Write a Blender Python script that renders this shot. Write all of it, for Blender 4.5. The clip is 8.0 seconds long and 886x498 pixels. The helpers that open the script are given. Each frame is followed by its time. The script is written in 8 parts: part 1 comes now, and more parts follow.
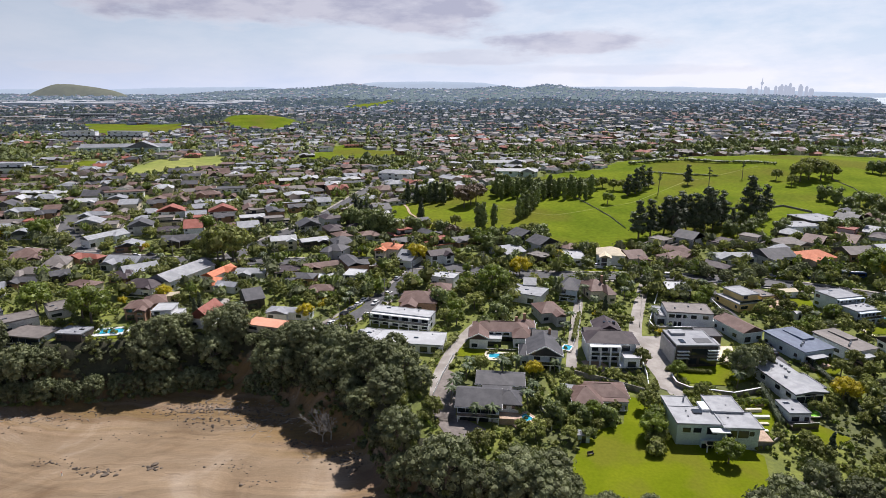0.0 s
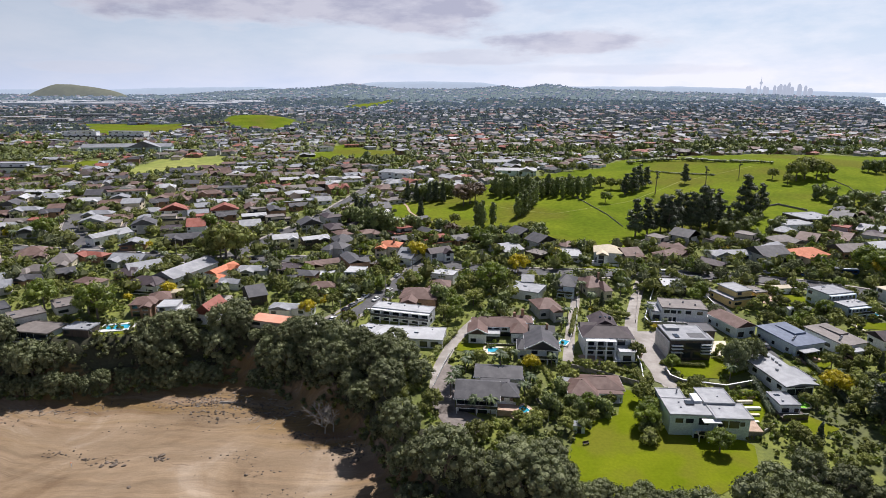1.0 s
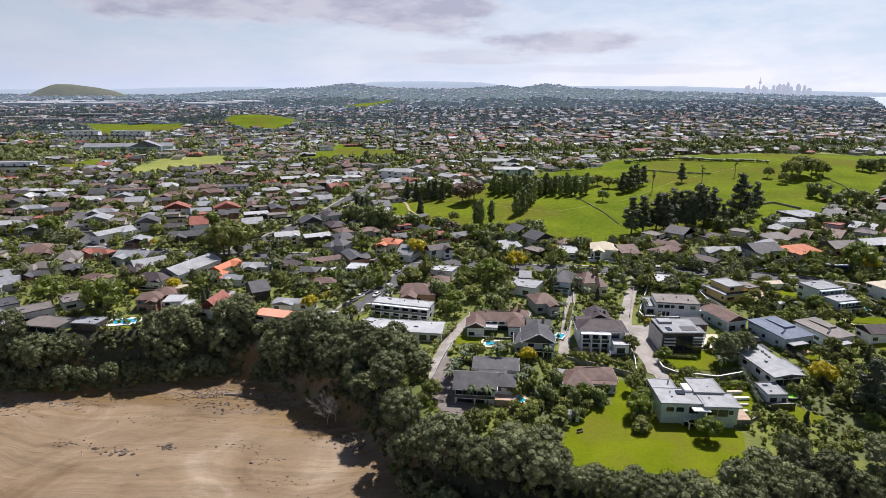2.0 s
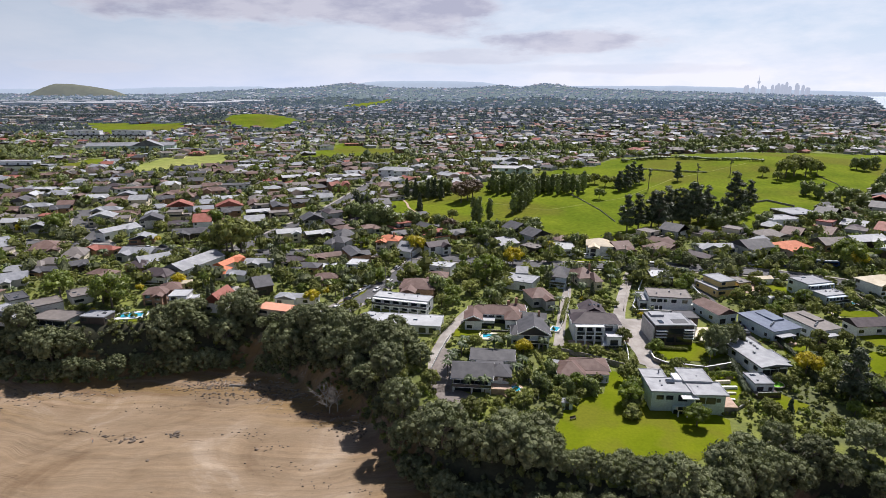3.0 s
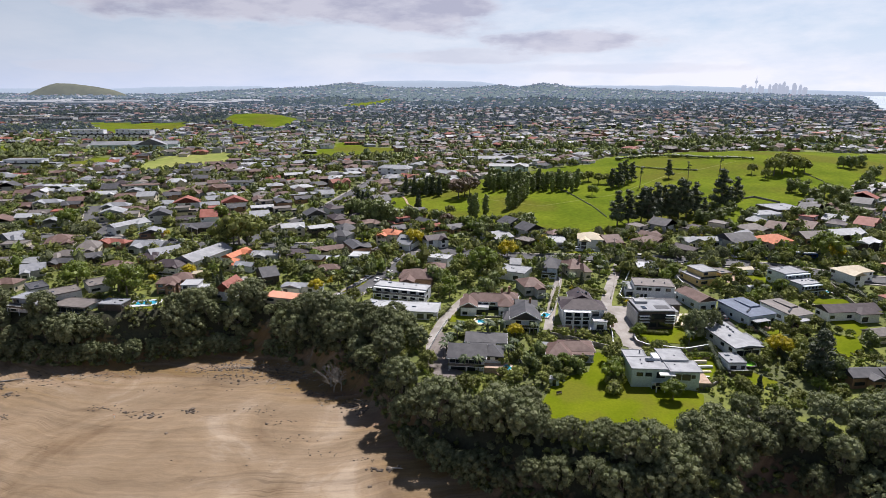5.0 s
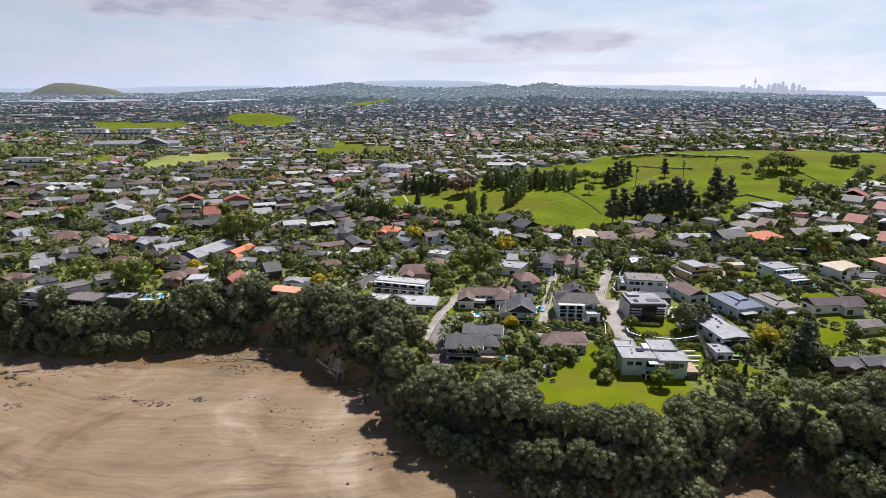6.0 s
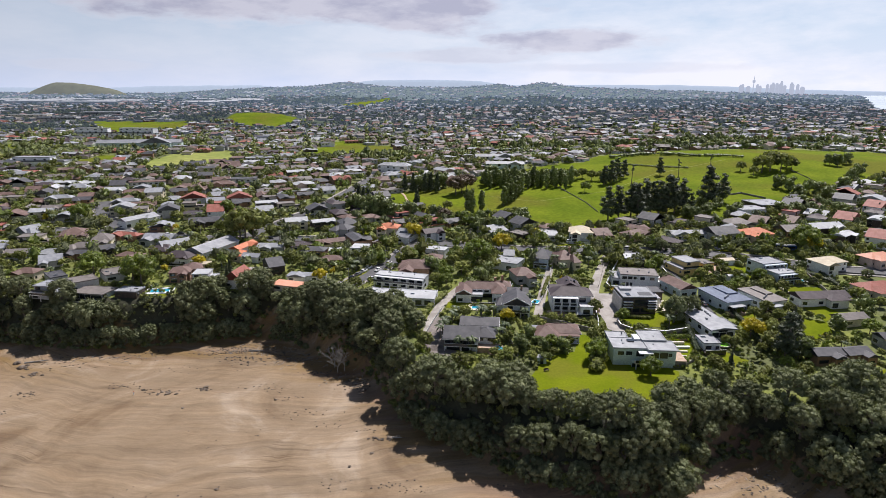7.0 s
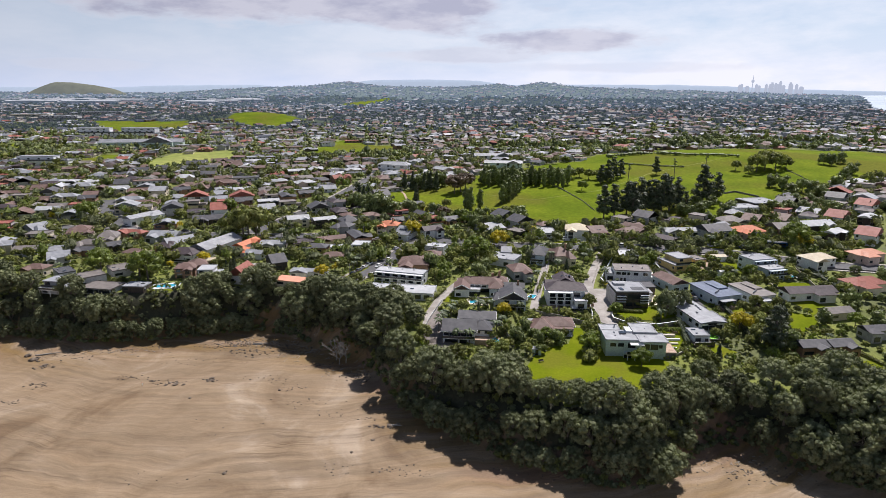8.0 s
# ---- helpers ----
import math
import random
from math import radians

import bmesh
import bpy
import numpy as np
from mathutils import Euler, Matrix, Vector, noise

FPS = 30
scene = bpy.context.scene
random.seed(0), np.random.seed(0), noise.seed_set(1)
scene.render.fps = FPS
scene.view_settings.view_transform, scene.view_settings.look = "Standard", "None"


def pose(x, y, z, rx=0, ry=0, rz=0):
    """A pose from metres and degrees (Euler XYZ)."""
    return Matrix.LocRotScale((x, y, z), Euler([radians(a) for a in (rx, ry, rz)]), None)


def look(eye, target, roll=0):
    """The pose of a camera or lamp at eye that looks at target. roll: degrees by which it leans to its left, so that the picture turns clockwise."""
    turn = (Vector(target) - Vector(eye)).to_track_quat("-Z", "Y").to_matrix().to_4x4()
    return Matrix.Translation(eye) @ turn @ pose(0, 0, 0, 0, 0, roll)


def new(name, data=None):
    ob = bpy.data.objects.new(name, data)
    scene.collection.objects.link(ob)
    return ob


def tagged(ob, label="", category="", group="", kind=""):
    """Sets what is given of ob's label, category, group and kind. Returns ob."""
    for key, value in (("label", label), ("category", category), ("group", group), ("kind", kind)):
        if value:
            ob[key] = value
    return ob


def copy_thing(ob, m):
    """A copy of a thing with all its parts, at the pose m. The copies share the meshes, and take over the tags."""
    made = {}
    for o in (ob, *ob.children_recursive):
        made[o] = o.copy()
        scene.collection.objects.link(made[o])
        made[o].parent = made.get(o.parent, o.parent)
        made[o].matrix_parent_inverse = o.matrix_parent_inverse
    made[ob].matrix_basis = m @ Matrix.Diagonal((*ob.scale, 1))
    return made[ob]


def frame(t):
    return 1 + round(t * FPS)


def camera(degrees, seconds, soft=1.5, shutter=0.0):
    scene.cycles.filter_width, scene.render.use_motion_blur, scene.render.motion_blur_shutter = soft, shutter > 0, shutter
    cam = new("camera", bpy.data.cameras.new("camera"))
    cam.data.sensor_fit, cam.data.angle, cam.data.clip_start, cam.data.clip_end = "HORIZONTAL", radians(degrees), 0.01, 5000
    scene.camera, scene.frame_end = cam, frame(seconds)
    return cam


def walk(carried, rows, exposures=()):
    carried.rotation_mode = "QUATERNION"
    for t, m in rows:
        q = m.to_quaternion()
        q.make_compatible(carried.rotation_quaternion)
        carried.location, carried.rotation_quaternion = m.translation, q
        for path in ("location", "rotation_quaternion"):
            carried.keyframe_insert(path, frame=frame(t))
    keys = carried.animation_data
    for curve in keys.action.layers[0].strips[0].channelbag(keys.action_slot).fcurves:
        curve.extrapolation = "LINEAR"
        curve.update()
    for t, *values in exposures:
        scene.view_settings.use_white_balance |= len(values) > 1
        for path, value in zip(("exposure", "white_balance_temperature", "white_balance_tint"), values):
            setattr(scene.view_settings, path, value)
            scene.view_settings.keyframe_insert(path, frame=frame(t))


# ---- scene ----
# ---- camera: a drone backing away from the cliff, metres and degrees ----
cam = camera(73.0, 8.0, soft=0.45)
ROWS = [
    (0.0, 0.00, 0.00, 104.40, 0.000, -14.768, 0.354), (0.5, 0.01, -2.21, 104.48, -0.019, -14.769, 0.336),
    (1.0, 0.05, -4.61, 104.52, -0.039, -14.777, 0.321), (1.5, 0.13, -7.34, 104.57, -0.060, -14.785, 0.308),
    (3.0, 0.62, -16.78, 104.64, -0.128, -14.833, 0.299), (3.5, 0.80, -20.15, 104.69, -0.154, -14.840, 0.300),
    (4.0, 0.97, -23.76, 104.74, -0.179, -14.847, 0.303), (4.5, 1.18, -27.52, 104.84, -0.205, -14.854, 0.306),
    (6.0, 1.82, -39.18, 105.12, -0.270, -14.901, 0.324), (6.5, 2.10, -43.04, 105.20, -0.294, -14.913, 0.334),
    (7.0, 2.35, -46.94, 105.24, -0.320, -14.935, 0.342), (7.5, 2.58, -50.69, 105.36, -0.344, -14.954, 0.352),
    (8.0, 2.72, -54.28, 105.61, -0.360, -14.963, 0.360)]
walk(cam, [(t, pose(x, y, z, 90 + pitch, 0, yaw) @ pose(0, 0, 0, 0, 0, roll)) for t, x, y, z, yaw, pitch, roll in ROWS],
     exposures=[(0.0, 0.0, 6500, 15), (8.0, 0.0, 6500, 15)])

# ---- light: a high sun ahead and to the right, broken cloud ----
SUN_AZ, SUN_EL = 30.0, 55.0
world = bpy.data.worlds.new("sky")
scene.world = world
world.use_nodes = True
wn, wl = world.node_tree.nodes, world.node_tree.links
wn.clear()
w_out = wn.new("ShaderNodeOutputWorld")
w_bg = wn.new("ShaderNodeBackground")
sky = wn.new("ShaderNodeTexSky")
sky.sky_type = "NISHITA"
sky.sun_disc = False
sky.sun_elevation = radians(SUN_EL)
sky.sun_rotation = radians(SUN_AZ)
sky.air_density, sky.dust_density, sky.ozone_density = 1.0, 0.4, 1.6
w_bg.inputs["Strength"].default_value = 0.074
# clouds: noise on a flat layer seen from below
w_tc = wn.new("ShaderNodeTexCoord")
w_sep = wn.new("ShaderNodeSeparateXYZ")
wl.new(w_tc.outputs["Generated"], w_sep.inputs[0])


def wmath(op, a, b=None):
    n = wn.new("ShaderNodeMath")
    n.operation = op
    for i, v in enumerate((a, b)):
        if v is None:
            continue
        if isinstance(v, (int, float)):
            n.inputs[i].default_value = v
        else:
            wl.new(v, n.inputs[i])
    return n.outputs[0]


w_cb = wn.new("ShaderNodeVectorMath")
w_cb.operation = "MULTIPLY"
w_cb.inputs[1].default_value = (1.0, 1.0, 3.4)
wl.new(w_tc.outputs["Generated"], w_cb.inputs[0])


def wnoise(scale, detail, shift):
    m = wn.new("ShaderNodeMapping")
    m.inputs["Location"].default_value = shift
    wl.new(w_cb.outputs[0], m.inputs[0])
    n = wn.new("ShaderNodeTexNoise")
    n.inputs["Scale"].default_value, n.inputs["Detail"].default_value, n.inputs["Roughness"].default_value = scale, detail, 0.6
    wl.new(m.outputs[0], n.inputs["Vector"])
    return n.outputs["Fac"]


def wramp(fac, stops):
    r = wn.new("ShaderNodeValToRGB")
    e = r.color_ramp.elements
    for i, (p, c) in enumerate(stops):
        k = e[i] if i < 2 else e.new(p)
        k.position, k.color = p, (*c, 1)
    wl.new(fac, r.inputs[0])
    return r.outputs[0]


w_az = wmath("ARCTAN2", w_sep.outputs[0], w_sep.outputs[1])
w_el = wmath("MAXIMUM", w_sep.outputs[2], 0.0)
w_cover = wramp(wnoise(3.6, 12, (3.1, 1.7, 0.4)), [(0.40, (0, 0, 0)), (0.60, (1, 1, 1))])
w_puff = wramp(wnoise(9.0, 9, (1.3, 4.2, 0.9)), [(0.40, (0.62, 0.62, 0.62)), (0.60, (1, 1, 1))])
w_rag = wmath("MULTIPLY", wmath("SUBTRACT", wnoise(4.6, 10, (5.2, 0.3, 1.1)), 0.5), 2.2)


def cloud_bank(az, el, half_az, half_el):
    """A ragged bank of cloud round that azimuth and height, 1 inside and 0 outside."""
    a = wmath("POWER", wmath("ABSOLUTE", wmath("DIVIDE", wmath("SUBTRACT", w_az, az), half_az)), 2.0)
    b = wmath("POWER", wmath("ABSOLUTE", wmath("DIVIDE", wmath("SUBTRACT", w_sep.outputs[2], el), half_el)), 2.0)
    d = wmath("ADD", wmath("SQRT", wmath("ADD", a, b)), w_rag)
    n = wn.new("ShaderNodeMapRange")
    n.interpolation_type = "SMOOTHSTEP"
    n.inputs["From Min"].default_value, n.inputs["From Max"].default_value = 1.1, 0.6
    wl.new(d, n.inputs["Value"])
    return n.outputs[0]


# grey undersides of the nearer clouds, then bright cumulus behind
w_banks = 0.0
for az_, el_, ra_, re_, k_ in ((-0.26, 0.150, 0.40, 0.062, 1.0), (-0.06, 0.120, 0.26, 0.042, 1.0), (0.20, 0.074, 0.15, 0.026, 0.95), (0.03, 0.052, 0.16, 0.014, 0.6), (-0.52, 0.030, 0.10, 0.010, 0.35),
                               (0.28, 0.034, 0.22, 0.010, 0.35), (1.6, 0.25, 0.5, 0.08, 0.9), (-1.7, 0.3, 0.6, 0.1, 0.9), (2.8, 0.3, 0.5, 0.1, 0.9)):
    w_banks = wmath("MAXIMUM", wmath("MULTIPLY", cloud_bank(az_, el_, ra_, re_), k_), w_banks)
w_shade = wramp(wmath("MULTIPLY", w_banks, w_puff), [(0.0, (11.6, 11.7, 12.3)), (0.95, (5.5, 5.7, 7.2))])
w_high = wmath("SUBTRACT", 0.85, wmath("MULTIPLY", w_el, 2.4))
w_right = wmath("ADD", wmath("MULTIPLY", wmath("MAXIMUM", w_az, -0.4), 0.7), 0.62)
w_fac = wmath("MINIMUM", wmath("MAXIMUM", wmath("MULTIPLY", wmath("MULTIPLY", w_cover, w_right), wmath("MAXIMUM", w_high, 0.08)), wmath("MULTIPLY", w_banks, 0.92)), 1.0)
# thin pale haze that thickens to the horizon
w_hz = wn.new("ShaderNodeMix")
w_hz.data_type = "RGBA"
wl.new(wmath("POWER", wmath("SUBTRACT", 1.0, wmath("MINIMUM", w_el, 1.0)), 7.0), w_hz.inputs["Factor"])
wl.new(sky.outputs[0], w_hz.inputs[6])
w_hz.inputs[7].default_value = (8.2, 9.6, 12.4, 1)
w_mix = wn.new("ShaderNodeMix")
w_mix.data_type = "RGBA"
wl.new(w_fac, w_mix.inputs["Factor"])
wl.new(w_hz.outputs[2], w_mix.inputs[6])
wl.new(w_shade, w_mix.inputs[7])
w_dot = wn.new("ShaderNodeVectorMath")
w_dot.operation = "DOT_PRODUCT"
w_dot.inputs[1].default_value = (math.sin(radians(SUN_AZ)), math.cos(radians(SUN_AZ)), 0.3)
wl.new(w_tc.outputs["Generated"], w_dot.inputs[0])
w_sunny = wn.new("ShaderNodeVectorMath")
w_sunny.operation = "SCALE"
wl.new(w_mix.outputs[2], w_sunny.inputs[0])
wl.new(wmath("ADD", 0.80, wmath("MULTIPLY", wmath("MAXIMUM", w_dot.outputs["Value"], 0.0), 0.34)), w_sunny.inputs["Scale"])
wl.new(w_sunny.outputs[0], w_bg.inputs[0])
wl.new(w_bg.outputs[0], w_out.inputs[0])
sun = new("sun", bpy.data.lights.new("sun", "SUN"))
sun.data.energy, sun.data.angle, sun.data.color = 5.7, radians(0.6), (1.0, 0.965, 0.925)
sx, sy, sz = math.sin(radians(SUN_AZ)) * math.cos(radians(SUN_EL)), math.cos(radians(SUN_AZ)) * math.cos(radians(SUN_EL)), math.sin(radians(SUN_EL))
sun.matrix_world = look((400 * sx, 400 * sy, 400 * sz), (0, 0, 0))

# ---- materials ----
MATS = {}


def material(name, c1, c2, scale=1.0, rough=0.8, bump=0.0, bscale=None, metal=0.0, fine=6.0, spec=0.5, island=0.0, objvar=0.0, stretch=(1, 1, 1),
             translucent=0.0, c3=None, big=0.02, glow=None, world_space=True, rough_grain=0.2):
    """Two-scale mottled surface: c1 to c2 by noise of that scale (per metre), patches of c3 at the big scale."""
    m = bpy.data.materials.new(name)
    m.use_nodes = True
    n, l = m.node_tree.nodes, m.node_tree.links
    b = n["Principled BSDF"]
    b.inputs["Roughness"].default_value, b.inputs["Metallic"].default_value = rough, metal
    b.inputs["Specular IOR Level"].default_value = spec
    if world_space:
        src = n.new("ShaderNodeNewGeometry").outputs["Position"]
    else:
        src = n.new("ShaderNodeTexCoord").outputs["Object"]
    mp = n.new("ShaderNodeMapping")
    mp.inputs["Scale"].default_value = stretch
    l.new(src, mp.inputs[0])

    def tex(sc, det=4):
        t = n.new("ShaderNodeTexNoise")
        t.inputs["Scale"].default_value, t.inputs["Detail"].default_value = sc, det
        l.new(mp.outputs[0], t.inputs["Vector"])
        return t.outputs["Fac"]

    def ramp(fac, a, z, lo, hi):
        r = n.new("ShaderNodeValToRGB")
        e = r.color_ramp.elements
        e[0].position, e[1].position = lo, hi
        e[0].color, e[1].color = (*a, 1), (*z, 1)
        l.new(fac, r.inputs[0])
        return r.outputs[0]

    def mix(fac, a, z, mode="MIX"):
        x = n.new("ShaderNodeMix")
        x.data_type, x.blend_type = "RGBA", mode
        for v, s in ((fac, x.inputs["Factor"]), (a, x.inputs[6]), (z, x.inputs[7])):
            if isinstance(v, float):
                s.default_value = v
            elif isinstance(v, tuple):
                s.default_value = (*v, 1)
            else:
                l.new(v, s)
        return x.outputs[2]

    col = ramp(tex(scale), c1, c2, 0.35, 0.65)
    if c3:
        col = mix(ramp(tex(big, 5), (0, 0, 0), (1, 1, 1), 0.48, 0.62), col, c3)
    grain = ramp(tex(scale * fine, 3), (1 - rough_grain,) * 3, (1 + 0.9 * rough_grain,) * 3, 0.3, 0.7)
    col = mix(1.0, col, grain, "MULTIPLY")

    def vary(out, amount, col):
        k = n.new("ShaderNodeMapRange")
        k.inputs["To Min"].default_value, k.inputs["To Max"].default_value = 1 - amount, 1 + amount
        l.new(out, k.inputs["Value"])
        return mix(1.0, col, k.outputs[0], "MULTIPLY")

    if island:
        col = vary(n.new("ShaderNodeNewGeometry").outputs["Random Per Island"], island, col)
    if objvar:
        col = vary(n.new("ShaderNodeObjectInfo").outputs["Random"], objvar, col)
    l.new(col, b.inputs["Base Color"])
    if bump:
        bp = n.new("ShaderNodeBump")
        bp.inputs["Strength"].default_value, bp.inputs["Distance"].default_value = min(bump, 1.0), 0.1 if bump <= 1 else 0.1 * bump
        l.new(tex(bscale or scale * 4, 5), bp.inputs["Height"])
        l.new(bp.outputs[0], b.inputs["Normal"])
    if translucent:
        tr = n.new("ShaderNodeBsdfTranslucent")
        l.new(mix(1.0, col, (1.15, 1.25, 0.55), "MULTIPLY"), tr.inputs["Color"])
        ms = n.new("ShaderNodeMixShader")
        ms.inputs[0].default_value = translucent
        l.new(b.outputs[0], ms.inputs[1])
        l.new(tr.outputs[0], ms.inputs[2])
        l.new(ms.outputs[0], n["Material Output"].inputs[0])
    if glow:
        b.inputs["Emission Color"].default_value = (*glow[:3], 1)
        b.inputs["Emission Strength"].default_value = glow[3]
    MATS[name] = m
    return m


def ribbed(name, c1, c2, rough, metal, pitch, depth, objvar=0.06, spec=0.22):
    """Roofing with ribs or tile courses running with the object's own x and y."""
    m = material(name, c1, c2, 0.5, rough, 0.0, metal=metal, objvar=objvar, spec=spec, world_space=False, c3=tuple(v * 0.9 for v in c1), big=0.15, rough_grain=0.07)
    n, l = m.node_tree.nodes, m.node_tree.links
    tc = n.new("ShaderNodeTexCoord")
    w1 = n.new("ShaderNodeTexWave")
    w1.inputs["Scale"].default_value = 0.314 / pitch
    w1.bands_direction = "X"
    w2 = n.new("ShaderNodeTexWave")
    w2.inputs["Scale"].default_value = 0.314 / pitch
    w2.bands_direction = "Y"
    add = n.new("ShaderNodeMath")
    add.operation = "ADD"
    bp = n.new("ShaderNodeBump")
    bp.inputs["Strength"].default_value, bp.inputs["Distance"].default_value = 0.3, depth
    for w in (w1, w2):
        l.new(tc.outputs["Object"], w.inputs[0])
    l.new(w1.outputs["Fac"], add.inputs[0])
    l.new(w2.outputs["Fac"], add.inputs[1])
    l.new(add.outputs[0], bp.inputs["Height"])
    l.new(bp.outputs[0], n["Principled BSDF"].inputs["Normal"])
    return m


def sand_material():
    """Tidal sand: warm patches, drawn-out streaks and fine dark ripple lines that curve round the cove, darker earth up the bank."""
    m = bpy.data.materials.new("tidal_sand")
    m.use_nodes = True
    n, l = m.node_tree.nodes, m.node_tree.links
    b = n["Principled BSDF"]
    b.inputs["Roughness"].default_value, b.inputs["Specular IOR Level"].default_value = 0.72, 0.3

    def math_(op, a, c=None):
        k = n.new("ShaderNodeMath")
        k.operation = op
        for i, v in enumerate((a, c)):
            if v is None:
                continue
            if isinstance(v, (int, float)):
                k.inputs[i].default_value = v
            else:
                l.new(v, k.inputs[i])
        return k.outputs[0]

    def noise_(vec, scale, detail=6, rough=0.6, warp=0.0):
        k = n.new("ShaderNodeTexNoise")
        k.inputs["Scale"].default_value, k.inputs["Detail"].default_value, k.inputs["Roughness"].default_value, k.inputs["Distortion"].default_value = scale, detail, rough, warp
        l.new(vec, k.inputs["Vector"])
        return k

    def ramp_(fac, *stops):
        k = n.new("ShaderNodeValToRGB")
        e = k.color_ramp.elements
        for i, (p, c) in enumerate(stops):
            q = e[i] if i < 2 else e.new(p)
            q.position, q.color = p, ((c, c, c, 1) if isinstance(c, (int, float)) else (*c, 1))
        l.new(fac, k.inputs[0])
        return k.outputs[0]

    def mix_(fac, a, c, mode="MIX"):
        k = n.new("ShaderNodeMix")
        k.data_type, k.blend_type = "RGBA", mode
        for v, s in ((fac, k.inputs["Factor"]), (a, k.inputs[6]), (c, k.inputs[7])):
            if isinstance(v, (int, float)):
                s.default_value = v
            elif isinstance(v, tuple):
                s.default_value = (*v, 1)
            else:
                l.new(v, s)
        return k.outputs[2]

    pos = n.new("ShaderNodeNewGeometry").outputs["Position"]
    sep = n.new("ShaderNodeSeparateXYZ")
    l.new(pos, sep.inputs[0])
    dx = math_("MULTIPLY", math_("ADD", sep.outputs[0], 66.0), 0.55)
    dy = math_("SUBTRACT", sep.outputs[1], 236.0)
    rad = math_("SQRT", math_("ADD", math_("MULTIPLY", dx, dx), math_("MULTIPLY", dy, dy)))
    ang = math_("MULTIPLY", math_("ARCTAN2", dx, math_("MULTIPLY", dy, -1.0)), 60.0)
    polar = n.new("ShaderNodeCombineXYZ")
    l.new(rad, polar.inputs[0])
    l.new(math_("MULTIPLY", ang, 0.16), polar.inputs[1])
    wob = n.new("ShaderNodeVectorMath")
    wob.operation = "MULTIPLY_ADD"
    wob.inputs[1].default_value = (26, 14, 0)
    l.new(noise_(pos, 0.016, 4, 0.55).outputs["Color"], wob.inputs[0])
    l.new(polar.outputs[0], wob.inputs[2])
    flow = wob.outputs[0]
    attr = n.new("ShaderNodeAttribute")
    attr.attribute_name = "tide"
    near = attr.outputs["Fac"]
    # broad patches
    col = ramp_(noise_(pos, 0.028, 8, 0.62, 1.2).outputs["Fac"], (0.36, (0.170, 0.112, 0.062)), (0.46, (0.235, 0.166, 0.100)), (0.56, (0.270, 0.196, 0.124)), (0.66, (0.345, 0.268, 0.190)))
    ochre = math_("MULTIPLY", ramp_(near, (0.15, 0.0), (0.75, 1.0)), ramp_(noise_(flow, 0.11, 8, 0.65, 0.8).outputs["Fac"], (0.42, 0.0), (0.58, 1.0)))
    col = mix_(math_("MULTIPLY", ochre, 0.9), col, (0.190, 0.118, 0.042))
    rust = math_("MULTIPLY", ramp_(near, (0.35, 0.0), (0.9, 1.0)), ramp_(noise_(flow, 0.05, 6, 0.6, 1.5).outputs["Fac"], (0.52, 0.0), (0.62, 1.0)))
    col = mix_(math_("MULTIPLY", rust, 0.6), col, (0.185, 0.108, 0.070))
    # streaks drawn out along the flow
    streak = noise_(flow, 0.5, 12, 0.74).outputs["Fac"]
    col = mix_(1.0, col, ramp_(streak, (0.34, 0.80), (0.5, 1.0), (0.64, 1.12)), "MULTIPLY")
    col = mix_(1.0, col, ramp_(noise_(flow, 0.14, 10, 0.7, 1.0).outputs["Fac"], (0.34, 0.80), (0.5, 1.0), (0.64, 1.16)), "MULTIPLY")
    # thin dark lines where the sand is cut into low steps
    lines = math_("ABSOLUTE", math_("SUBTRACT", math_("FRACT", math_("MULTIPLY", noise_(flow, 0.075, 7, 0.55, 0.6).outputs["Fac"], 9.0)), 0.5))
    where = ramp_(noise_(pos, 0.035, 3).outputs["Fac"], (0.50, 0.0), (0.64, 1.0))
    cut_ = math_("MULTIPLY", ramp_(lines, (0.0, 1.0), (0.17, 0.0)), where)
    col = mix_(math_("MULTIPLY", cut_, 0.62), col, (0.125, 0.084, 0.05))
    # shell grit and specks, thicker towards the bank
    grit = noise_(pos, 1.5, 3, 0.7).outputs["Fac"]
    speck = math_("MULTIPLY", ramp_(grit, (0.60, 0.0), (0.70, 1.0)), math_("ADD", math_("MULTIPLY", ramp_(near, (0.55, 0.0), (0.95, 1.0)), 0.7), 0.06))
    col = mix_(speck, col, (0.085, 0.060, 0.042))
    col = mix_(1.0, col, ramp_(noise_(pos, 4.0, 3).outputs["Fac"], (0.3, 0.9), (0.7, 1.1)), "MULTIPLY")
    # sand gives way to dark cliff earth up the bank, and to pale clay on the slip
    bank_ = n.new("ShaderNodeAttribute")
    bank_.attribute_name = "bank"
    rag = noise_(pos, 0.5, 8).outputs["Fac"]
    edge = ramp_(math_("ADD", bank_.outputs["Fac"], math_("SUBTRACT", rag, 0.5)), (0.28, 0.0), (0.5, 1.0))
    slip = n.new("ShaderNodeAttribute")
    slip.attribute_name = "slip"
    bare = ramp_(math_("ADD", slip.outputs["Fac"], math_("MULTIPLY", math_("SUBTRACT", noise_(pos, 0.35, 8, 0.7).outputs["Fac"], 0.5), 1.4)), (0.35, 0.0), (0.55, 1.0))
    earth = mix_(bare, (0.045, 0.046, 0.024), (0.165, 0.145, 0.105))
    col = mix_(edge, col, mix_(1.0, earth, ramp_(noise_(pos, 1.1, 7, 0.7).outputs["Fac"], (0.3, 0.6), (0.7, 1.35)), "MULTIPLY"))
    l.new(col, b.inputs["Base Color"])
    bp = n.new("ShaderNodeBump")
    bp.inputs["Strength"].default_value, bp.inputs["Distance"].default_value = 0.7, 0.35
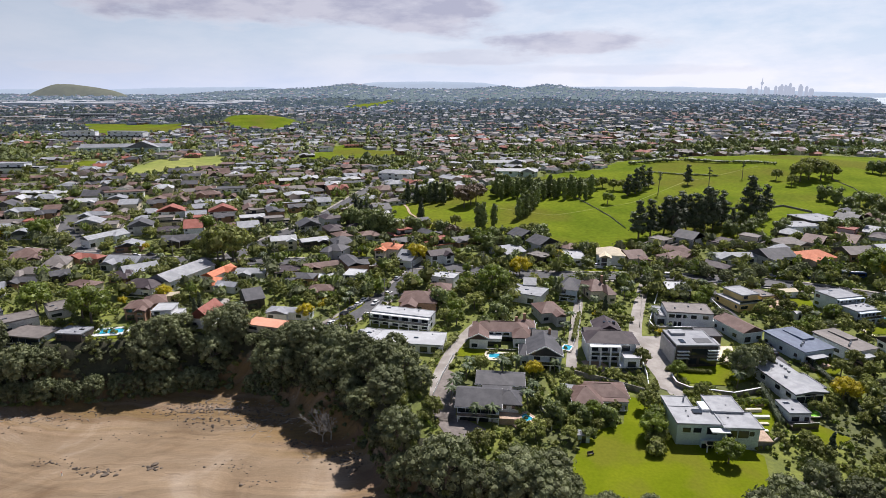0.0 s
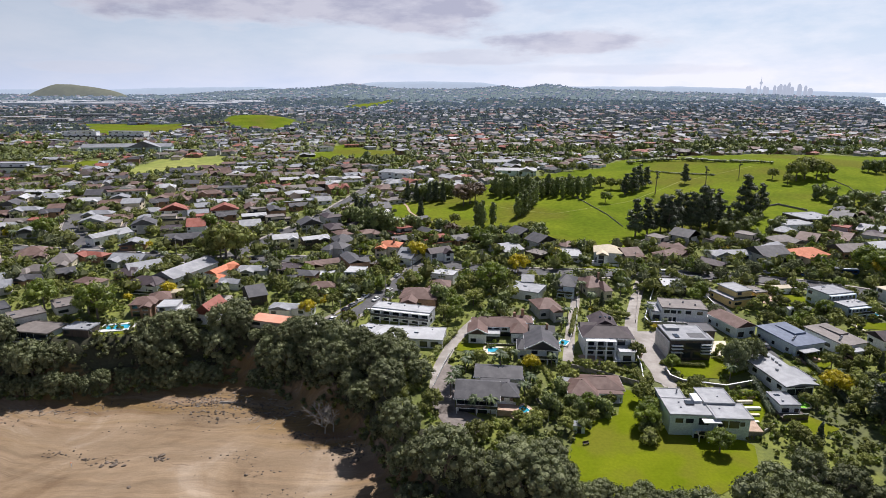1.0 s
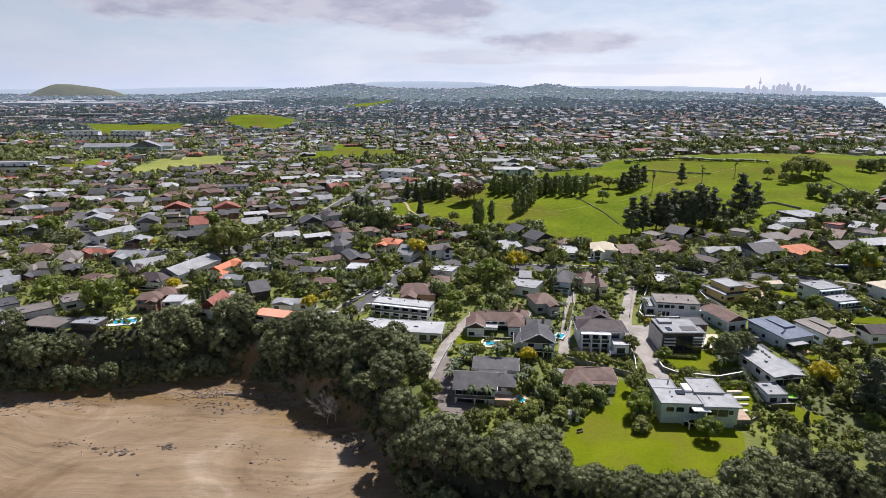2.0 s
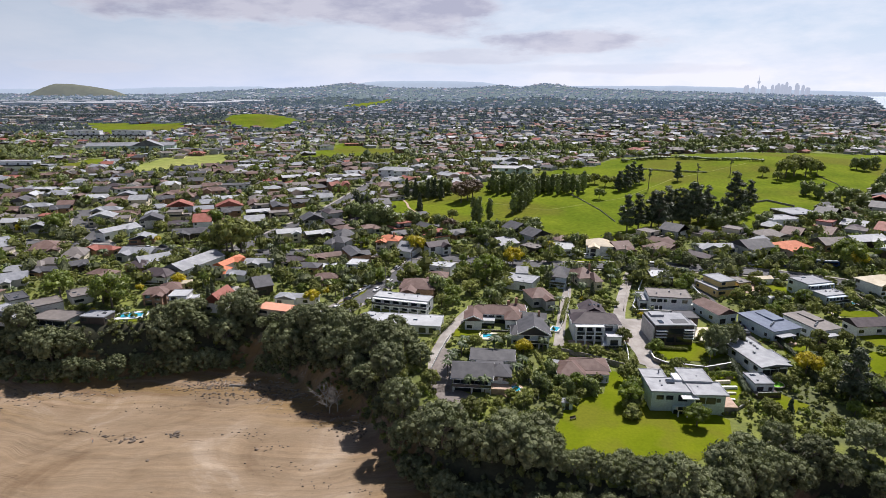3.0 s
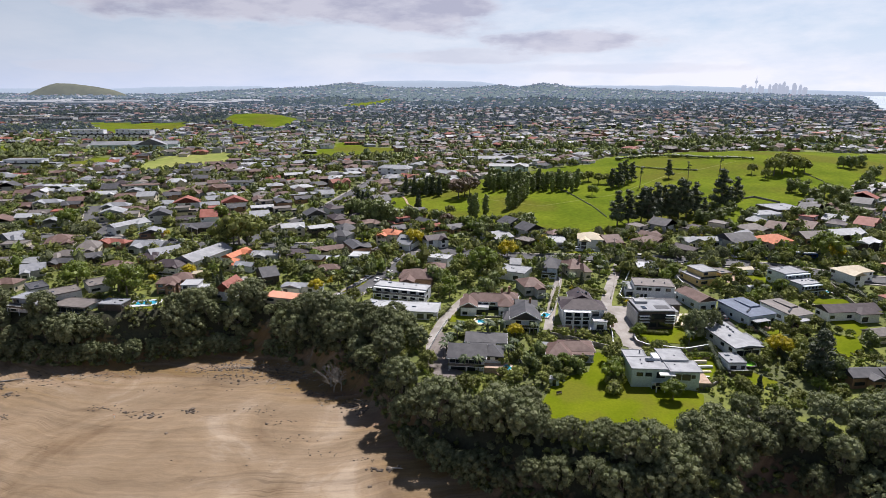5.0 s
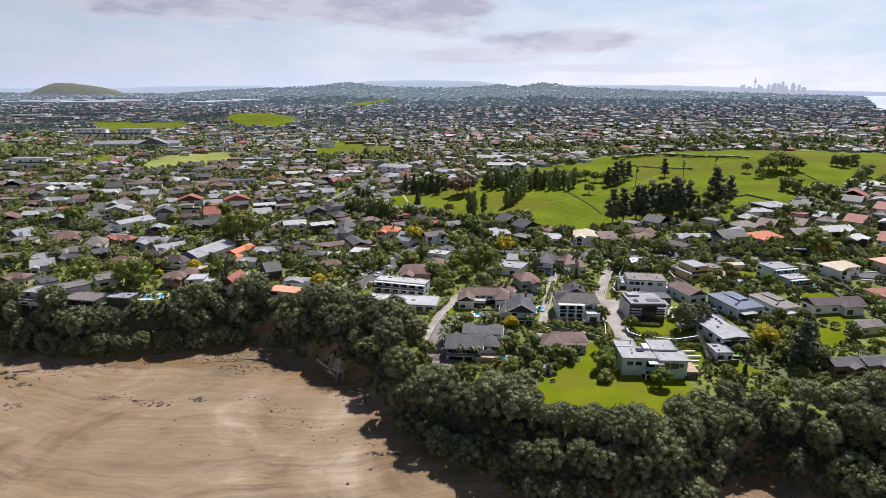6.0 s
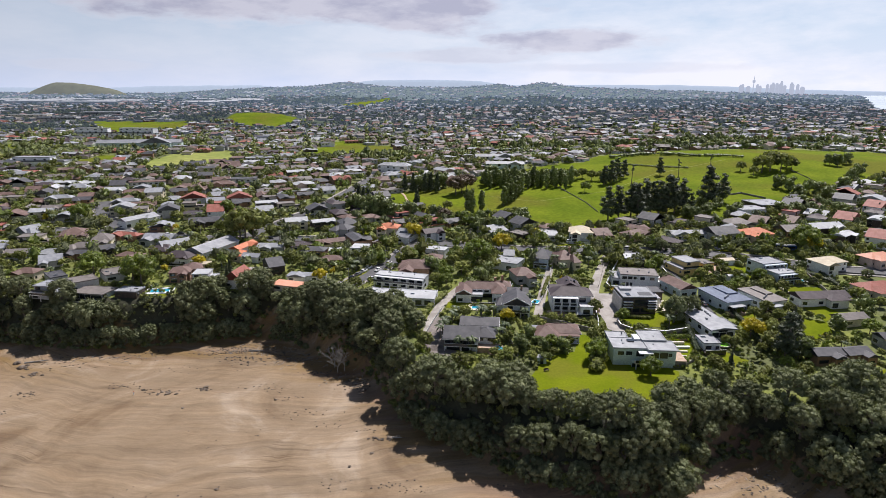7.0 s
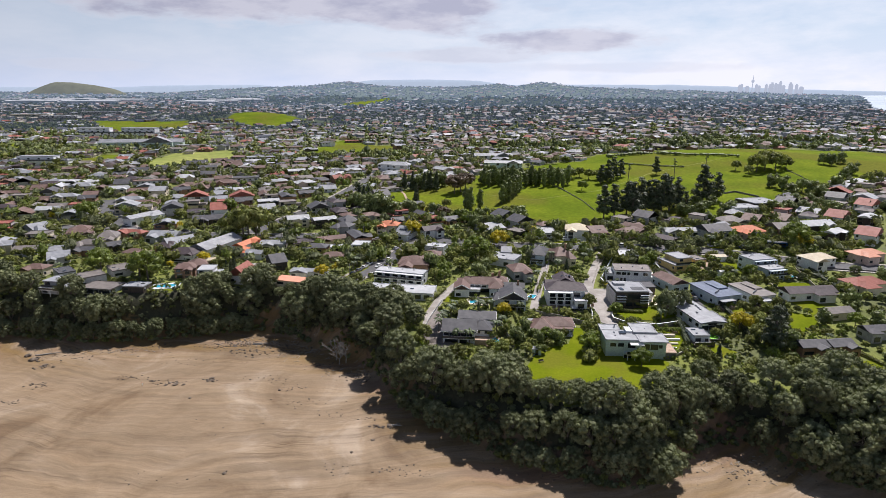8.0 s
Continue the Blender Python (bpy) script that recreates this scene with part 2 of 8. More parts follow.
    l.new(math_("ADD", math_("ADD", math_("MULTIPLY", streak, 0.8), math_("MULTIPLY", cut_, -0.5)), math_("MULTIPLY", grit, math_("ADD", math_("MULTIPLY", near, 0.5), 0.1))), bp.inputs["Height"])
    l.new(bp.outputs[0], b.inputs["Normal"])
    MATS["tidal_sand"] = m
    return m


SAND = sand_material()
CLIFF = material("cliff_earth", (0.06, 0.058, 0.03), (0.12, 0.105, 0.06), 0.3, 0.95, 1.0, 1.2)
GARDEN = material("garden_ground", (0.105, 0.128, 0.026), (0.185, 0.208, 0.034), 0.14, 0.95, 0.8, 2.0, c3=(0.105, 0.12, 0.04), big=0.05)
MEADOW = material("park_meadow", (0.096, 0.140, 0.008), (0.150, 0.190, 0.013), 0.03, 0.95, 0.5, 1.5, c3=(0.130, 0.138, 0.018), big=0.014, spec=0.03, fine=14)
LAWN = material("mown_lawn", (0.116, 0.154, 0.005), (0.160, 0.192, 0.009), 0.1, 0.95, 0.3, 3.0, c3=(0.150, 0.160, 0.016), big=0.07, spec=0.03, fine=12, rough_grain=0.1)
DRYFIELD = material("dry_field", (0.20, 0.24, 0.05), (0.28, 0.29, 0.08), 0.02, 0.95, 0.2, 1.0, spec=0.2)
ASPHALT = material("asphalt", (0.085, 0.085, 0.09), (0.125, 0.123, 0.125), 0.12, 0.9, 0.2, 6.0, c3=(0.075, 0.075, 0.08), big=0.06)
CONCRETE = material("worn_concrete", (0.30, 0.275, 0.25), (0.40, 0.37, 0.34), 0.3, 0.9, 0.2, 4.0, c3=(0.26, 0.235, 0.21), big=0.12, rough_grain=0.08)
COURTYARD = material("pinkish_chip_seal", (0.17, 0.145, 0.13), (0.23, 0.20, 0.18), 0.2, 0.9, 0.3, 6.0, c3=(0.14, 0.12, 0.11), big=0.1)
PAVING = material("warm_paving", (0.36, 0.25, 0.18), (0.48, 0.35, 0.26), 0.8, 0.85, 0.2, 4.0)
WHITE = material("white_paint", (0.72, 0.73, 0.74), (0.79, 0.80, 0.80), 0.6, 0.55, objvar=0.04)
CREAM = material("cream_render", (0.62, 0.55, 0.42), (0.70, 0.63, 0.50), 0.5, 0.8, 0.1, objvar=0.06)
YELLOW = material("ochre_render", (0.60, 0.43, 0.17), (0.68, 0.50, 0.22), 0.5, 0.8, 0.1)
GREYW = material("grey_render", (0.38, 0.38, 0.38), (0.47, 0.47, 0.46), 0.5, 0.8, 0.1, objvar=0.1)
BRICK = material("brown_brick", (0.26, 0.155, 0.10), (0.34, 0.21, 0.14), 1.5, 0.9, 0.2, objvar=0.12)
TIMBER = material("dark_timber", (0.045, 0.035, 0.03), (0.085, 0.065, 0.05), 1.2, 0.75, 0.2, stretch=(1, 1, 0.2), objvar=0.1)
BLUEW = material("pale_blue_weatherboard", (0.46, 0.54, 0.60), (0.55, 0.62, 0.67), 0.6, 0.6)
AQUA = material("pale_green_render", (0.48, 0.58, 0.56), (0.56, 0.66, 0.63), 0.5, 0.7)
PINKW = material("pink_beige_render", (0.55, 0.42, 0.35), (0.62, 0.49, 0.42), 0.5, 0.8, objvar=0.06)
R_DARK = ribbed("charcoal_tile", (0.078, 0.078, 0.085), (0.112, 0.110, 0.116), 0.6, 0.0, 0.34, 0.018)
R_BROWN = ribbed("brown_tile", (0.145, 0.092, 0.078), (0.20, 0.135, 0.115), 0.65, 0.0, 0.34, 0.02)
R_RED = ribbed("weathered_red_tile", (0.27, 0.092, 0.066), (0.34, 0.13, 0.10), 0.65, 0.0, 0.34, 0.04)
R_ORANGE = ribbed("orange_tile", (0.52, 0.175, 0.09), (0.62, 0.23, 0.125), 0.65, 0.0, 0.34, 0.04)
R_SALMON = ribbed("salmon_metal_roof", (0.62, 0.29, 0.19), (0.70, 0.35, 0.24), 0.55, 0.0, 0.5, 0.03)
R_GREY = ribbed("grey_metal_roof", (0.25, 0.26, 0.28), (0.33, 0.34, 0.36), 0.6, 0.0, 0.5, 0.03)
R_LIGHT = ribbed("pale_grey_metal_roof", (0.285, 0.295, 0.31), (0.375, 0.385, 0.40), 0.6, 0.0, 0.5, 0.03)
R_WHITE = ribbed("white_metal_roof", (0.42, 0.43, 0.44), (0.50, 0.51, 0.52), 0.55, 0.0, 0.5, 0.03)
R_BLUE = ribbed("slate_blue_metal_roof", (0.12, 0.15, 0.215), (0.165, 0.20, 0.265), 0.6, 0.0, 0.5, 0.03)
R_TAUPE = ribbed("taupe_metal_roof", (0.17, 0.152, 0.14), (0.225, 0.20, 0.185), 0.6, 0.0, 0.5, 0.03)
R_CREAM = ribbed("cream_tile", (0.58, 0.50, 0.36), (0.66, 0.58, 0.43), 0.6, 0.0, 0.4, 0.04)
R_PURPLE = ribbed("plum_brown_tile", (0.062, 0.048, 0.052), (0.092, 0.072, 0.076), 0.6, 0.0, 0.34, 0.02)
TRUNK = material("grey_bark", (0.13, 0.105, 0.08), (0.22, 0.185, 0.15), 2.0, 0.95, 0.6, 6.0)
DEADWOOD = material("bleached_wood", (0.22, 0.205, 0.185), (0.36, 0.335, 0.30), 2.0, 0.9, 0.4, 6.0)
ROCK = material("dark_shore_rock", (0.07, 0.055, 0.042), (0.16, 0.125, 0.095), 0.9, 0.9, 0.7, 3.0, island=0.35)
L_POHU = material("dark_coastal_leaf", (0.112, 0.128, 0.064), (0.216, 0.231, 0.127), 0.25, 0.75, 0.8, 5.0, spec=0.15, island=0.22, objvar=0.26, translucent=0.16)
L_BUSH = material("garden_leaf", (0.138, 0.156, 0.048), (0.268, 0.278, 0.088), 0.25, 0.75, 0.6, 5.0, spec=0.25, island=0.35, objvar=0.35, translucent=0.25)
L_BRIGHT = material("fresh_green_leaf", (0.125, 0.170, 0.024), (0.20, 0.245, 0.042), 0.3, 0.55, island=0.35, objvar=0.12, translucent=0.3)
L_GOLD = material("golden_leaf", (0.42, 0.34, 0.015), (0.62, 0.50, 0.02), 0.3, 0.55, island=0.3, objvar=0.15, translucent=0.3)
L_PINE = material("dark_needle", (0.045, 0.062, 0.028), (0.082, 0.102, 0.046), 0.3, 0.6, island=0.4, objvar=0.15, translucent=0.08)
L_POPLAR = material("poplar_leaf", (0.124, 0.156, 0.046), (0.204, 0.236, 0.076), 0.3, 0.55, island=0.4, objvar=0.2, translucent=0.15)
L_RUSSET = material("russet_leaf", (0.10, 0.065, 0.040), (0.16, 0.105, 0.06), 0.3, 0.6, island=0.35, objvar=0.1, translucent=0.12)
L_PALM = material("palm_frond", (0.055, 0.085, 0.028), (0.11, 0.145, 0.05), 0.5, 0.5, island=0.3, objvar=0.15, translucent=0.2)
POOLTILE = material("pool_lining", (0.05, 0.33, 0.46), (0.09, 0.45, 0.58), 0.6, 0.25)
DARKMETAL = material("dark_metal", (0.035, 0.036, 0.04), (0.055, 0.056, 0.06), 1.0, 0.45, metal=0.3)
STONEW = material("stacked_stone_wall", (0.17, 0.155, 0.14), (0.27, 0.25, 0.23), 1.2, 0.9, 0.6, 3.0)


def glass(name, tint):
    m = bpy.data.materials.new(name)
    m.use_nodes = True
    b = m.node_tree.nodes["Principled BSDF"]
    b.inputs["Base Color"].default_value = (*tint, 1)
    b.inputs["Roughness"].default_value = 0.04
    b.inputs["Specular IOR Level"].default_value = 0.7
    return m


GLASS = glass("window_glass", (0.025, 0.03, 0.036))
WATER = glass("pool_water", (0.03, 0.36, 0.50))


# the backdrop of far land, many hundred metres off, its blue haze painted in as emission
def hazed(name, c, glow_):
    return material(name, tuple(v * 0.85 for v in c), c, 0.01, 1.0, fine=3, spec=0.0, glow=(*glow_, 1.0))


# haze over cone, ridges and towers is emission, strongest on the palest
H_CONE = hazed("hazed_grassy_cone", (0.10, 0.10, 0.06), (0.10, 0.118, 0.13))
H_NEAR = hazed("hazy_blue_ridge", (0.05, 0.07, 0.09), (0.14, 0.19, 0.26))
H_FAR = hazed("hazed_pale_ridge", (0.06, 0.08, 0.10), (0.42, 0.50, 0.62))
H_CITY = hazed("hazy_tower", (0.10, 0.11, 0.13), (0.43, 0.48, 0.585))


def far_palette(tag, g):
    """Woods, lighter woods, three roofs and three walls of the far suburbs; g is haze painted as emission."""
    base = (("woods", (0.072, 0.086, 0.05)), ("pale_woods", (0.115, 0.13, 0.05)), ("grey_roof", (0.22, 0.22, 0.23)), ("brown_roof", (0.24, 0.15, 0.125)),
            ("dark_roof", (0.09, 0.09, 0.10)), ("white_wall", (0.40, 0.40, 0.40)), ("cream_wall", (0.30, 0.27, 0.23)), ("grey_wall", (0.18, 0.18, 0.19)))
    return [hazed(tag + "_" + n_, c, g) for n_, c in base]


# no haze glow in the first set, then a bluer one each step out
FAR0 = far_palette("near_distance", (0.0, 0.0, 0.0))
FAR1 = far_palette("middle_haze", (0.026, 0.036, 0.054))
FAR2 = far_palette("far_haze", (0.056, 0.084, 0.130))
FAR3 = far_palette("faint_haze", (0.120, 0.166, 0.240))
# far ground with haze put into its emission
H_GROUND = hazed("hazed_far_land", (0.045, 0.06, 0.05), (0.05, 0.068, 0.09))
# the water's hazy paleness is put into its colour and a faint emission
SEA = material("hazed_estuary_water", (0.30, 0.34, 0.38), (0.38, 0.42, 0.46), 0.01, 0.25, glow=(0.13, 0.15, 0.17, 1.0))

# ---- the lie of the land ----
SHORE = [(-720, 215), (-204, 190), (-175, 184), (-147, 179), (-127, 180), (-108, 184), (-92, 189), (-78, 193), (-62, 187), (-52.8, 180), (-44, 173), (-36, 167.5), (-27, 160), (-20, 152),
         (-16, 143), (-13, 133), (-8, 126), (0, 118), (10, 108), (19.2, 99.4), (37.2, 89.8), (51.6, 83.8), (63, 85.5), (71, 92), (79, 100), (88, 107), (96, 103), (104, 94), (117.6, 84), (156, 76), (720, 24)]


def along(pts, x):
    """Piecewise height of a line given as (x, y) pairs."""
    if x <= pts[0][0]:
        return pts[0][1]
    for (a, p), (b, q) in zip(pts, pts[1:]):
        if x <= b:
            return p + (q - p) * (x - a) / (b - a)
    return pts[-1][1]


def smooth(a, b, v):
    k = min(max((v - a) / (b - a), 0.0), 1.0)
    return k * k * (3 - 2 * k)


def shore(x):
    return sum(along(SHORE, x + dx) for dx in (-4, 0, 4)) / 3


RIDGE = [(-4000, 62), (-1900, 66), (-1500, 92), (-1250, 106), (-960, 116), (-740, 138), (-640, 146), (-520, 133), (-340, 119), (60, 116), (300, 128), (410, 139), (520, 124), (640, 146),
         (715, 153), (820, 141), (930, 123), (1300, 114), (1700, 102), (2200, 92), (2800, 77), (4000, 70)]


def plateau(x, y):
    z = 15.6 + 0.04 * min(max(y - 132, 0), 396) + 0.012 * min(max(y - 528, 0), 792) + 0.004 * max(y - 1320, 0)
    z += 0.024 * min(max(x - 24, 0), 312) * smooth(132, 336, y)
    far = smooth(600, 1320, y)
    z += far * (6 * math.sin(x / 396 + 1) * math.sin(y / 540) + 3.6 * math.sin(x / 168 + y / 252))
    z += 18 * math.exp(-((x + 360) / 114) ** 2 - ((y - 1152) / 84) ** 2)
    z += 6.0 * math.exp(-((x - 300) / 132) ** 2 - ((y - 564) / 72) ** 2)
    if y > 2300:
        k = smooth(2300, 4250, y)
        z = z * (1 - k) + k * (along(RIDGE, x * 4250 / y) + 3 * math.sin(x / 70) * math.sin(y / 110))
    return z


def G(x, y):
    """Height of the ground."""
    s = y - shore(x)
    low = 1.0 + 0.008 * s + 0.25 * math.sin(x / 17 + y / 31) * smooth(40, -20, s) + 0.1 * math.sin(x / 6.3 - y / 4.1)
    if s <= 0:
        return low
    k = smooth(0, 15, s)
    return low * (1 - k) + plateau(x, y) * k


# ---- tools ----
def part(name, data, mat, parent=None, label="", at=None):
    """One mesh object, from a bmesh, a mesh or (verts, faces)."""
    if isinstance(data, bmesh.types.BMesh):
        me = bpy.data.meshes.new(name)
        data.to_mesh(me)
        data.free()
    elif isinstance(data, tuple):
        me = bpy.data.meshes.new(name)
        me.from_pydata(data[0], [], data[1])
    else:
        me = data
    if mat is not None and not me.materials:
        me.materials.append(mat)
    ob = new(name, me)
    if at is not None:
        ob.matrix_basis = at
    if parent is not None:
        ob.parent = parent
    if label:
        ob["label"] = label
    return ob


def thing(name, m, label, category, group="", kind=""):
    ob = new(name)
    ob.empty_display_size = 0.5
    ob.matrix_basis = m
    return tagged(ob, label, category, group, kind)


def box(bm, x0, y0, z0, x1, y1, z1, m=None):
    v = [bm.verts.new((m @ Vector(c)) if m else c) for c in
         ((x0, y0, z0), (x1, y0, z0), (x1, y1, z0), (x0, y1, z0), (x0, y0, z1), (x1, y0, z1), (x1, y1, z1), (x0, y1, z1))]
    for f in ((3, 2, 1, 0), (4, 5, 6, 7), (0, 1, 5, 4), (1, 2, 6, 5), (2, 3, 7, 6), (3, 0, 4, 7)):
        bm.faces.new([v[i] for i in f])


def boxes(*specs):
    bm = bmesh.new()
    for s in specs:
        box(bm, *s)
    return bm


def tube(bm, p, q, r0, r1, sides=6):
    """A tapered limb from p to q."""
    p, q = Vector(p), Vector(q)
    d = (q - p).normalized()
    a = d.orthogonal().normalized()
    b = d.cross(a)
    rings = []
    for c, r in ((p, r0), (q, r1)):
        rings.append([bm.verts.new(c + (a * math.cos(i * math.tau / sides) + b * math.sin(i * math.tau / sides)) * r) for i in range(sides)])
    for i in range(sides):
        j = (i + 1) % sides
        bm.faces.new((rings[0][i], rings[0][j], rings[1][j], rings[1][i]))
    bm.faces.new(rings[1])
    bm.faces.new(rings[0][::-1])


def inside(poly, x, y):
    hit = False
    for (a, b), (c, d) in zip(poly, poly[1:] + poly[:1]):
        if (b > y) != (d > y) and x < a + (c - a) * (y - b) / (d - b):
            hit = not hit
    return hit


PARK = [(-36, 355.2), (-36, 408), (6, 446.4), (48, 504), (90, 528), (134.4, 546), (180, 600), (291.6, 618), (414, 624), (564, 600), (564, 504), (360, 441.6), (288, 396),
        (246, 360), (192, 321.6), (141.6, 316.8), (99.6, 304.8), (57.6, 309.6), (18, 342)]


FIELDS = [(4, [(-301, 535), (-296, 624), (-253, 672), (-222, 658), (-220, 587), (-247, 526), (-272, 523)]),
          (3, [(-174, 619), (-146, 688), (-129, 800), (-93, 737), (-46, 728), (-44, 659), (-87, 638), (-130, 608)]),
          (3, [(-387, 1072), (-517, 1671), (-300, 1157), (-256, 1114), (-278, 1008), (-341, 1029)]),
          (3, [(-572, 956), (-704, 1205), (-474, 1103), (-420, 967), (-488, 884)]),
          (3, [(-376, 571), (-371, 607), (-347, 623), (-329, 573), (-343, 540)]),
          (3, [(-440, 727), (-425, 741), (-393, 679), (-405, 668)]),
          (3, [(-570, 724), (-542, 754), (-499, 693), (-525, 664)]),
          (3, [(-383, 2272), (-249, 2928), (-214, 2823), (-280, 2127)]),
          (5, [(3157, 4583), (2109, 2984), (1222, 1663), (1222, 1475), (3658, 4581)])]


WOODS = [(-500, 640, 120, 75), (-345, 742, 80, 32), (-455, 1130, 75, 60), (-700, 1010, 120, 60), (-560, 830, 60, 30), (-250, 1360, 160, 50), (120, 690, 130, 28), (420, 720, 150, 30), (-60, 610, 26, 30), (-900, 1500, 200, 60)]


def wood(x, y):
    """Inside one of the larger stands of trees."""
    return any(((x - a) / p + 0.25 * math.sin(y / 23)) ** 2 + ((y - b) / q + 0.25 * math.sin(x / 19)) ** 2 < 1 for a, b, p, q in WOODS)


def field(x, y):
    """Open ground: 3 meadow, 4 dry field, 0 none."""
    if inside(PARK, x + 4 * math.sin(y / 9), y + 4 * math.sin(x / 11)):
        return 3
    for kind, poly in FIELDS:
        if inside(poly, x + 5 * math.sin(y / 12), y + 5 * math.sin(x / 14)):
            return kind
    return 0


# ---- the ground, one sheet to the horizon ----
def steps(spans):
    out = []
    for a, b, s in spans:
        k = max(1, round((b - a) / s))
        out += [a + (b - a) * i / k for i in range(k)]
    return out + [spans[-1][1]]


XS = steps([(-4600, -1500, 100), (-1500, -600, 50), (-600, -215, 12), (-215, 215, 3.3), (215, 620, 9), (620, 1500, 50), (1500, 4600, 100)])
YS = steps([(-900, -140, 60), (-140, 50, 9), (50, 230, 2.8), (230, 385, 5.5), (385, 910, 9), (910, 1320, 18), (1320, 4700, 90)])
gv = [(x, y, G(x, y)) for y in YS for x in XS]
nx = len(XS)
gf = [(j * nx + i, j * nx + i + 1, (j + 1) * nx + i + 1, (j + 1) * nx + i) for j in range(len(YS) - 1) for i in range(nx - 1)]
ground = part("ground", (gv, gf), SAND)
tagged(ground, "rolling coastal ground of sand, earth cliff, gardens and meadow", "ground", kind="structure")
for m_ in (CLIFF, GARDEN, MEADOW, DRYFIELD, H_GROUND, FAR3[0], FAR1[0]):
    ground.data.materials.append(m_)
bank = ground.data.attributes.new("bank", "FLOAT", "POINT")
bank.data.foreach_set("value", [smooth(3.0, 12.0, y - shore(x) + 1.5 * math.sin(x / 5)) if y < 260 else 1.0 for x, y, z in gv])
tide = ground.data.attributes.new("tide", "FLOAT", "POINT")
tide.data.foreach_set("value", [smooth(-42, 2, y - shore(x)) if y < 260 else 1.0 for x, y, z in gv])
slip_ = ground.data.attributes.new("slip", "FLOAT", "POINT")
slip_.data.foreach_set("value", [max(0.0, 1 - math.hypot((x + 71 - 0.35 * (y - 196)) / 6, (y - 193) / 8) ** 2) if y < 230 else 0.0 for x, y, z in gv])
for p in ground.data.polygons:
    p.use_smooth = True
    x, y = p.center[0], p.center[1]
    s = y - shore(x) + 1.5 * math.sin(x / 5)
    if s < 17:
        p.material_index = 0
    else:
        # from about 850 out the land takes materials with painted haze glow
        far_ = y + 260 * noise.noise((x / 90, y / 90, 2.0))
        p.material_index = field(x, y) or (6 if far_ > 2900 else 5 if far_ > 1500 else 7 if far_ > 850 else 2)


def strip(name, pts, width, mat, label, category, lift=0.12, step=4.0, offset=0.0):
    """A road or path draped over the ground along a line."""
    line = []
    for (a, b), (c, d) in zip(pts, pts[1:]):
        k = max(1, int(math.hypot(c - a, d - b) / step))
        line += [(a + (c - a) * i / k, b + (d - b) * i / k) for i in range(k)]
    line.append(pts[-1])
    for _ in range(3):
        line = [line[0]] + [((p[0] + 2 * q[0] + r[0]) / 4, (p[1] + 2 * q[1] + r[1]) / 4) for p, q, r in zip(line, line[1:], line[2:])] + [line[-1]]
    v, f = [], []
    for i, (x, y) in enumerate(line):
        a, b = line[max(i - 1, 0)], line[min(i + 1, len(line) - 1)]
        dx, dy = b[0] - a[0], b[1] - a[1]
        k = math.hypot(dx, dy) or 1
        nx_, ny_ = -dy / k, dx / k
        w = width / 2
        x, y = x + nx_ * offset, y + ny_ * offset
        zc = max(G(x + nx_ * o, y + ny_ * o) for o in (-w, 0, w)) + lift
        for o, dz in ((-w, -0.6), (-w, 0), (w, 0), (w, -0.6)):
            v.append((x + nx_ * o, y + ny_ * o, zc + dz))
        if i:
            for q in range(3):
                f.append((4 * i - 4 + q, 4 * i - 3 + q, 4 * i + 1 + q, 4 * i + q))
    return tagged(part(name, (v, f), mat), label, category, kind="structure")


def patch(name, poly, mat, label, category, lift=0.16, cell=2.0, flat=None, kind="structure"):
    """A draped area with a sharp outline, cut from a fine grid."""
    bm = bmesh.new()
    bm.faces.new([bm.verts.new((x, y, 0)) for x, y in poly])
    xs, ys = [p[0] for p in poly], [p[1] for p in poly]
    for axis, lo, hi in ((0, min(xs), max(xs)), (1, min(ys), max(ys))):
        k = int((hi - lo) / cell)
        for i in range(1, k + 1):
            co = [0, 0, 0]
            co[axis] = lo + (hi - lo) * i / (k + 1)
            no = [0, 0, 0]
            no[axis] = 1
            bmesh.ops.bisect_plane(bm, geom=bm.verts[:] + bm.edges[:] + bm.faces[:], plane_co=co, plane_no=no)
    for v in bm.verts:
        v.co.z = (G(v.co.x, v.co.y) if flat is None else flat) + lift
    if bm.faces and sum(f.normal.z for f in bm.faces) < 0:
        bmesh.ops.reverse_faces(bm, faces=bm.faces[:])
    for f in bm.faces:
        f.smooth = True
    return tagged(part(name, bm, mat), label, category, kind=kind)


# streets
ROADS = {
    "cliff_street": ([(-45.6, 202.0), (-39.6, 212.4), (-22.8, 243.6), (-14.4, 266.4), (-10.8, 283.2)], 8.5),
    "cross_street": ([(504, 180), (288, 213.6), (195.6, 230.4), (164.4, 247.2), (136.8, 256.8), (103.2, 262.8), (50.4, 266.4), (20.4, 273.6), (-12, 283.2), (-42, 288), (-91.2, 285.6), (-117.6, 284.4),
                      (-164.4, 291.6), (-228, 302.4), (-504, 348)], 10.0),
    "hill_street": ([(-110.4, 288), (-79.2, 372), (-62.4, 451.2), (-43.2, 552), (-24, 638.4)], 9.0),
    "side_street": ([(-180, 294), (-222, 343.2), (-240, 380)], 9.0),
}
for key, (pts, w) in ROADS.items():
    strip("road", pts, w, ASPHALT, "grey asphalt suburban street with worn patches", "road")
    for side in (-1, 1):
        strip("pavement", pts, 1.7, CONCRETE, "pale concrete footpath with a raised kerb", "pavement", lift=0.27, offset=side * (w / 2 + 0.86))
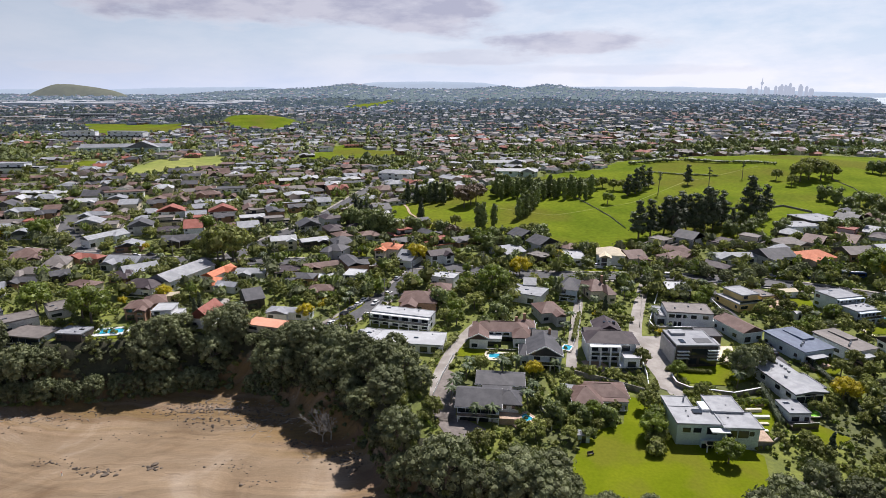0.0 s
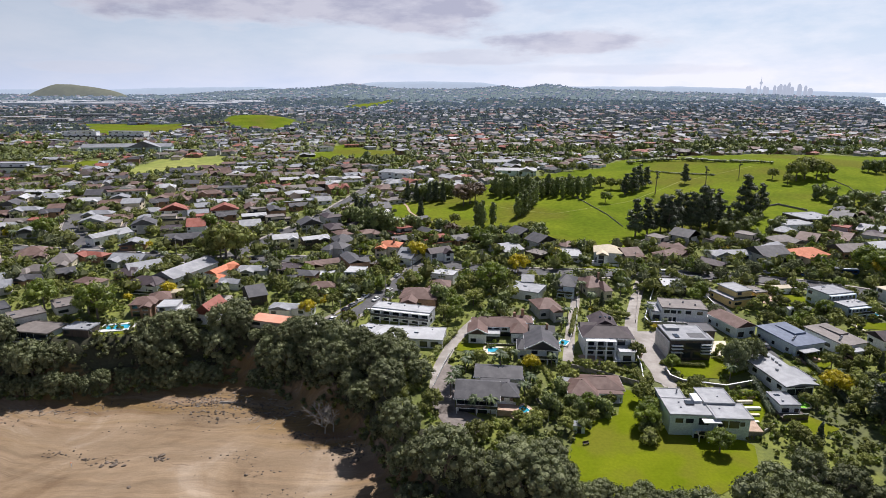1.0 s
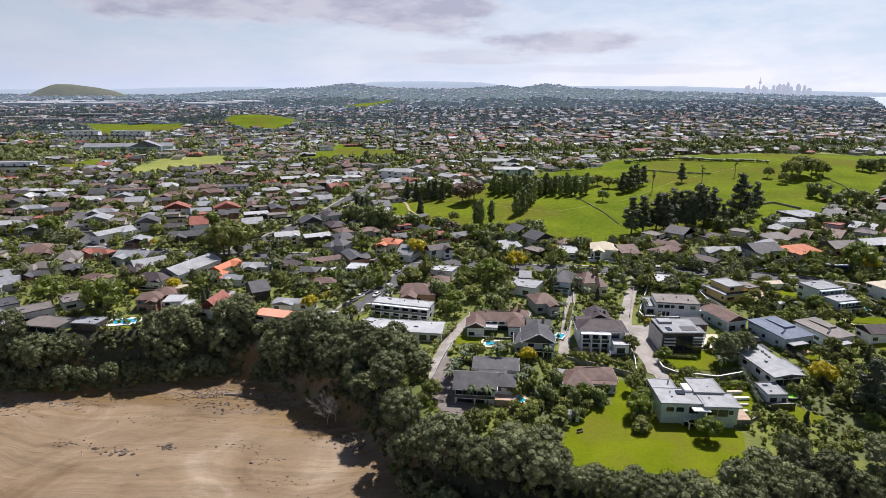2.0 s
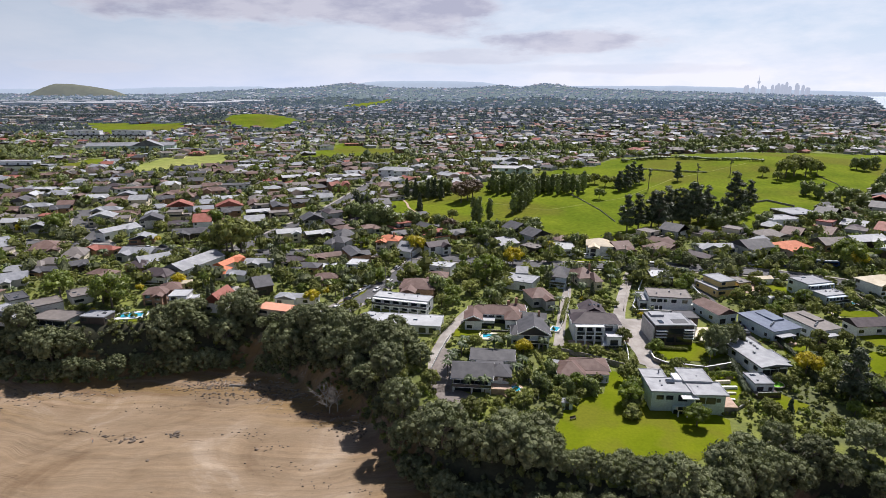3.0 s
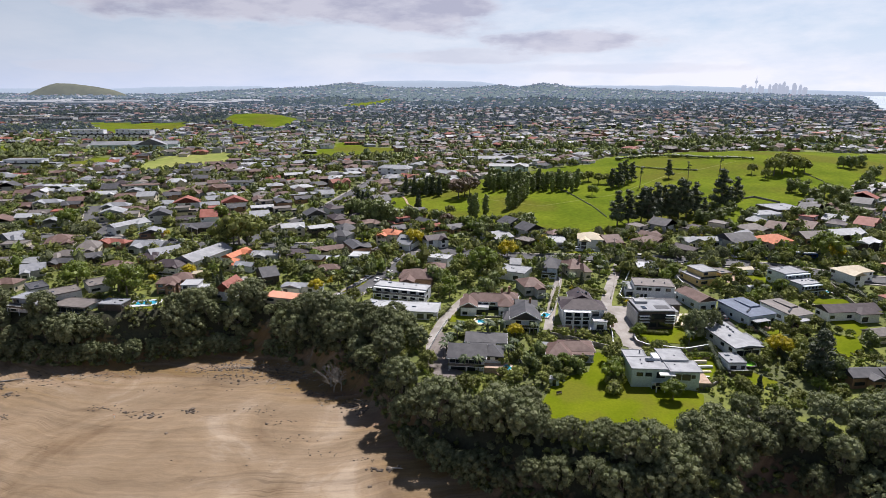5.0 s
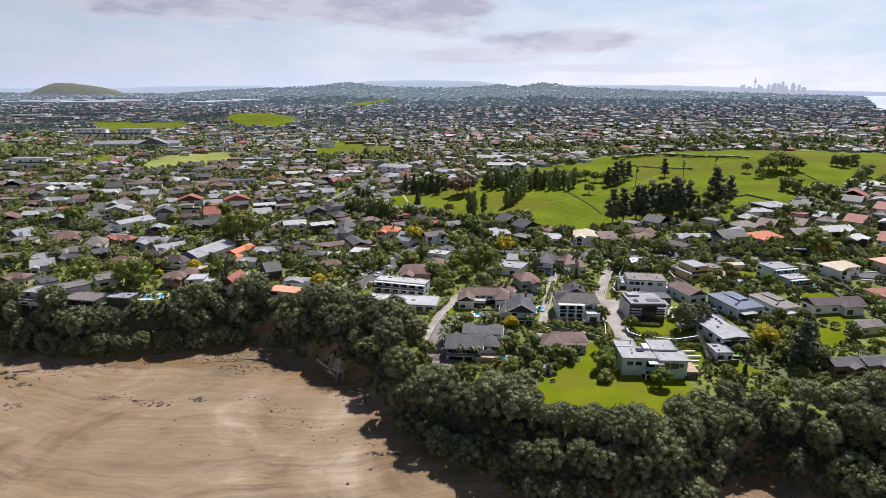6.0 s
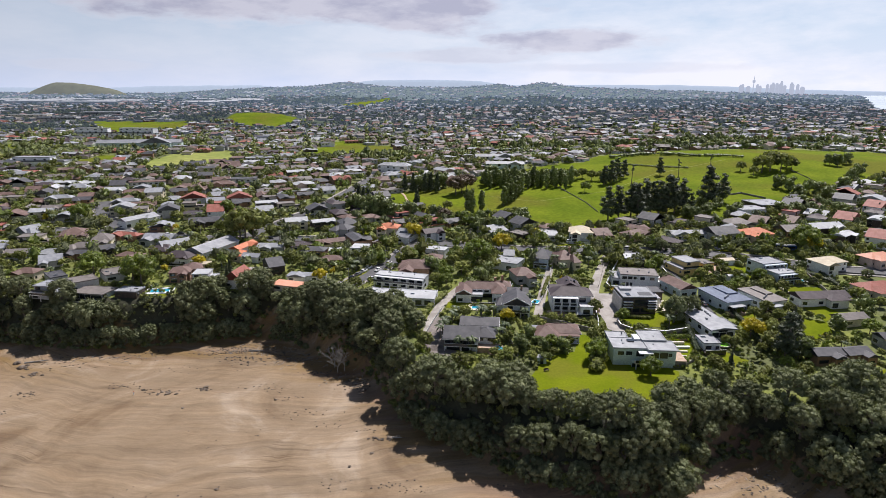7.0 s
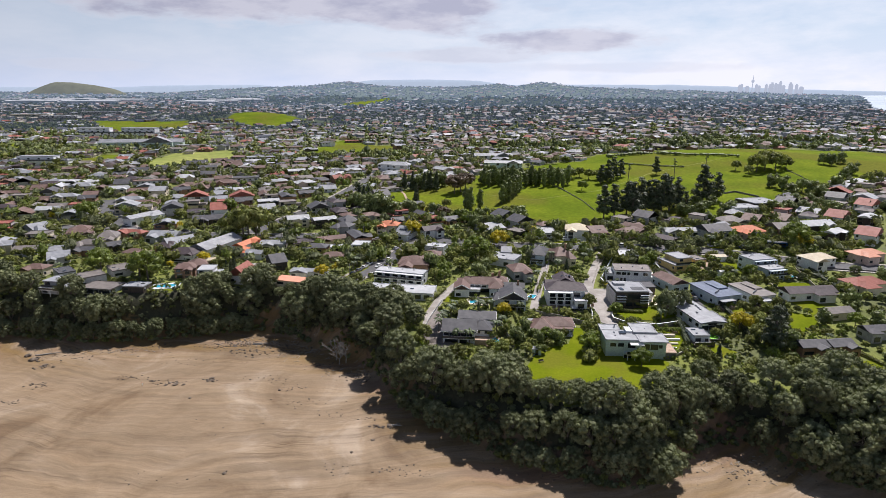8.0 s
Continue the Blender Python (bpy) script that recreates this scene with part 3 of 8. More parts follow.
DRIVES = [([(93.6, 261.6), (88.8, 252), (74.4, 216), (68.4, 198), (69.6, 174), (70.8, 159.6)], 4.6, CONCRETE), ([(60, 261.6), (56.4, 234), (48, 204), (42, 178.8)], 3.6, CONCRETE),
          ([(24, 228), (12, 211.2), (3.6, 192), (-1.8, 171.6), (-1.8, 156)], 4.0, CONCRETE), ([(117.6, 256.8), (113.4, 228), (112.8, 193.2), (111, 160.8)], 4.2, ASPHALT)]
for pts, w, m_ in DRIVES:
    strip("driveway", pts, w, m_, "long shared driveway of worn concrete between gardens", "driveway", lift=0.1)
strip("footpath", [(-30, 422.4), (-24, 405.6), (-22.8, 390), (-16.8, 378), (-2.4, 357.6), (4.8, 345.6)], 1.6, PAVING, "pale gravel footpath winding through the meadow", "path", lift=0.1)
strip("footpath", [(12, 422.4), (72, 381.6), (132, 414), (192, 480), (276, 528)], 0.7, DRYFIELD, "thin trodden track across the meadow", "path", lift=0.06)

# ---- houses ----
ROOFNAME = {R_DARK: "charcoal tile", R_BROWN: "brown tile", R_RED: "red tile", R_ORANGE: "orange tile", R_SALMON: "salmon metal", R_GREY: "grey metal",
            R_LIGHT: "pale grey metal", R_WHITE: "white metal", R_BLUE: "slate-blue metal", R_TAUPE: "taupe metal", R_CREAM: "cream tile", R_PURPLE: "plum-brown tile"}
WALLNAME = {WHITE: "white", CREAM: "cream", YELLOW: "ochre yellow", GREYW: "grey", BRICK: "brown brick", TIMBER: "dark timber", BLUEW: "pale blue", AQUA: "pale green",
            PINKW: "pink-beige"}


def window_bm(w, h, lights):
    """A window frame in one piece: a slab whose front is split into lights, each sunk into a reveal."""
    bm = bmesh.new()
    xs = [-w / 2 + w * i / lights for i in range(lights + 1)]
    fr = [[bm.verts.new((x, -0.08, z)) for x in xs] for z in (0, h)]
    bk = [[bm.verts.new((x, 0.0, z)) for x in (xs[0], xs[-1])] for z in (0, h)]
    panels = [bm.faces.new((fr[0][i], fr[0][i + 1], fr[1][i + 1], fr[1][i])) for i in range(lights)]
    bm.faces.new((bk[0][1], bk[0][0], bk[1][0], bk[1][1]))
    bm.faces.new([bk[0][0], bk[0][1]] + fr[0][::-1])
    bm.faces.new([bk[1][1], bk[1][0]] + fr[1])
    bm.faces.new((bk[0][0], fr[0][0], fr[1][0], bk[1][0]))
    bm.faces.new((fr[0][-1], bk[0][1], bk[1][1], fr[1][-1]))
    bmesh.ops.inset_individual(bm, faces=panels, thickness=0.07, depth=-0.05, use_even_offset=True)
    for f in panels:
        f.material_index = 1
    return bm


WINDOWS = {"small": (1.2, 1.2, 0), "wide": (2.0, 1.3, 1), "slider": (2.6, 2.0, 2), "strip": (3.4, 1.2, 3), "door": (1.1, 2.1, 0), "garage": (4.6, 2.2, 0)}
WIN_MESH = {}


def window(parent, kind, m, dark=False, fine=True):
    """A window: its frame, and the pane under it, or both in one mesh where it stays small."""
    w, h, bars = WINDOWS[kind]
    key = (kind, dark)
    if key not in WIN_MESH:
        f = bpy.data.meshes.new("window")
        bm = window_bm(w, h, bars + 1)
        bm.to_mesh(f)
        bm.free()
        f.materials.append(DARKMETAL if dark else WHITE)
        f.materials.append(GLASS)
        p = bpy.data.meshes.new("pane")
        k = w / (bars + 1) / 2 - 0.075
        bm = boxes((-k, -0.026, 0.075, k, -0.012, h - 0.075))
        bm.to_mesh(p)
        bm.free()
        p.materials.append(GLASS)
        WIN_MESH[key] = (f, p)
    f, p = WIN_MESH[key]
    fr = part("window", f, None, parent, at=m)
    if fine:
        for i in range(bars + 1):
            part("pane", p, None, fr, at=pose(-w / 2 + w * (i + 0.5) / (bars + 1), -0.02, 0))
    return fr


def ring(x0, y0, x1, y1, z0, z1, t):
    """A closed rectangular band of thickness t, in one piece."""
    bm = bmesh.new()
    loops = []
    for o, z in ((t, z0), (0, z0), (0, z1), (t, z1)):
        loops.append([bm.verts.new(c) for c in ((x0 + o, y0 + o, z), (x1 - o, y0 + o, z), (x1 - o, y1 - o, z), (x0 + o, y1 - o, z))])
    for a, b in zip(loops, loops[1:] + loops[:1]):
        for i in range(4):
            j = (i + 1) % 4
            bm.faces.new((a[j], a[i], b[i], b[j]))
    bmesh.ops.recalc_face_normals(bm, faces=bm.faces[:])
    return bm


def roof_bm(w, d, h, style, pitch, over):
    """Roof over a w by d plan whose walls end at h. Ridge along x unless style says gable_front."""
    bm = bmesh.new()
    X, Y = w / 2 + over, d / 2 + over
    if style in ("flat", "mono"):
        rise = 2 * Y * pitch if style == "mono" else 0.0
        a = [bm.verts.new(c) for c in ((-X, -Y, h), (X, -Y, h), (X, Y, h + rise), (-X, Y, h + rise))]
        b = [bm.verts.new((v.co.x, v.co.y, v.co.z + 0.28)) for v in a]
        bm.faces.new(a[::-1])
        bm.faces.new(b)
        for i in range(4):
            j = (i + 1) % 4
            bm.faces.new((a[i], a[j], b[j], b[i]))
        if style == "flat":
            t = 0.22
            top = h + 0.28
            for s in ((-X, -Y, top, X, -Y + t, top + 0.16), (-X, Y - t, top, X, Y, top + 0.16), (-X, -Y + t, top, -X + t, Y - t, top + 0.16), (X - t, -Y + t, top, X, Y - t, top + 0.16)):
                box(bm, *s)
        return bm
    turn = style == "gable_front"
    if turn:
        X, Y = Y, X
    rise = Y * pitch
    inset = min(Y, X * 0.9) if style == "hip" else 0.0
    low = [(-X, -Y, h), (X, -Y, h), (X, Y, h), (-X, Y, h)]
    ridge = [(-X + inset, 0, h + rise), (X - inset, 0, h + rise)]
    pts = low + ridge + [(x, y, z + 0.18) for x, y, z in low + ridge]
    if turn:
        pts = [(-y, x, z) for x, y, z in pts]
    v = [bm.verts.new(p) for p in pts]
    for q in ((6, 7, 11, 10), (8, 9, 10, 11), (9, 6, 10), (7, 8, 11), (1, 0, 4, 5), (3, 2, 5, 4), (0, 3, 4), (2, 1, 5), (0, 1, 7, 6), (1, 2, 8, 7), (2, 3, 9, 8), (3, 0, 6, 9)):
        bm.faces.new([v[i] for i in q])
    return bm


def wall_bm(w, d, h, style, pitch, over):
    bm = boxes((-w / 2, -d / 2, -2.5 if h > 2.9 or style == "mono" else -0.25, w / 2, d / 2, h))
    if style in ("gable", "gable_front"):
        X, Y = (w / 2, d / 2) if style == "gable" else (d / 2, w / 2)
        k = (Y + over) * pitch * 0.985
        for sx_ in (-1, 1):
            tri = [(sx_ * X, -Y, h), (sx_ * X, Y, h), (sx_ * X, 0, h + k * Y / (Y + over) + 0.0)]
            back = [(c[0] - sx_ * 0.3, c[1], c[2]) for c in tri]
            q = tri + back
            if style == "gable_front":
                q = [(-y, x, z) for x, y, z in q]
            v = [bm.verts.new(c) for c in q]
            for f in ((0, 1, 2), (5, 4, 3), (0, 2, 5, 3), (1, 4, 5, 2)):
                bm.faces.new([v[i] for i in f])
        bmesh.ops.recalc_face_normals(bm, faces=bm.faces[:])
    elif style == "mono":
        rise = 2 * (d / 2 + over) * pitch
        box(bm, -w / 2, d / 2 - 0.25, h, w / 2, d / 2, h + rise * 0.93)
    return bm


def volume(parent, w, d, h, style, rmat, wmat, pitch, over, m=None, wins=(1, 1, 1), dark=False, seed=0, fine=True):
    """One block of a house: wall, roof, fascia and its windows."""
    at = m or Matrix()
    wall = part("wall", wall_bm(w, d, h, style, pitch, over), wmat, parent, at=at)
    roof = part("roof", roof_bm(w, d, h, style, pitch, over), rmat, parent, at=at)
    if style != "flat" and style != "mono":
        X, Y = w / 2 + over, d / 2 + over
        if fine:
            part("gutter", ring(-X - 0.1, -Y - 0.1, X + 0.1, Y + 0.1, h - 0.14, h + 0.06, 0.1), DARKMETAL if dark else WHITE, roof)
        if fine:
            part("soffit", boxes((-X, -Y, h - 0.09, X, Y, h - 0.004)), WHITE, roof)
        if style == "hip" and fine:
            part("ridge_cap", boxes((-max(X - Y, 0.2), -0.14, h + Y * pitch + 0.1, max(X - Y, 0.2), 0.14, h + Y * pitch + 0.26)), rmat, roof)
    rnd = random.Random(seed)
    storeys = max(1, round(h / 2.9))
    for side, on in zip(("front", "left", "right"), wins):
        if not on:
            continue
        length = w if side == "front" else d
        for s in range(storeys):
            z0 = h - (s + 1) * h / storeys
            x = -length / 2 + 0.7
            while x < length / 2 - 1.6:
                kind = rnd.choice(("slider", "wide", "strip", "wide") if side == "front" else ("wide", "small", "small"))
                ww, wh, _ = WINDOWS[kind]
                if x + ww > length / 2 - 0.4:
                    kind = "small"
                    ww, wh, _ = WINDOWS[kind]
                zb = z0 + (0.25 if kind == "slider" else 0.95)
                if zb + wh > z0 + h / storeys - 0.12:
                    zb = z0 + h / storeys - wh - 0.14
                c = x + ww / 2
                if side == "front":
                    p = pose(c, -d / 2 - 0.004, zb)
                elif side == "left":
                    p = pose(-w / 2 - 0.004, -c, zb, 0, 0, -90)
                else:
                    p = pose(w / 2 + 0.004, c, zb, 0, 0, 90)
                window(parent, kind, at @ p, dark, fine)
                x += ww + rnd.uniform(0.8, 1.8 if side == "front" else 4.0) * (1.4 if fine else 5.0)
    return wall, roof


HOUSES = []


def house(x, y, yaw, w, d, h, style="hip", rmat=R_BROWN, wmat=WHITE, pitch=0.42, over=0.45, chimney=False, dark=False, label="", z=None, wing=None, deck=0.0, solar=False,
          name="house", group="", fine=None, bays=0):
    """A house, placed by the middle of its plan. wing: (dx, dy, w, d, h, style) of a second block. deck: depth of a railed balcony in front."""
    base = max(G(x, y), plateau(x, y) - 0.8 if y < 260 else -9) if z is None else z
    if not label:
        storey = "two-storey" if h > 4.6 else "single-storey"
        shape = {"hip": "hipped", "gable": "gabled", "gable_front": "gabled", "flat": "flat", "mono": "low sloping"}[style]
        label = f"{storey} {WALLNAME[wmat]} house with a {shape} {ROOFNAME[rmat]} roof"
    t = thing(name, pose(x, y, base, 0, 0, yaw), label, "house", group)
    seed = int(abs(x * 7 + y * 13))
    fine = y < 205 and -30 < x < 140 if fine is None else fine
    rr = random.Random(seed + 5)
    sides = (x > 0, x < 0)
    if style in ("hip", "gable") and w > 8.4 and d > 6.6 and not bays and not deck:
        # main range set back, with a gabled or hipped wing coming forward
        volume(t, w, d * 0.72, h, style, rmat, wmat, pitch, over, pose(0, d * 0.14, 0), (1, *sides), dark, seed, fine)
        w2 = w * rr.uniform(0.36, 0.48)
        off = rr.choice((-1, 1)) * (w - w2) * rr.uniform(0.3, 0.5)
        volume(t, w2, d * 0.62, h - 0.12, rr.choice(("gable_front", "hip", "gable_front")), rmat, wmat, pitch * 0.95, over, pose(off, -d * 0.19, 0), (1, 0, 0), dark, seed + 1, fine)
        if fine and rr.random() < 0.6:
            volume(t, w * 0.34, d * 0.4, 2.4, "mono", rmat, wmat, 0.08, 0.25, pose(-off * 0.9, -d * 0.3, 0), (1, 0, 0), dark, seed + 2, fine)
    elif style == "flat" and h > 4.4 and w > 8 and not bays:
        # a storey set back on one side over a wider ground floor
        k = rr.choice((-1, 1))
        low = h * 0.52
        volume(t, w, d, low, "flat", rmat, wmat, pitch, over, None, (1, *sides), dark, seed, fine)
        volume(t, w * 0.7, d * 0.8, h - low - 0.3, "flat", rmat, wmat, pitch, 0.35, pose(k * w * 0.15, d * 0.1, low + 0.3), (1, 0, 0), dark, seed + 1, fine)
        part("balustrade", boxes((-w / 2 + 0.3, -d / 2 + 0.12, low + 0.45, w / 2 - 0.3, -d / 2 + 0.17, low + 1.35)), GLASS, t)
    else:
        volume(t, w, d, h, style, rmat, wmat, pitch, over, dark=dark, seed=seed, fine=fine, wins=(not bays, *sides))
    if style == "hip" and (bays or deck) and w > 8:
        # two gables break the front of the hipped roof
        for k_, f_ in ((-1, rr.uniform(0.27, 0.34)), (1, rr.uniform(0.22, 0.3))):
            volume(t, w * f_, d * 0.5, h - rr.uniform(0.1, 0.5), "gable_front", rmat, wmat, pitch * 1.1, 0.35, pose(k_ * w * (0.47 - f_ / 2), -d * 0.25 - rr.uniform(0.7, 1.3), 0), (1, 0, 0), dark, seed + 3 + k_, fine)
    if style == "mono" and d > 11 and w > 7:
        # a porch on posts with a terrace before it, and a raised strip along the roof
        k_ = rr.choice((-1, 1))
        pw, zt = w * 0.55, max(2.5, h * 0.72)
        px0 = k_ * (w - pw) / 2
        part("porch_roof", boxes((px0 - pw / 2, -d / 2 - 3.4, zt, px0 + pw / 2, -d / 2 - over - 0.05, zt + 0.22)), R_LIGHT, t)
        part("terrace", boxes((px0 - pw / 2 - 0.4, -d / 2 - 4.4, -1.5, px0 + pw / 2 + 0.4, -d / 2 - 0.01, 0.22)), PAVING, t)
        for sx_ in (-1, 1):
            part("post", boxes((px0 + sx_ * (pw / 2 - 0.3) - 0.12, -d / 2 - 3.2, 0.223, px0 + sx_ * (pw / 2 - 0.3) + 0.12, -d / 2 - 2.96, zt - 0.003)), DARKMETAL, t)
        part("roof_monitor", boxes((-k_ * w * 0.22 - w * 0.2, -d * 0.1, h + 0.1, -k_ * w * 0.22 + w * 0.2, d * 0.42, h + 2 * d * pitch * 0.5 + 0.52)), rmat, t)
        for i in range(3):
            vx = px0 + (i - 1) * 1.5
            part("vent", boxes((vx, -d * 0.3 + i * 0.9, h + 0.3, vx + 0.5, -d * 0.3 + i * 0.9 + 0.5, h + 1.0 + d * pitch * 0.3)), R_GREY, t)
    if chimney:
        part("chimney", boxes((w * 0.2, 0.3, h, w * 0.2 + 0.8, 1.1, h + d * 0.5 * pitch + 1.1), (w * 0.2 - 0.08, 0.22, h + d * 0.5 * pitch + 1.1, w * 0.2 + 0.88, 1.18, h + d * 0.5 * pitch + 1.25)),
             BRICK, t)
    if deck:
        zf = h - 2.7 if h > 4.6 else 0.5
        part("balcony", boxes((-w / 2 + 0.4, -d / 2 - deck, zf - 0.25, w / 2 - 0.4, -d / 2 - 0.01, zf)), wmat, t)
        part("balustrade", boxes((-w / 2 + 0.4, -d / 2 - deck, zf + 0.05, w / 2 - 0.4, -d / 2 - deck + 0.05, zf + 0.95)), GLASS, t)
        part("handrail", boxes((-w / 2 + 0.4, -d / 2 - deck - 0.02, zf + 0.95, w / 2 - 0.4, -d / 2 - deck + 0.07, zf + 1.02)), WHITE, t)
        for i in range(3):
            px = -w / 2 + 0.5 + (w - 1.1) * i / 2
            part("post", boxes((px, -d / 2 - deck + 0.06, -1.0, px + 0.18, -d / 2 - deck + 0.24, zf - 0.25)), WHITE, t)
    if bays:
        # open bays between columns on each floor, glazed behind, under a projecting slab
        n_st = max(1, round(h / 2.9))
        bw = w / bays
        for s_ in range(n_st):
            z0, z1 = h * s_ / n_st, h * (s_ + 1) / n_st
            out = 1.7 if s_ == n_st - 1 else 2.3
            part("slab", boxes((-w / 2, -d / 2 - out, z1 - 0.34, w / 2, -d / 2 - 0.003, z1 - 0.02)), wmat if wmat is not TIMBER else R_LIGHT, t)
            for i in range(bays + 1):
                cx = -w / 2 + bw * i
                cx = min(max(cx, -w / 2 + 0.18), w / 2 - 0.18)
                part("column", boxes((cx - 0.18, -d / 2 - out + 0.05, z0 if s_ else -2.0, cx + 0.18, -d / 2 - out + 0.41, z1 - 0.343)), wmat, t)
            for i in range(bays):
                window(t, "slider" if bw > 2.7 else "wide", pose(-w / 2 + bw * (i + 0.5), -d / 2 - 0.004, z0 + 0.15), dark, fine)
            if s_:
                part("balustrade", boxes((-w / 2, -d / 2 - 2.28, z0 + 0.003, w / 2, -d / 2 - 2.23, z0 + 0.95)), GLASS, t)
                part("handrail", boxes((-w / 2, -d / 2 - 2.3, z0 + 0.953, w / 2, -d / 2 - 2.21, z0 + 1.02)), WHITE, t)
    if solar and style in ("hip", "gable"):
        a = math.atan(pitch)
        for i in range(4):
            part("solar_panel", boxes((-0.5, -0.8, 0, 0.5, 0.8, 0.06)), GLASS, t, at=pose(-2.2 + i * 1.1, -d * 0.25, h + 0.30 + (d / 4 + over) * pitch, math.degrees(a)))
    if style == "flat" and w > 5 and (bays or h < 4.4 or w <= 8):
        rr = random.Random(seed)
        for i in range(rr.choice((2, 3, 4))):
            vx, vy, k = rr.uniform(-w * 0.38, w * 0.38), rr.uniform(-d * 0.36, d * 0.36), rr.uniform(0.25, 0.7)
            if i == 0:
                part("skylight", boxes((vx - 0.8, vy - 0.5, h + 0.284, vx + 0.8, vy + 0.5, h + 0.42)), GLASS, t)
            else:
                part("vent", boxes((vx - k / 2, vy - k / 2, h + 0.284, vx + k / 2, vy + k / 2, h + 0.4 + k * 0.6)), R_GREY, t)
    HOUSES.append((x, y, max(w, d) / 2 + 1.5))
    return t

# ---- the houses near the cliff, each by its place, turn and size ----
house(99.8, 243.1, -9.5, 9.3, 11.3, 3.4, "flat", R_WHITE, TIMBER, over=0.1, dark=True)
house(120.7, 230.9, 16.8, 11.3, 13.1, 5.4, "flat", R_LIGHT, YELLOW, over=0.1)
house(131.8, 235.7, 15.2, 6.3, 8.5, 3.0, "flat", R_TAUPE, YELLOW, over=0.1)
house(107.5, 203.9, 16.2, 8.2, 14.8, 3.9, "gable_front", R_BROWN, BLUEW)
house(98.2, 150.9, 0.5, 5.9, 7.5, 3.0, "flat", R_GREY, WHITE, over=0.1, dark=True)
house(122.2, 191.0, 17.2, 12.3, 16.8, 3.9, "mono", R_BLUE, BLUEW, pitch=0.04, dark=True)
house(138.1, 191.1, 18.0, 9.9, 15.9, 3.7, "mono", R_TAUPE, WHITE, pitch=0.04, dark=True)
house(158.5, 227.7, 15.0, 12.6, 10.0, 5.9, "flat", R_GREY, BLUEW, over=0.1, bays=3)
house(160.1, 218.3, 15.6, 11.0, 9.7, 4.5, "flat", R_LIGHT, BLUEW, over=0.1, bays=3)
house(190.3, 229.2, 15.0, 14.9, 12.4, 4.9, "hip", R_CREAM, WHITE)
house(162.7, 190.1, 6.4, 21.1, 10.0, 3.6, "gable", R_PURPLE, WHITE, over=0.9)
house(134.0, 139.3, 5.4, 9.9, 8.4, 3.7, "gable", R_DARK, BRICK, dark=True)
house(144.2, 140.0, 11.3, 9.0, 8.1, 3.7, "gable", R_DARK, BRICK, dark=True)
house(162.6, 171.5, 12.2, 11.4, 6.1, 2.9, "gable", R_TAUPE, CREAM)
house(194.1, 199.6, 12.9, 17.3, 14.0, 3.7, "hip", R_RED, CREAM)
house(220.4, 237.6, 15.1, 16.1, 12.1, 4.0, "hip", R_SALMON, PINKW)
house(165.6, 152.3, 6.2, 9.7, 7.3, 3.7, "gable", R_DARK, GREYW)
house(36.0, 238.9, -26.5, 14.1, 11.6, 3.5, "flat", R_LIGHT, WHITE, over=0.1)
house(37.9, 248.7, -8.1, 4.8, 8.5, 3.7, "gable", R_LIGHT, WHITE)
house(53.9, 241.8, -17.0, 7.3, 14.2, 4.9, "hip", R_DARK, BLUEW, deck=1.6)
house(65.2, 240.7, 10.6, 8.6, 18.6, 3.9, "hip", R_BROWN, CREAM, chimney=True)
house(41.3, 217.6, 12.8, 8.9, 15.2, 3.9, "hip", R_BROWN, GREYW)
house(48.7, 289.8, 43.8, 8.6, 10.3, 3.0, "flat", R_TAUPE, TIMBER, over=0.1, dark=True)
house(63.0, 288.4, -3.6, 14.1, 14.8, 2.9, "flat", R_WHITE, WHITE, over=0.1)
house(82.7, 284.7, -13.1, 13.1, 17.2, 4.7, "hip", R_CREAM, WHITE)
house(93.8, 283.2, 13.3, 9.6, 17.0, 3.5, "gable", R_BROWN, CREAM)
house(113.4, 282.0, 31.6, 14.9, 10.9, 3.9, "hip", R_BROWN, PINKW)
house(143.5, 283.0, 4.0, 21.4, 9.4, 3.0, "gable", R_LIGHT, WHITE)
house(161.7, 280.1, 12.7, 15.6, 18.3, 4.2, "gable", R_DARK, GREYW)
house(180.7, 279.2, 8.3, 16.7, 16.4, 3.7, "hip", R_ORANGE, PINKW)
house(203.7, 335.0, 6.1, 19.2, 14.5, 3.9, "flat", R_LIGHT, WHITE, over=0.1, dark=True)
house(206.1, 284.9, 8.0, 18.1, 16.6, 3.4, "gable", R_TAUPE, BRICK)
house(223.7, 287.3, 13.8, 20.9, 14.1, 4.2, "gable", R_WHITE, TIMBER, dark=True)
house(181.1, 303.3, 10.9, 14.5, 14.5, 3.2, "hip", R_TAUPE, CREAM)
house(221.2, 349.2, 10.8, 21.2, 20.2, 4.0, "flat", R_GREY, TIMBER, over=0.1, dark=True)
house(-62.3, 205.8, -16.8, 18.1, 6.1, 2.7, "mono", R_SALMON, CREAM, pitch=0.03)
house(-59.2, 217.6, -8.2, 17.1, 7.0, 2.9, "hip", R_GREY, WHITE, pitch=0.3)
house(-14.8, 213.2, -16.3, 23.2, 6.8, 4.7, "flat", R_WHITE, WHITE, over=0.1, dark=True, bays=6)
house(-11.6, 194.8, -7.0, 25.1, 11.3, 2.7, "flat", R_WHITE, WHITE, over=0.1, dark=True)
house(-25.8, 198.9, -25.9, 6.5, 6.8, 2.5, "flat", R_WHITE, WHITE, over=0.1)
house(-9.5, 227.6, -7.3, 14.7, 17.5, 3.9, "hip", R_BROWN, BRICK)
house(-1.2, 240.2, -4.1, 8.7, 13.0, 3.7, "hip", R_BROWN, BRICK)
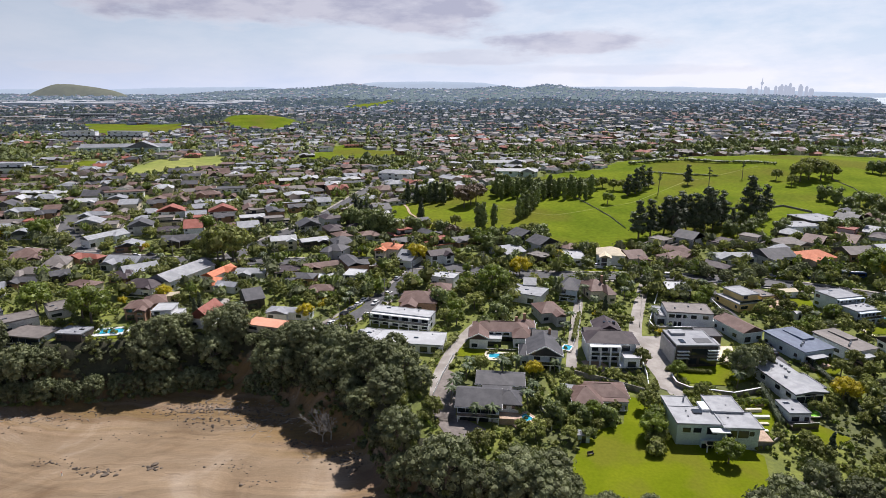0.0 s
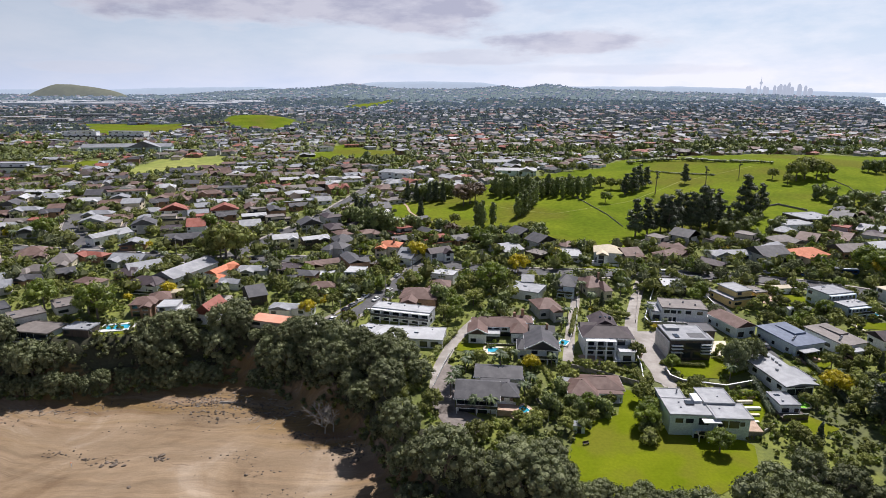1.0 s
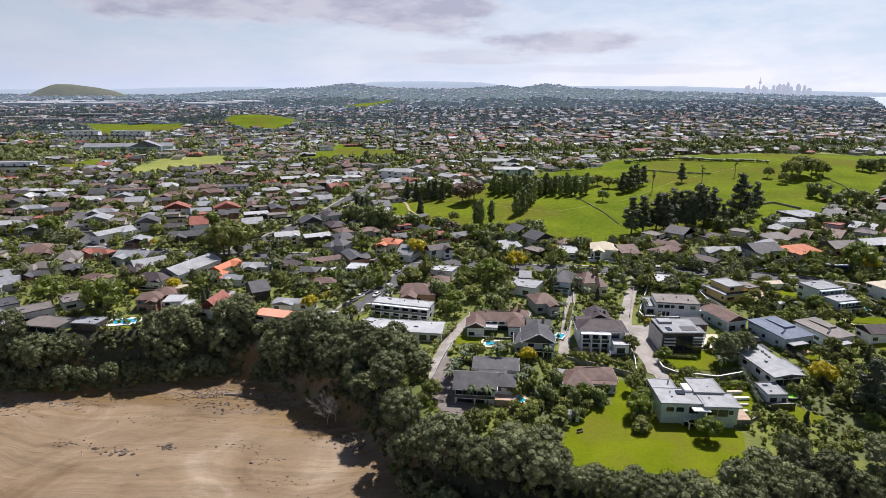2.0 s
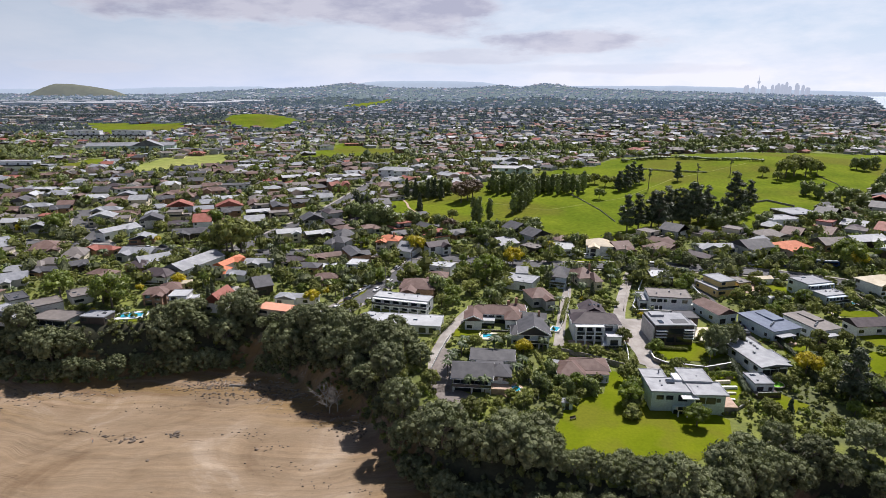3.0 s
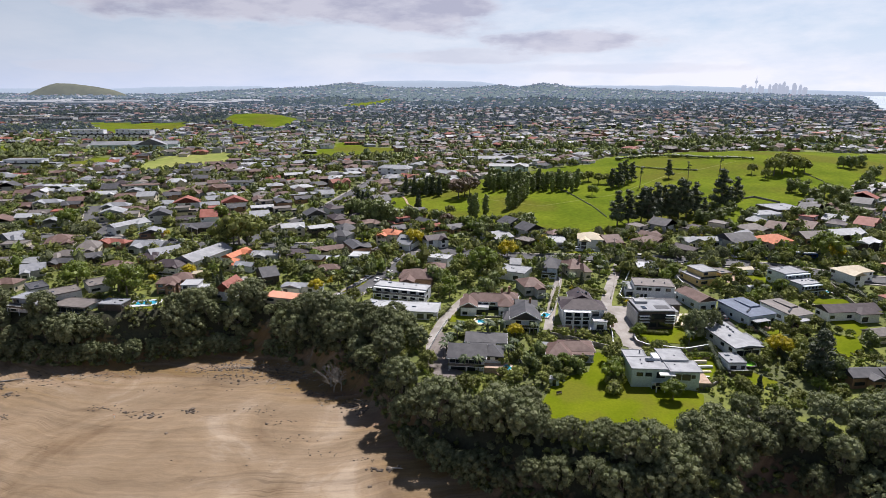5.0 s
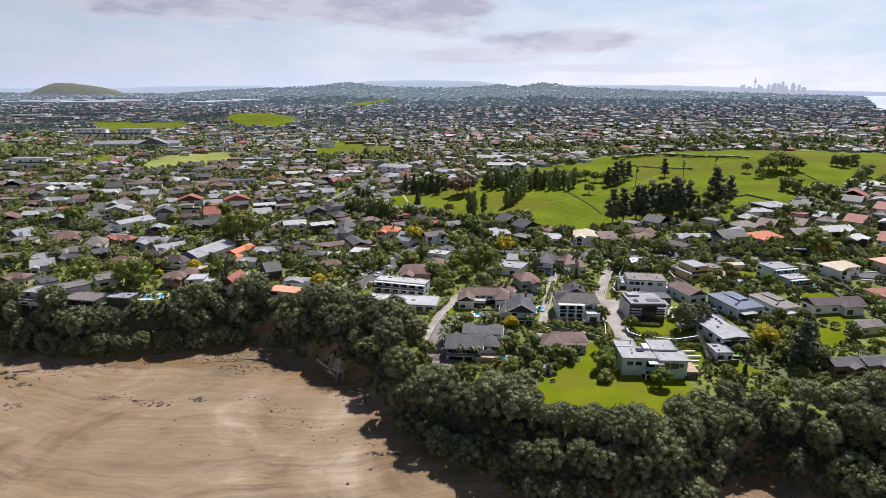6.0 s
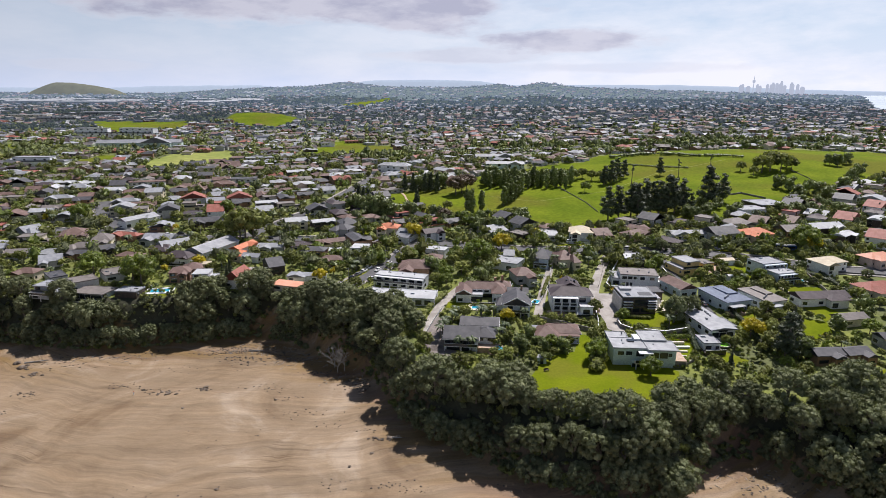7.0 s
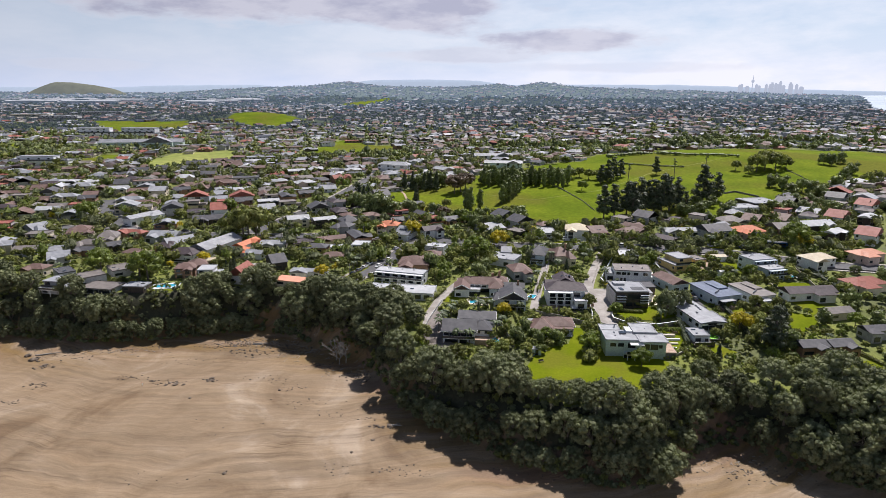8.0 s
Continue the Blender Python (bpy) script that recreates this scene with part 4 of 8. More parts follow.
house(-41.1, 255.8, -8.5, 11.3, 11.6, 4.9, "flat", R_WHITE, WHITE, over=0.1)
house(-52.2, 258.8, 7.8, 7.8, 6.8, 2.5, "flat", R_WHITE, WHITE, over=0.1)
house(-27.9, 295.5, -10.1, 11.8, 13.3, 4.9, "hip", R_ORANGE, CREAM, chimney=True)
house(-16.4, 285.4, -21.2, 8.1, 15.2, 3.4, "gable", R_GREY, WHITE, solar=True)
house(-1.5, 286.3, 28.6, 11.8, 8.7, 4.5, "gable", R_PURPLE, WHITE, pitch=0.6)
house(1.0, 255.9, -19.7, 10.6, 7.8, 4.2, "flat", R_WHITE, WHITE, over=0.1)
house(-64.6, 255.6, -6.2, 14.2, 10.7, 3.2, "hip", R_DARK, BRICK, pitch=0.35)
house(-51.4, 240.5, 0.8, 9.9, 9.5, 3.2, "hip", R_BROWN, PINKW)
house(-78.2, 232.0, 30.0, 7.1, 13.2, 3.7, "gable", R_DARK, TIMBER, dark=True)
house(-100.6, 260.0, 72.2, 15.9, 8.0, 3.9, "gable", R_ORANGE, WHITE)
house(-100.6, 249.4, 0.9, 4.5, 10.1, 2.9, "hip", R_ORANGE, CREAM)
house(-93.0, 245.3, -14.0, 9.2, 7.5, 2.9, "gable", R_GREY, WHITE)
house(-88.0, 262.9, 0.9, 13.2, 9.2, 2.7, "gable", R_LIGHT, GREYW)
house(-55.1, 294.0, -17.8, 10.4, 13.6, 4.4, "hip", R_DARK, GREYW)
house(-52.9, 306.4, 22.0, 10.1, 17.4, 4.4, "hip", R_DARK, GREYW)
house(-131.6, 199.3, -6.2, 9.8, 6.8, 2.5, "flat", R_GREY, TIMBER, over=0.1, dark=True)
house(-117.1, 217.5, 8.8, 9.1, 11.8, 4.5, "hip", R_BROWN, BRICK)
house(-114.0, 224.7, 28.2, 7.2, 9.4, 4.2, "hip", R_BROWN, BRICK)
house(-104.8, 215.1, 4.8, 9.6, 10.0, 4.7, "flat", R_WHITE, WHITE, over=0.1)
house(-89.0, 212.8, -8.1, 7.8, 11.8, 4.0, "gable_front", R_RED, WHITE, pitch=0.85, dark=True)
house(-128.1, 243.4, -8.5, 14.9, 10.3, 3.9, "hip", R_PURPLE, WHITE, deck=1.4)
house(-118.0, 259.3, -19.5, 12.2, 28.2, 3.9, "gable_front", R_LIGHT, WHITE)
house(-175.3, 282.5, -13.6, 17.1, 8.3, 3.2, "hip", R_RED, BRICK)
house(-153.8, 276.9, -6.2, 16.3, 13.0, 3.0, "gable", R_GREY, GREYW)
house(-153.6, 242.8, -14.5, 12.0, 9.6, 3.7, "hip", R_BROWN, CREAM)
house(-143.2, 257.1, -7.6, 11.8, 11.1, 3.2, "hip", R_PURPLE, BRICK)
house(-173.6, 256.9, 37.4, 10.3, 9.3, 3.0, "gable", R_DARK, TIMBER)
house(-150.0, 220.5, 41.2, 8.7, 11.6, 3.2, "flat", R_TAUPE, GREYW, over=0.1)
house(-156.8, 207.2, 43.6, 11.3, 9.6, 4.2, "flat", R_TAUPE, GREYW, over=0.1)
house(-171.9, 213.3, 45.1, 6.7, 11.3, 4.2, "flat", R_DARK, GREYW, over=0.1)
house(-165.0, 198.6, -11.2, 11.5, 9.5, 4.7, "flat", R_GREY, GREYW, over=0.1, deck=1.5)
house(-189.4, 237.7, 29.0, 9.4, 14.2, 3.0, "gable", R_GREY, GREYW)
house(-182.7, 249.0, 0.9, 13.0, 8.3, 2.9, "gable", R_DARK, BRICK)
house(-185.8, 257.4, 0.9, 12.0, 12.0, 3.9, "hip", R_TAUPE, CREAM)
house(-181.9, 270.3, 16.8, 10.3, 19.2, 3.9, "hip", R_TAUPE, CREAM)
house(-204.8, 284.0, 23.2, 13.8, 19.5, 3.2, "hip", R_BROWN, CREAM)
house(-183.4, 316.6, 62.0, 22.3, 10.1, 4.2, "gable", R_LIGHT, WHITE)
house(-141.5, 314.5, 16.8, 19.5, 13.5, 3.0, "gable", R_DARK, TIMBER, dark=True)
house(-230.0, 286.3, 59.4, 10.2, 16.9, 4.4, "gable", R_GREY, GREYW)
house(-138.5, 262.9, 40.2, 14.5, 17.0, 3.2, "gable", R_LIGHT, GREYW)
house(-188.5, 218.1, -6.3, 10.5, 9.4, 3.7, "hip", R_BROWN, CREAM)

def shed(x, y, yaw, w, d, h, wmat, rmat, label):
    t0 = thing("garden_shed", pose(x, y, G(x, y), 0, 0, yaw), label, "shed")
    part("wall", boxes((-w / 2, -d / 2, -0.6, w / 2, d / 2, h)), wmat, t0)
    part("roof", roof_bm(w, d, h + 0.01, "gable", 0.4, 0.2), rmat, t0)
    window(t0, "door", pose(0, -d / 2 - 0.004, 0.05))
    return t0


# ---- houses near the cliff with a shape of their own ----
def hero(x, y, z, yaw, label, *reach):
    """A house begun at its middle; reach: circles (dx, dy, r) that it keeps clear of planting."""
    for dx, dy, r in reach:
        HOUSES.append((x + dx, y + dy, r))
    return thing("house", pose(x, y, z, 0, 0, yaw), label, "house")


def block(t, x0, y0, x1, y1, h, style, rmat, wmat, pitch=0.42, over=0.4, wins=(0, 0, 0), dark=False, seed=1, z=0.0):
    return volume(t, x1 - x0, y1 - y0, h, style, rmat, wmat, pitch, over, pose((x0 + x1) / 2, (y0 + y1) / 2, z), wins, dark, seed, True)


def row(t, kind, xs, y, z, dark=False):
    for x in xs:
        window(t, kind, pose(x, y - 0.004, z), dark, True)


def slab(t, name, x0, y0, z0, x1, y1, z1, mat):
    return part(name, boxes((x0, y0, z0, x1, y1, z1)), mat, t)


def posts(t, xs, y, z0, z1, r, mat, name="column"):
    for x in xs:
        part(name, boxes((x - r, y - r, z0, x + r, y + r, z1)), mat, t)


def glass_rail(t, x0, x1, y, z, mat=WHITE):
    slab(t, "balustrade", x0, y, z + 0.003, x1, y + 0.05, z + 0.95, GLASS)
    slab(t, "handrail", x0, y - 0.02, z + 0.953, x1, y + 0.07, z + 1.03, mat)


def barge(t, x, y, half, h, pitch, mat):
    """White boards along both slopes of a front gable."""
    a = math.atan(pitch)
    for s_ in (-1, 1):
        part("barge_board", boxes((-half / math.cos(a) / 2, -0.08, -0.2, half / math.cos(a) / 2, 0.08, 0.16)), mat, t, at=pose(x + s_ * half / 2, y, h + half * pitch / 2 + 0.1, 0, s_ * math.degrees(a), 0))


# pale green flat-roofed house on the lawn
t = hero(71, 141.4, 15.0, -3, "two-storey pale green modern house with stepped flat grey roofs", (0, 1, 9.5), (5, 6, 5), (-6, 7, 5))
block(t, -10, -4.2, 1.6, 4.2, 6.9, "flat", R_LIGHT, AQUA, over=0.3)
block(t, -9.8, 4.2, -3.2, 10.6, 6.5, "flat", R_LIGHT, AQUA, over=0.25, wins=(0, 1, 0), dark=True)
block(t, 0.8, 1.4, 8.6, 9.6, 7.5, "flat", R_LIGHT, AQUA, over=0.3)
block(t, 1.6, -5.4, 10.2, 1.4, 7.0, "flat", R_LIGHT, AQUA, over=0.7, wins=(0, 0, 1), dark=True)
row(t, "wide", (-7.6, -4.9), -4.2, 4.6, True)
row(t, "slider", (-1.2,), -4.2, 4.2, True)
row(t, "slider", (3.3, 6.2), -5.4, 4.2, True)
row(t, "small", (8.3,), -5.4, 4.8, True)
row(t, "slider", (-2.6, 0.3, 3.4), -5.42, 0.2, True)
slab(t, "lower_wall", -4.0, -5.4, -1.5, 1.6, -4.2, 2.8, AQUA)
slab(t, "porch_roof", -2.2, -7.0, 6.2, 2.4, -5.0, 6.5, WHITE)
slab(t, "balcony", -3.4, -7.4, 2.8, 4.6, -5.41, 3.1, CREAM)
posts(t, (-3.1, -0.6, 1.9, 4.3), -7.2, -1.0, 2.8, 0.14, WHITE)
glass_rail(t, -3.4, 4.6, -7.38, 3.1, DARKMETAL)
slab(t, "side_deck", 10.21, -5.0, 2.9, 14.2, 3.4, 3.2, PAVING)
slab(t, "deck_wall", 10.22, -4.9, -1.5, 14.0, 3.3, 2.9, STONEW)
slab(t, "skylight", -4.4, 0.6, 7.185, -2.2, 2.6, 7.6, GLASS)
slab(t, "ridge_box", -1.8, 2.0, 7.185, 0.2, 6.2, 7.9, WHITE)
for vx, vy in ((-6.5, -1.0), (-6.2, 1.8), (3.6, -1.2), (5.2, 4.6), (-4.8, 8.0)):
    slab(t, "vent", vx, vy, 6.9, vx + 0.35, vy + 0.35, 8.0 if vy > 4 else 7.55, R_GREY)

# grey-roofed house above the parking court
t = hero(11, 154, 15.8, -6, "two-storey white house with a long grey tiled gable roof", (-1, -1, 7), (6, 2, 5), (5, 12, 8))
block(t, -6.2, -6.2, 5.4, 4.6, 4.8, "gable", R_DARK, WHITE, 0.44, 0.7)
block(t, 4.6, -3.4, 11.0, 4.2, 4.7, "hip", R_DARK, WHITE, 0.5, 0.6, (1, 0, 0), True, 4)
block(t, -1.6, 9.0, 12.4, 17.4, 4.0, "gable", R_DARK, GREYW, 0.3, 0.5)
slab(t, "link_roof", 0.0, 4.7, 3.9, 9.0, 9.0, 4.1, R_DARK)
row(t, "wide", (-5.0, -2.9, -0.8, 1.3, 3.4), -6.2, 3.0, True)
row(t, "garage", (-3.2,), -6.2, 0.1)
row(t, "slider", (1.2,), -6.2, 0.2, True)
slab(t, "balcony", -6.2, -7.5, 2.3, 5.4, -6.21, 2.5, WHITE)
glass_rail(t, -6.2, 5.4, -7.48, 2.5)
posts(t, (-6.0, -0.4, 5.2), -7.3, -1.0, 2.3, 0.12, WHITE)
slab(t, "pool_deck", 5.5, -7.0, -1.5, 11.5, -3.42, 2.2, PAVING)

# white house with balconies under a plum tiled roof
t = hero(56, 186, 18.3, -3, "two-storey white house with columned balconies and plum tiled roof", (0, 0, 9), (1, 9, 6))
block(t, -7.6, -3.4, 7.8, 5.2, 6.4, "hip", R_PURPLE, WHITE, 0.48, 1.0)
block(t, -3.4, 5.0, 4.8, 14.4, 6.8, "gable_front", R_PURPLE, WHITE, 0.5, 0.5, (0, 1, 0))
block(t, -7.6, 3.4, -1.2, 8.6, 6.4, "gable", R_PURPLE, WHITE, 0.5, 0.4)
for z0, out in ((0.0, 3.2), (3.1, 3.0)):
    slab(t, "balcony_slab", -7.6, -3.4 - out, z0 + 2.85, 2.4 if z0 else 7.8, -3.41, z0 + 3.1, WHITE)
    posts(t, (-7.3, -4.1, -0.9, 2.1), -3.2 - out + 0.15, z0 if z0 else -1.5, z0 + 2.85, 0.28, WHITE)
    row(t, "slider", (-5.7, -2.5, 0.6), -3.4, z0 + 0.3, True)
glass_rail(t, -7.3, 2.1, -6.3, 3.1)
row(t, "slider", (4.6,), -3.4, 3.5, True)
block(t, 3.0, -9.0, 7.9, -3.4, 3.4, "flat", R_WHITE, WHITE, over=0.15)
row(t, "slider", (5.4,), -9.0, 0.5, True)
slab(t, "step_wall", 1.8, -9.4, -1.5, 3.0, -5.0, 1.0, WHITE)
for i in range(3):
    slab(t, "skylight", -0.6 + i * 1.6, 8.6, 8.0, 0.2 + i * 1.6, 9.6, 9.05, GLASS)

# blue-fronted gabled house
t = hero(33.3, 186, 16.8, -6, "two-storey pale blue gabled house with white trim, dark tile roof", (0, -2, 7), (1, 8, 5))
block(t, -4.6, -7.6, 6.0, 4.4, 5.2, "gable_front", R_DARK, BLUEW, 0.55, 0.6, (0, 0, 0))
block(t, -7.2, -6.0, -4.6, 2.0, 4.2, "hip", R_DARK, BLUEW, 0.5, 0.4, (1, 1, 0))
block(t, -2.6, 4.4, 5.4, 12.6, 5.0, "gable", R_DARK, BLUEW, 0.5, 0.5)
row(t, "wide", (-1.8, 3.2), -7.6, 3.5)
row(t, "slider", (-2.4, 0.8, 3.9), -7.6, 0.3)
row(t, "small", (0.7,), -7.6, 5.6)
barge(t, 0.7, -8.2, 5.9, 5.2, 0.55, WHITE)
slab(t, "balcony", -4.2, -9.4, 2.5, 5.6, -7.61, 2.75, WHITE)
glass_rail(t, -4.2, 5.6, -9.36, 2.75)
posts(t, (-4.0, -0.8, 2.4, 5.4), -9.2, -1.5, 2.5, 0.15, WHITE)
slab(t, "chimney", 2.4, 4.6, 5.0, 3.2, 5.4, 9.4, BRICK)

# white villa with two wings under brown tiles
t = hero(20.5, 199, 17.6, -4, "white villa with projecting wings and brown tiled hip roof", (-5, -1, 6), (5, -1, 6), (0, 3, 6))
block(t, -9.4, -0.6, 9.6, 7.2, 4.3, "hip", R_BROWN, WHITE, 0.5, 0.6)
block(t, -10.6, -7.2, -4.4, 1.4, 4.2, "gable_front", R_BROWN, WHITE, 0.5, 0.5, (1, 1, 0), True, 3)
block(t, 4.6, -5.6, 10.4, 2.0, 4.2, "hip", R_BROWN, WHITE, 0.5, 0.5, (1, 0, 1), True, 5)
block(t, 6.0, 5.0, 12.6, 12.0, 3.8, "hip", R_BROWN, BRICK, 0.45, 0.4)
block(t, -4.4, -5.0, 0.4, -0.6, 3.0, "flat", R_WHITE, WHITE, over=0.2)
row(t, "slider", (-3.0, -0.9), -5.0, 0.3, True)
row(t, "slider", (1.9, 3.6), -0.6, 0.3, True)
row(t, "wide", (-3.4, -0.6, 2.2), -0.6, 3.0, True)
slab(t, "terrace", -5.0, -8.4, -1.5, 5.6, -5.01, 0.1, CREAM)
glass_rail(t, -5.0, 5.6, -8.38, 0.1)
for cx, cy in ((5.4, 4.4), (8.6, 8.0)):
    slab(t, "chimney", cx, cy, 4.0, cx + 1.0, cy + 1.0, 8.0, BRICK)
barge(t, -7.5, -7.7, 3.6, 4.2, 0.5, WHITE)

# brown hipped bungalow beside the lawn
t = hero(46, 158, 16.4, -4, "white bungalow with a brown hipped tile roof and deep porch", (-4, -1, 5), (4, 1, 5))
block(t, -5.6, -1.6, 7.6, 6.8, 3.0, "hip", R_BROWN, WHITE, 0.42, 0.6)
block(t, -8.2, -6.2, -0.6, 4.4, 3.0, "hip", R_BROWN, WHITE, 0.42, 0.6, (1, 1, 0), False, 2)
slab(t, "porch_floor", -0.6, -4.4, -1.5, 7.2, -1.61, 0.25, WHITE)
slab(t, "porch_beam", -0.5, -4.4, 2.5, 7.2, -4.0, 2.95, WHITE)
slab(t, "porch_roof", -0.5, -4.5, 2.955, 7.4, -1.2, 3.1, R_BROWN)
posts(t, (-0.3, 3.4, 7.0), -4.2, 0.253, 2.497, 0.14, WHITE)
# two added dark sliders stand in for the shaded opening of the porch
row(t, "slider", (1.2, 4.6), -1.6, 0.3, True)
row(t, "small", (6.8,), -1.6, 1.0)

# long white flat-roofed house beside the lane
t = hero(92, 215, 19.3, -9, "two-storey white modern house with a flat beige roof", (-3, 0, 8), (4, 0, 8))
block(t, -7.2, -5.6, 9.2, 5.4, 5.6, "flat", R_TAUPE, WHITE, over=0.12, wins=(0, 0, 1), dark=True)
block(t, -10.6, -4.4, -7.2, 6.4, 3.4, "flat", R_LIGHT, WHITE, over=0.12)
row(t, "wide", (-5.4, -3.0, 2.4, 6.6), -5.6, 3.7, True)
row(t, "small", (-0.9,), -5.6, 3.8, True)
row(t, "door", (-5.6, -4.0, -2.4), -5.6, 0.1, True)
row(t, "slider", (-8.9,), -4.4, 0.4, True)
slab(t, "terrace", -10.6, -7.2, -1.8, 9.2, -5.63, 0.0, GREYW)
slab(t, "terrace_wall", -10.6, -7.4, -1.8, 9.2, -7.2, 0.7, WHITE)
slab(t, "side_wing", 9.21, -4.0, -1.8, 12.4, 5.0, 2.6, WHITE)
for vx, vy in ((-4.0, -2.0), (1.5, 1.0), (5.5, -1.4)):
    slab(t, "vent", vx, vy, 5.884, vx + 0.5, vy + 0.5, 6.5, R_GREY)

# dark clad cube with white louvres
t = hero(82.8, 186.4, 18.5, 0, "two-storey dark timber-clad cube house with white sun louvres", (0, 0, 8.5), (11, 12, 5))
block(t, -6.8, -6.6, 6.8, 6.4, 6.4, "flat", R_GREY, TIMBER, over=0.06)
slab(t, "side_wall", -7.3, -6.4, -1.8, -6.87, 6.2, 5.8, GREYW)
slab(t, "floor_band", -6.85, -6.85, 3.0, 6.85, -6.62, 3.3, DARKMETAL)
row(t, "strip", (-4.4, 4.4), -6.6, 3.9, True)
row(t, "slider", (-0.6, 2.0), -6.6, 3.5, True)
row(t, "slider", (-4.6, -1.2, 2.2, 4.9), -6.6, 0.3, True)
for lx0, lx1, zs in ((-6.6, -2.8, (2.4, 3.6, 4.8)), (3.2, 6.7, (2.0, 3.1, 4.2, 5.2))):
    for lz in zs:
        slab(t, "louvre", lx0, -7.9, lz, lx1, -6.86, lz + 0.14, WHITE)
slab(t, "roof_box", -5.6, 1.6, 6.685, -1.0, 5.2, 7.5, R_LIGHT)
# thin dark panel laid flat on the roof
slab(t, "roof_well", 0.4, -4.6, 6.685, 5.6, -0.8, 6.76, DARKMETAL)
slab(t, "skylight", -4.8, -4.8, 6.685, -3.2, -2.0, 6.95, GLASS)
block(t, 7.4, 8.0, 14.6, 15.4, 3.6, "flat", R_DARK, TIMBER, over=0.4)
block(t, 6.9, 1.4, 11.2, 7.6, 3.0, "flat", R_WHITE, WHITE, over=0.2)

# clifftop house with a wall of windows
t = hero(-146.5, 198.5, 16.6, -10, "white clifftop house with a wall of windows and flat taupe roof", (-3, 0, 5), (3, 0, 5))
block(t, -6.8, -4.2, 6.8, 4.2, 3.9, "flat", R_TAUPE, BLUEW, over=0.9)
row(t, "slider", (-5.3, -2.6, 0.1, 2.8, 5.4), -4.2, 1.5)
slab(t, "deck", -6.8, -6.4, -1.5, 6.8, -4.21, 1.1, WHITE)
glass_rail(t, -6.8, 6.8, -6.38, 1.1)

# long pale roof with a glazed front gable
t = hero(103.6, 169.6, 17.9, 8, "long white house with a low pale grey roof and glazed gable", (0, -9, 5), (0, 0, 5), (0, 9, 5))
block(t, -4.2, -14.0, 4.6, 14.0, 3.5, "gable_front", R_LIGHT, WHITE, 0.13, 0.9, (0, 1, 0), True, 7)
block(t, 4.6, -11.0, 7.4, -2.0, 2.8, "flat", R_GREY, WHITE, over=0.3)
row(t, "slider", (-2.6, 0.2, 3.0), -14.0, 0.3, True)
row(t, "strip", (0.2,), -14.0, 2.5, True)
for vx, vy in ((-1.6, -6.0), (1.6, -3.0), (1.9, -1.0), (2.2, 1.2), (1.8, 3.0), (-1.2, 8.0)):
    slab(t, "vent", vx, vy, 3.6, vx + 0.5, vy + 0.9, 4.75, R_LIGHT)
shed(37.4, 161.4, -5, 4.2, 5.0, 2.5, WHITE, R_LIGHT, "white garage with a pale grey roof")

# ---- trees ----
def core_shape(level):
    """Verts and faces of a unit core: an octahedron for -1, else an icosphere."""
    bm = bmesh.new()
    if level < 0:
        vs = [bm.verts.new(c) for c in ((1, 0, 0), (0, 1, 0), (-1, 0, 0), (0, -1, 0), (0, 0, 1), (0, 0, -1))]
        for i in range(4):
            bm.faces.new((vs[i], vs[(i + 1) % 4], vs[4]))
            bm.faces.new((vs[(i + 1) % 4], vs[i], vs[5]))
    else:
        bmesh.ops.create_icosphere(bm, subdivisions=level, radius=1)
    bm.verts.index_update()
    shape = np.array([v.co for v in bm.verts]), np.array([[v.index for v in f.verts] for f in bm.faces])
    bm.free()
    return shape


CORES = {level: core_shape(level) for level in (-1, 0, 1)}


def leaf_cloud(lobes, per, size, rng, flat=0.0, core=True, fat=1, snug=0.0, loose=0.42):
    """Verts and faces of leaves laid over lobes (x, y, z, rx, ry, rz), with a ragged dark core inside each. Leaves come first, lobe by lobe, then the cores."""
    lob = np.array(lobes, float)
    count = len(lob)
    n = count * per
    at = np.repeat(lob, per, axis=0)
    d = rng.normal(size=(n, 3))
    d[:, 2] = d[:, 2] * 0.8 + 0.28
    d /= np.linalg.norm(d, axis=1)[:, None]
    c = at[:, :3] + d * rng.uniform(0.80, 1.12, n)[:, None] * at[:, 3:]
    nrm = d + rng.normal(scale=loose, size=(n, 3))
    nrm[:, 2] += flat
    nrm /= np.linalg.norm(nrm, axis=1)[:, None]
    t = np.cross(nrm, rng.normal(size=(n, 3)))
    t /= np.linalg.norm(t, axis=1)[:, None] + 1e-9
    b = np.cross(nrm, t)
    s = (np.repeat(np.broadcast_to(size, (count,)), per) * rng.uniform(0.6, 1.35, n))[:, None]
    q = np.stack([c - t * s - b * s * 0.6, c + t * s * 0.9 - b * s * 0.5, c + t * s + b * s * 0.6 - nrm * s * 0.3, c - t * s * 0.8 + b * s * 0.7], 1)
    verts, faces = q.reshape(-1, 3), np.arange(4 * n).reshape(n, 4).tolist()
    if core:
        tv, tf = CORES[fat]
        vs = tv[None] * rng.uniform(0.66 + snug, 0.92 + snug, (count, len(tv), 1)) * lob[:, None, 3:] + lob[:, None, :3]
        faces += (tf[None] + 4 * n + np.arange(count)[:, None, None] * len(tv)).reshape(-1, 3).tolist()
        verts = np.concatenate([verts, vs.reshape(-1, 3)])
    return verts.tolist(), faces


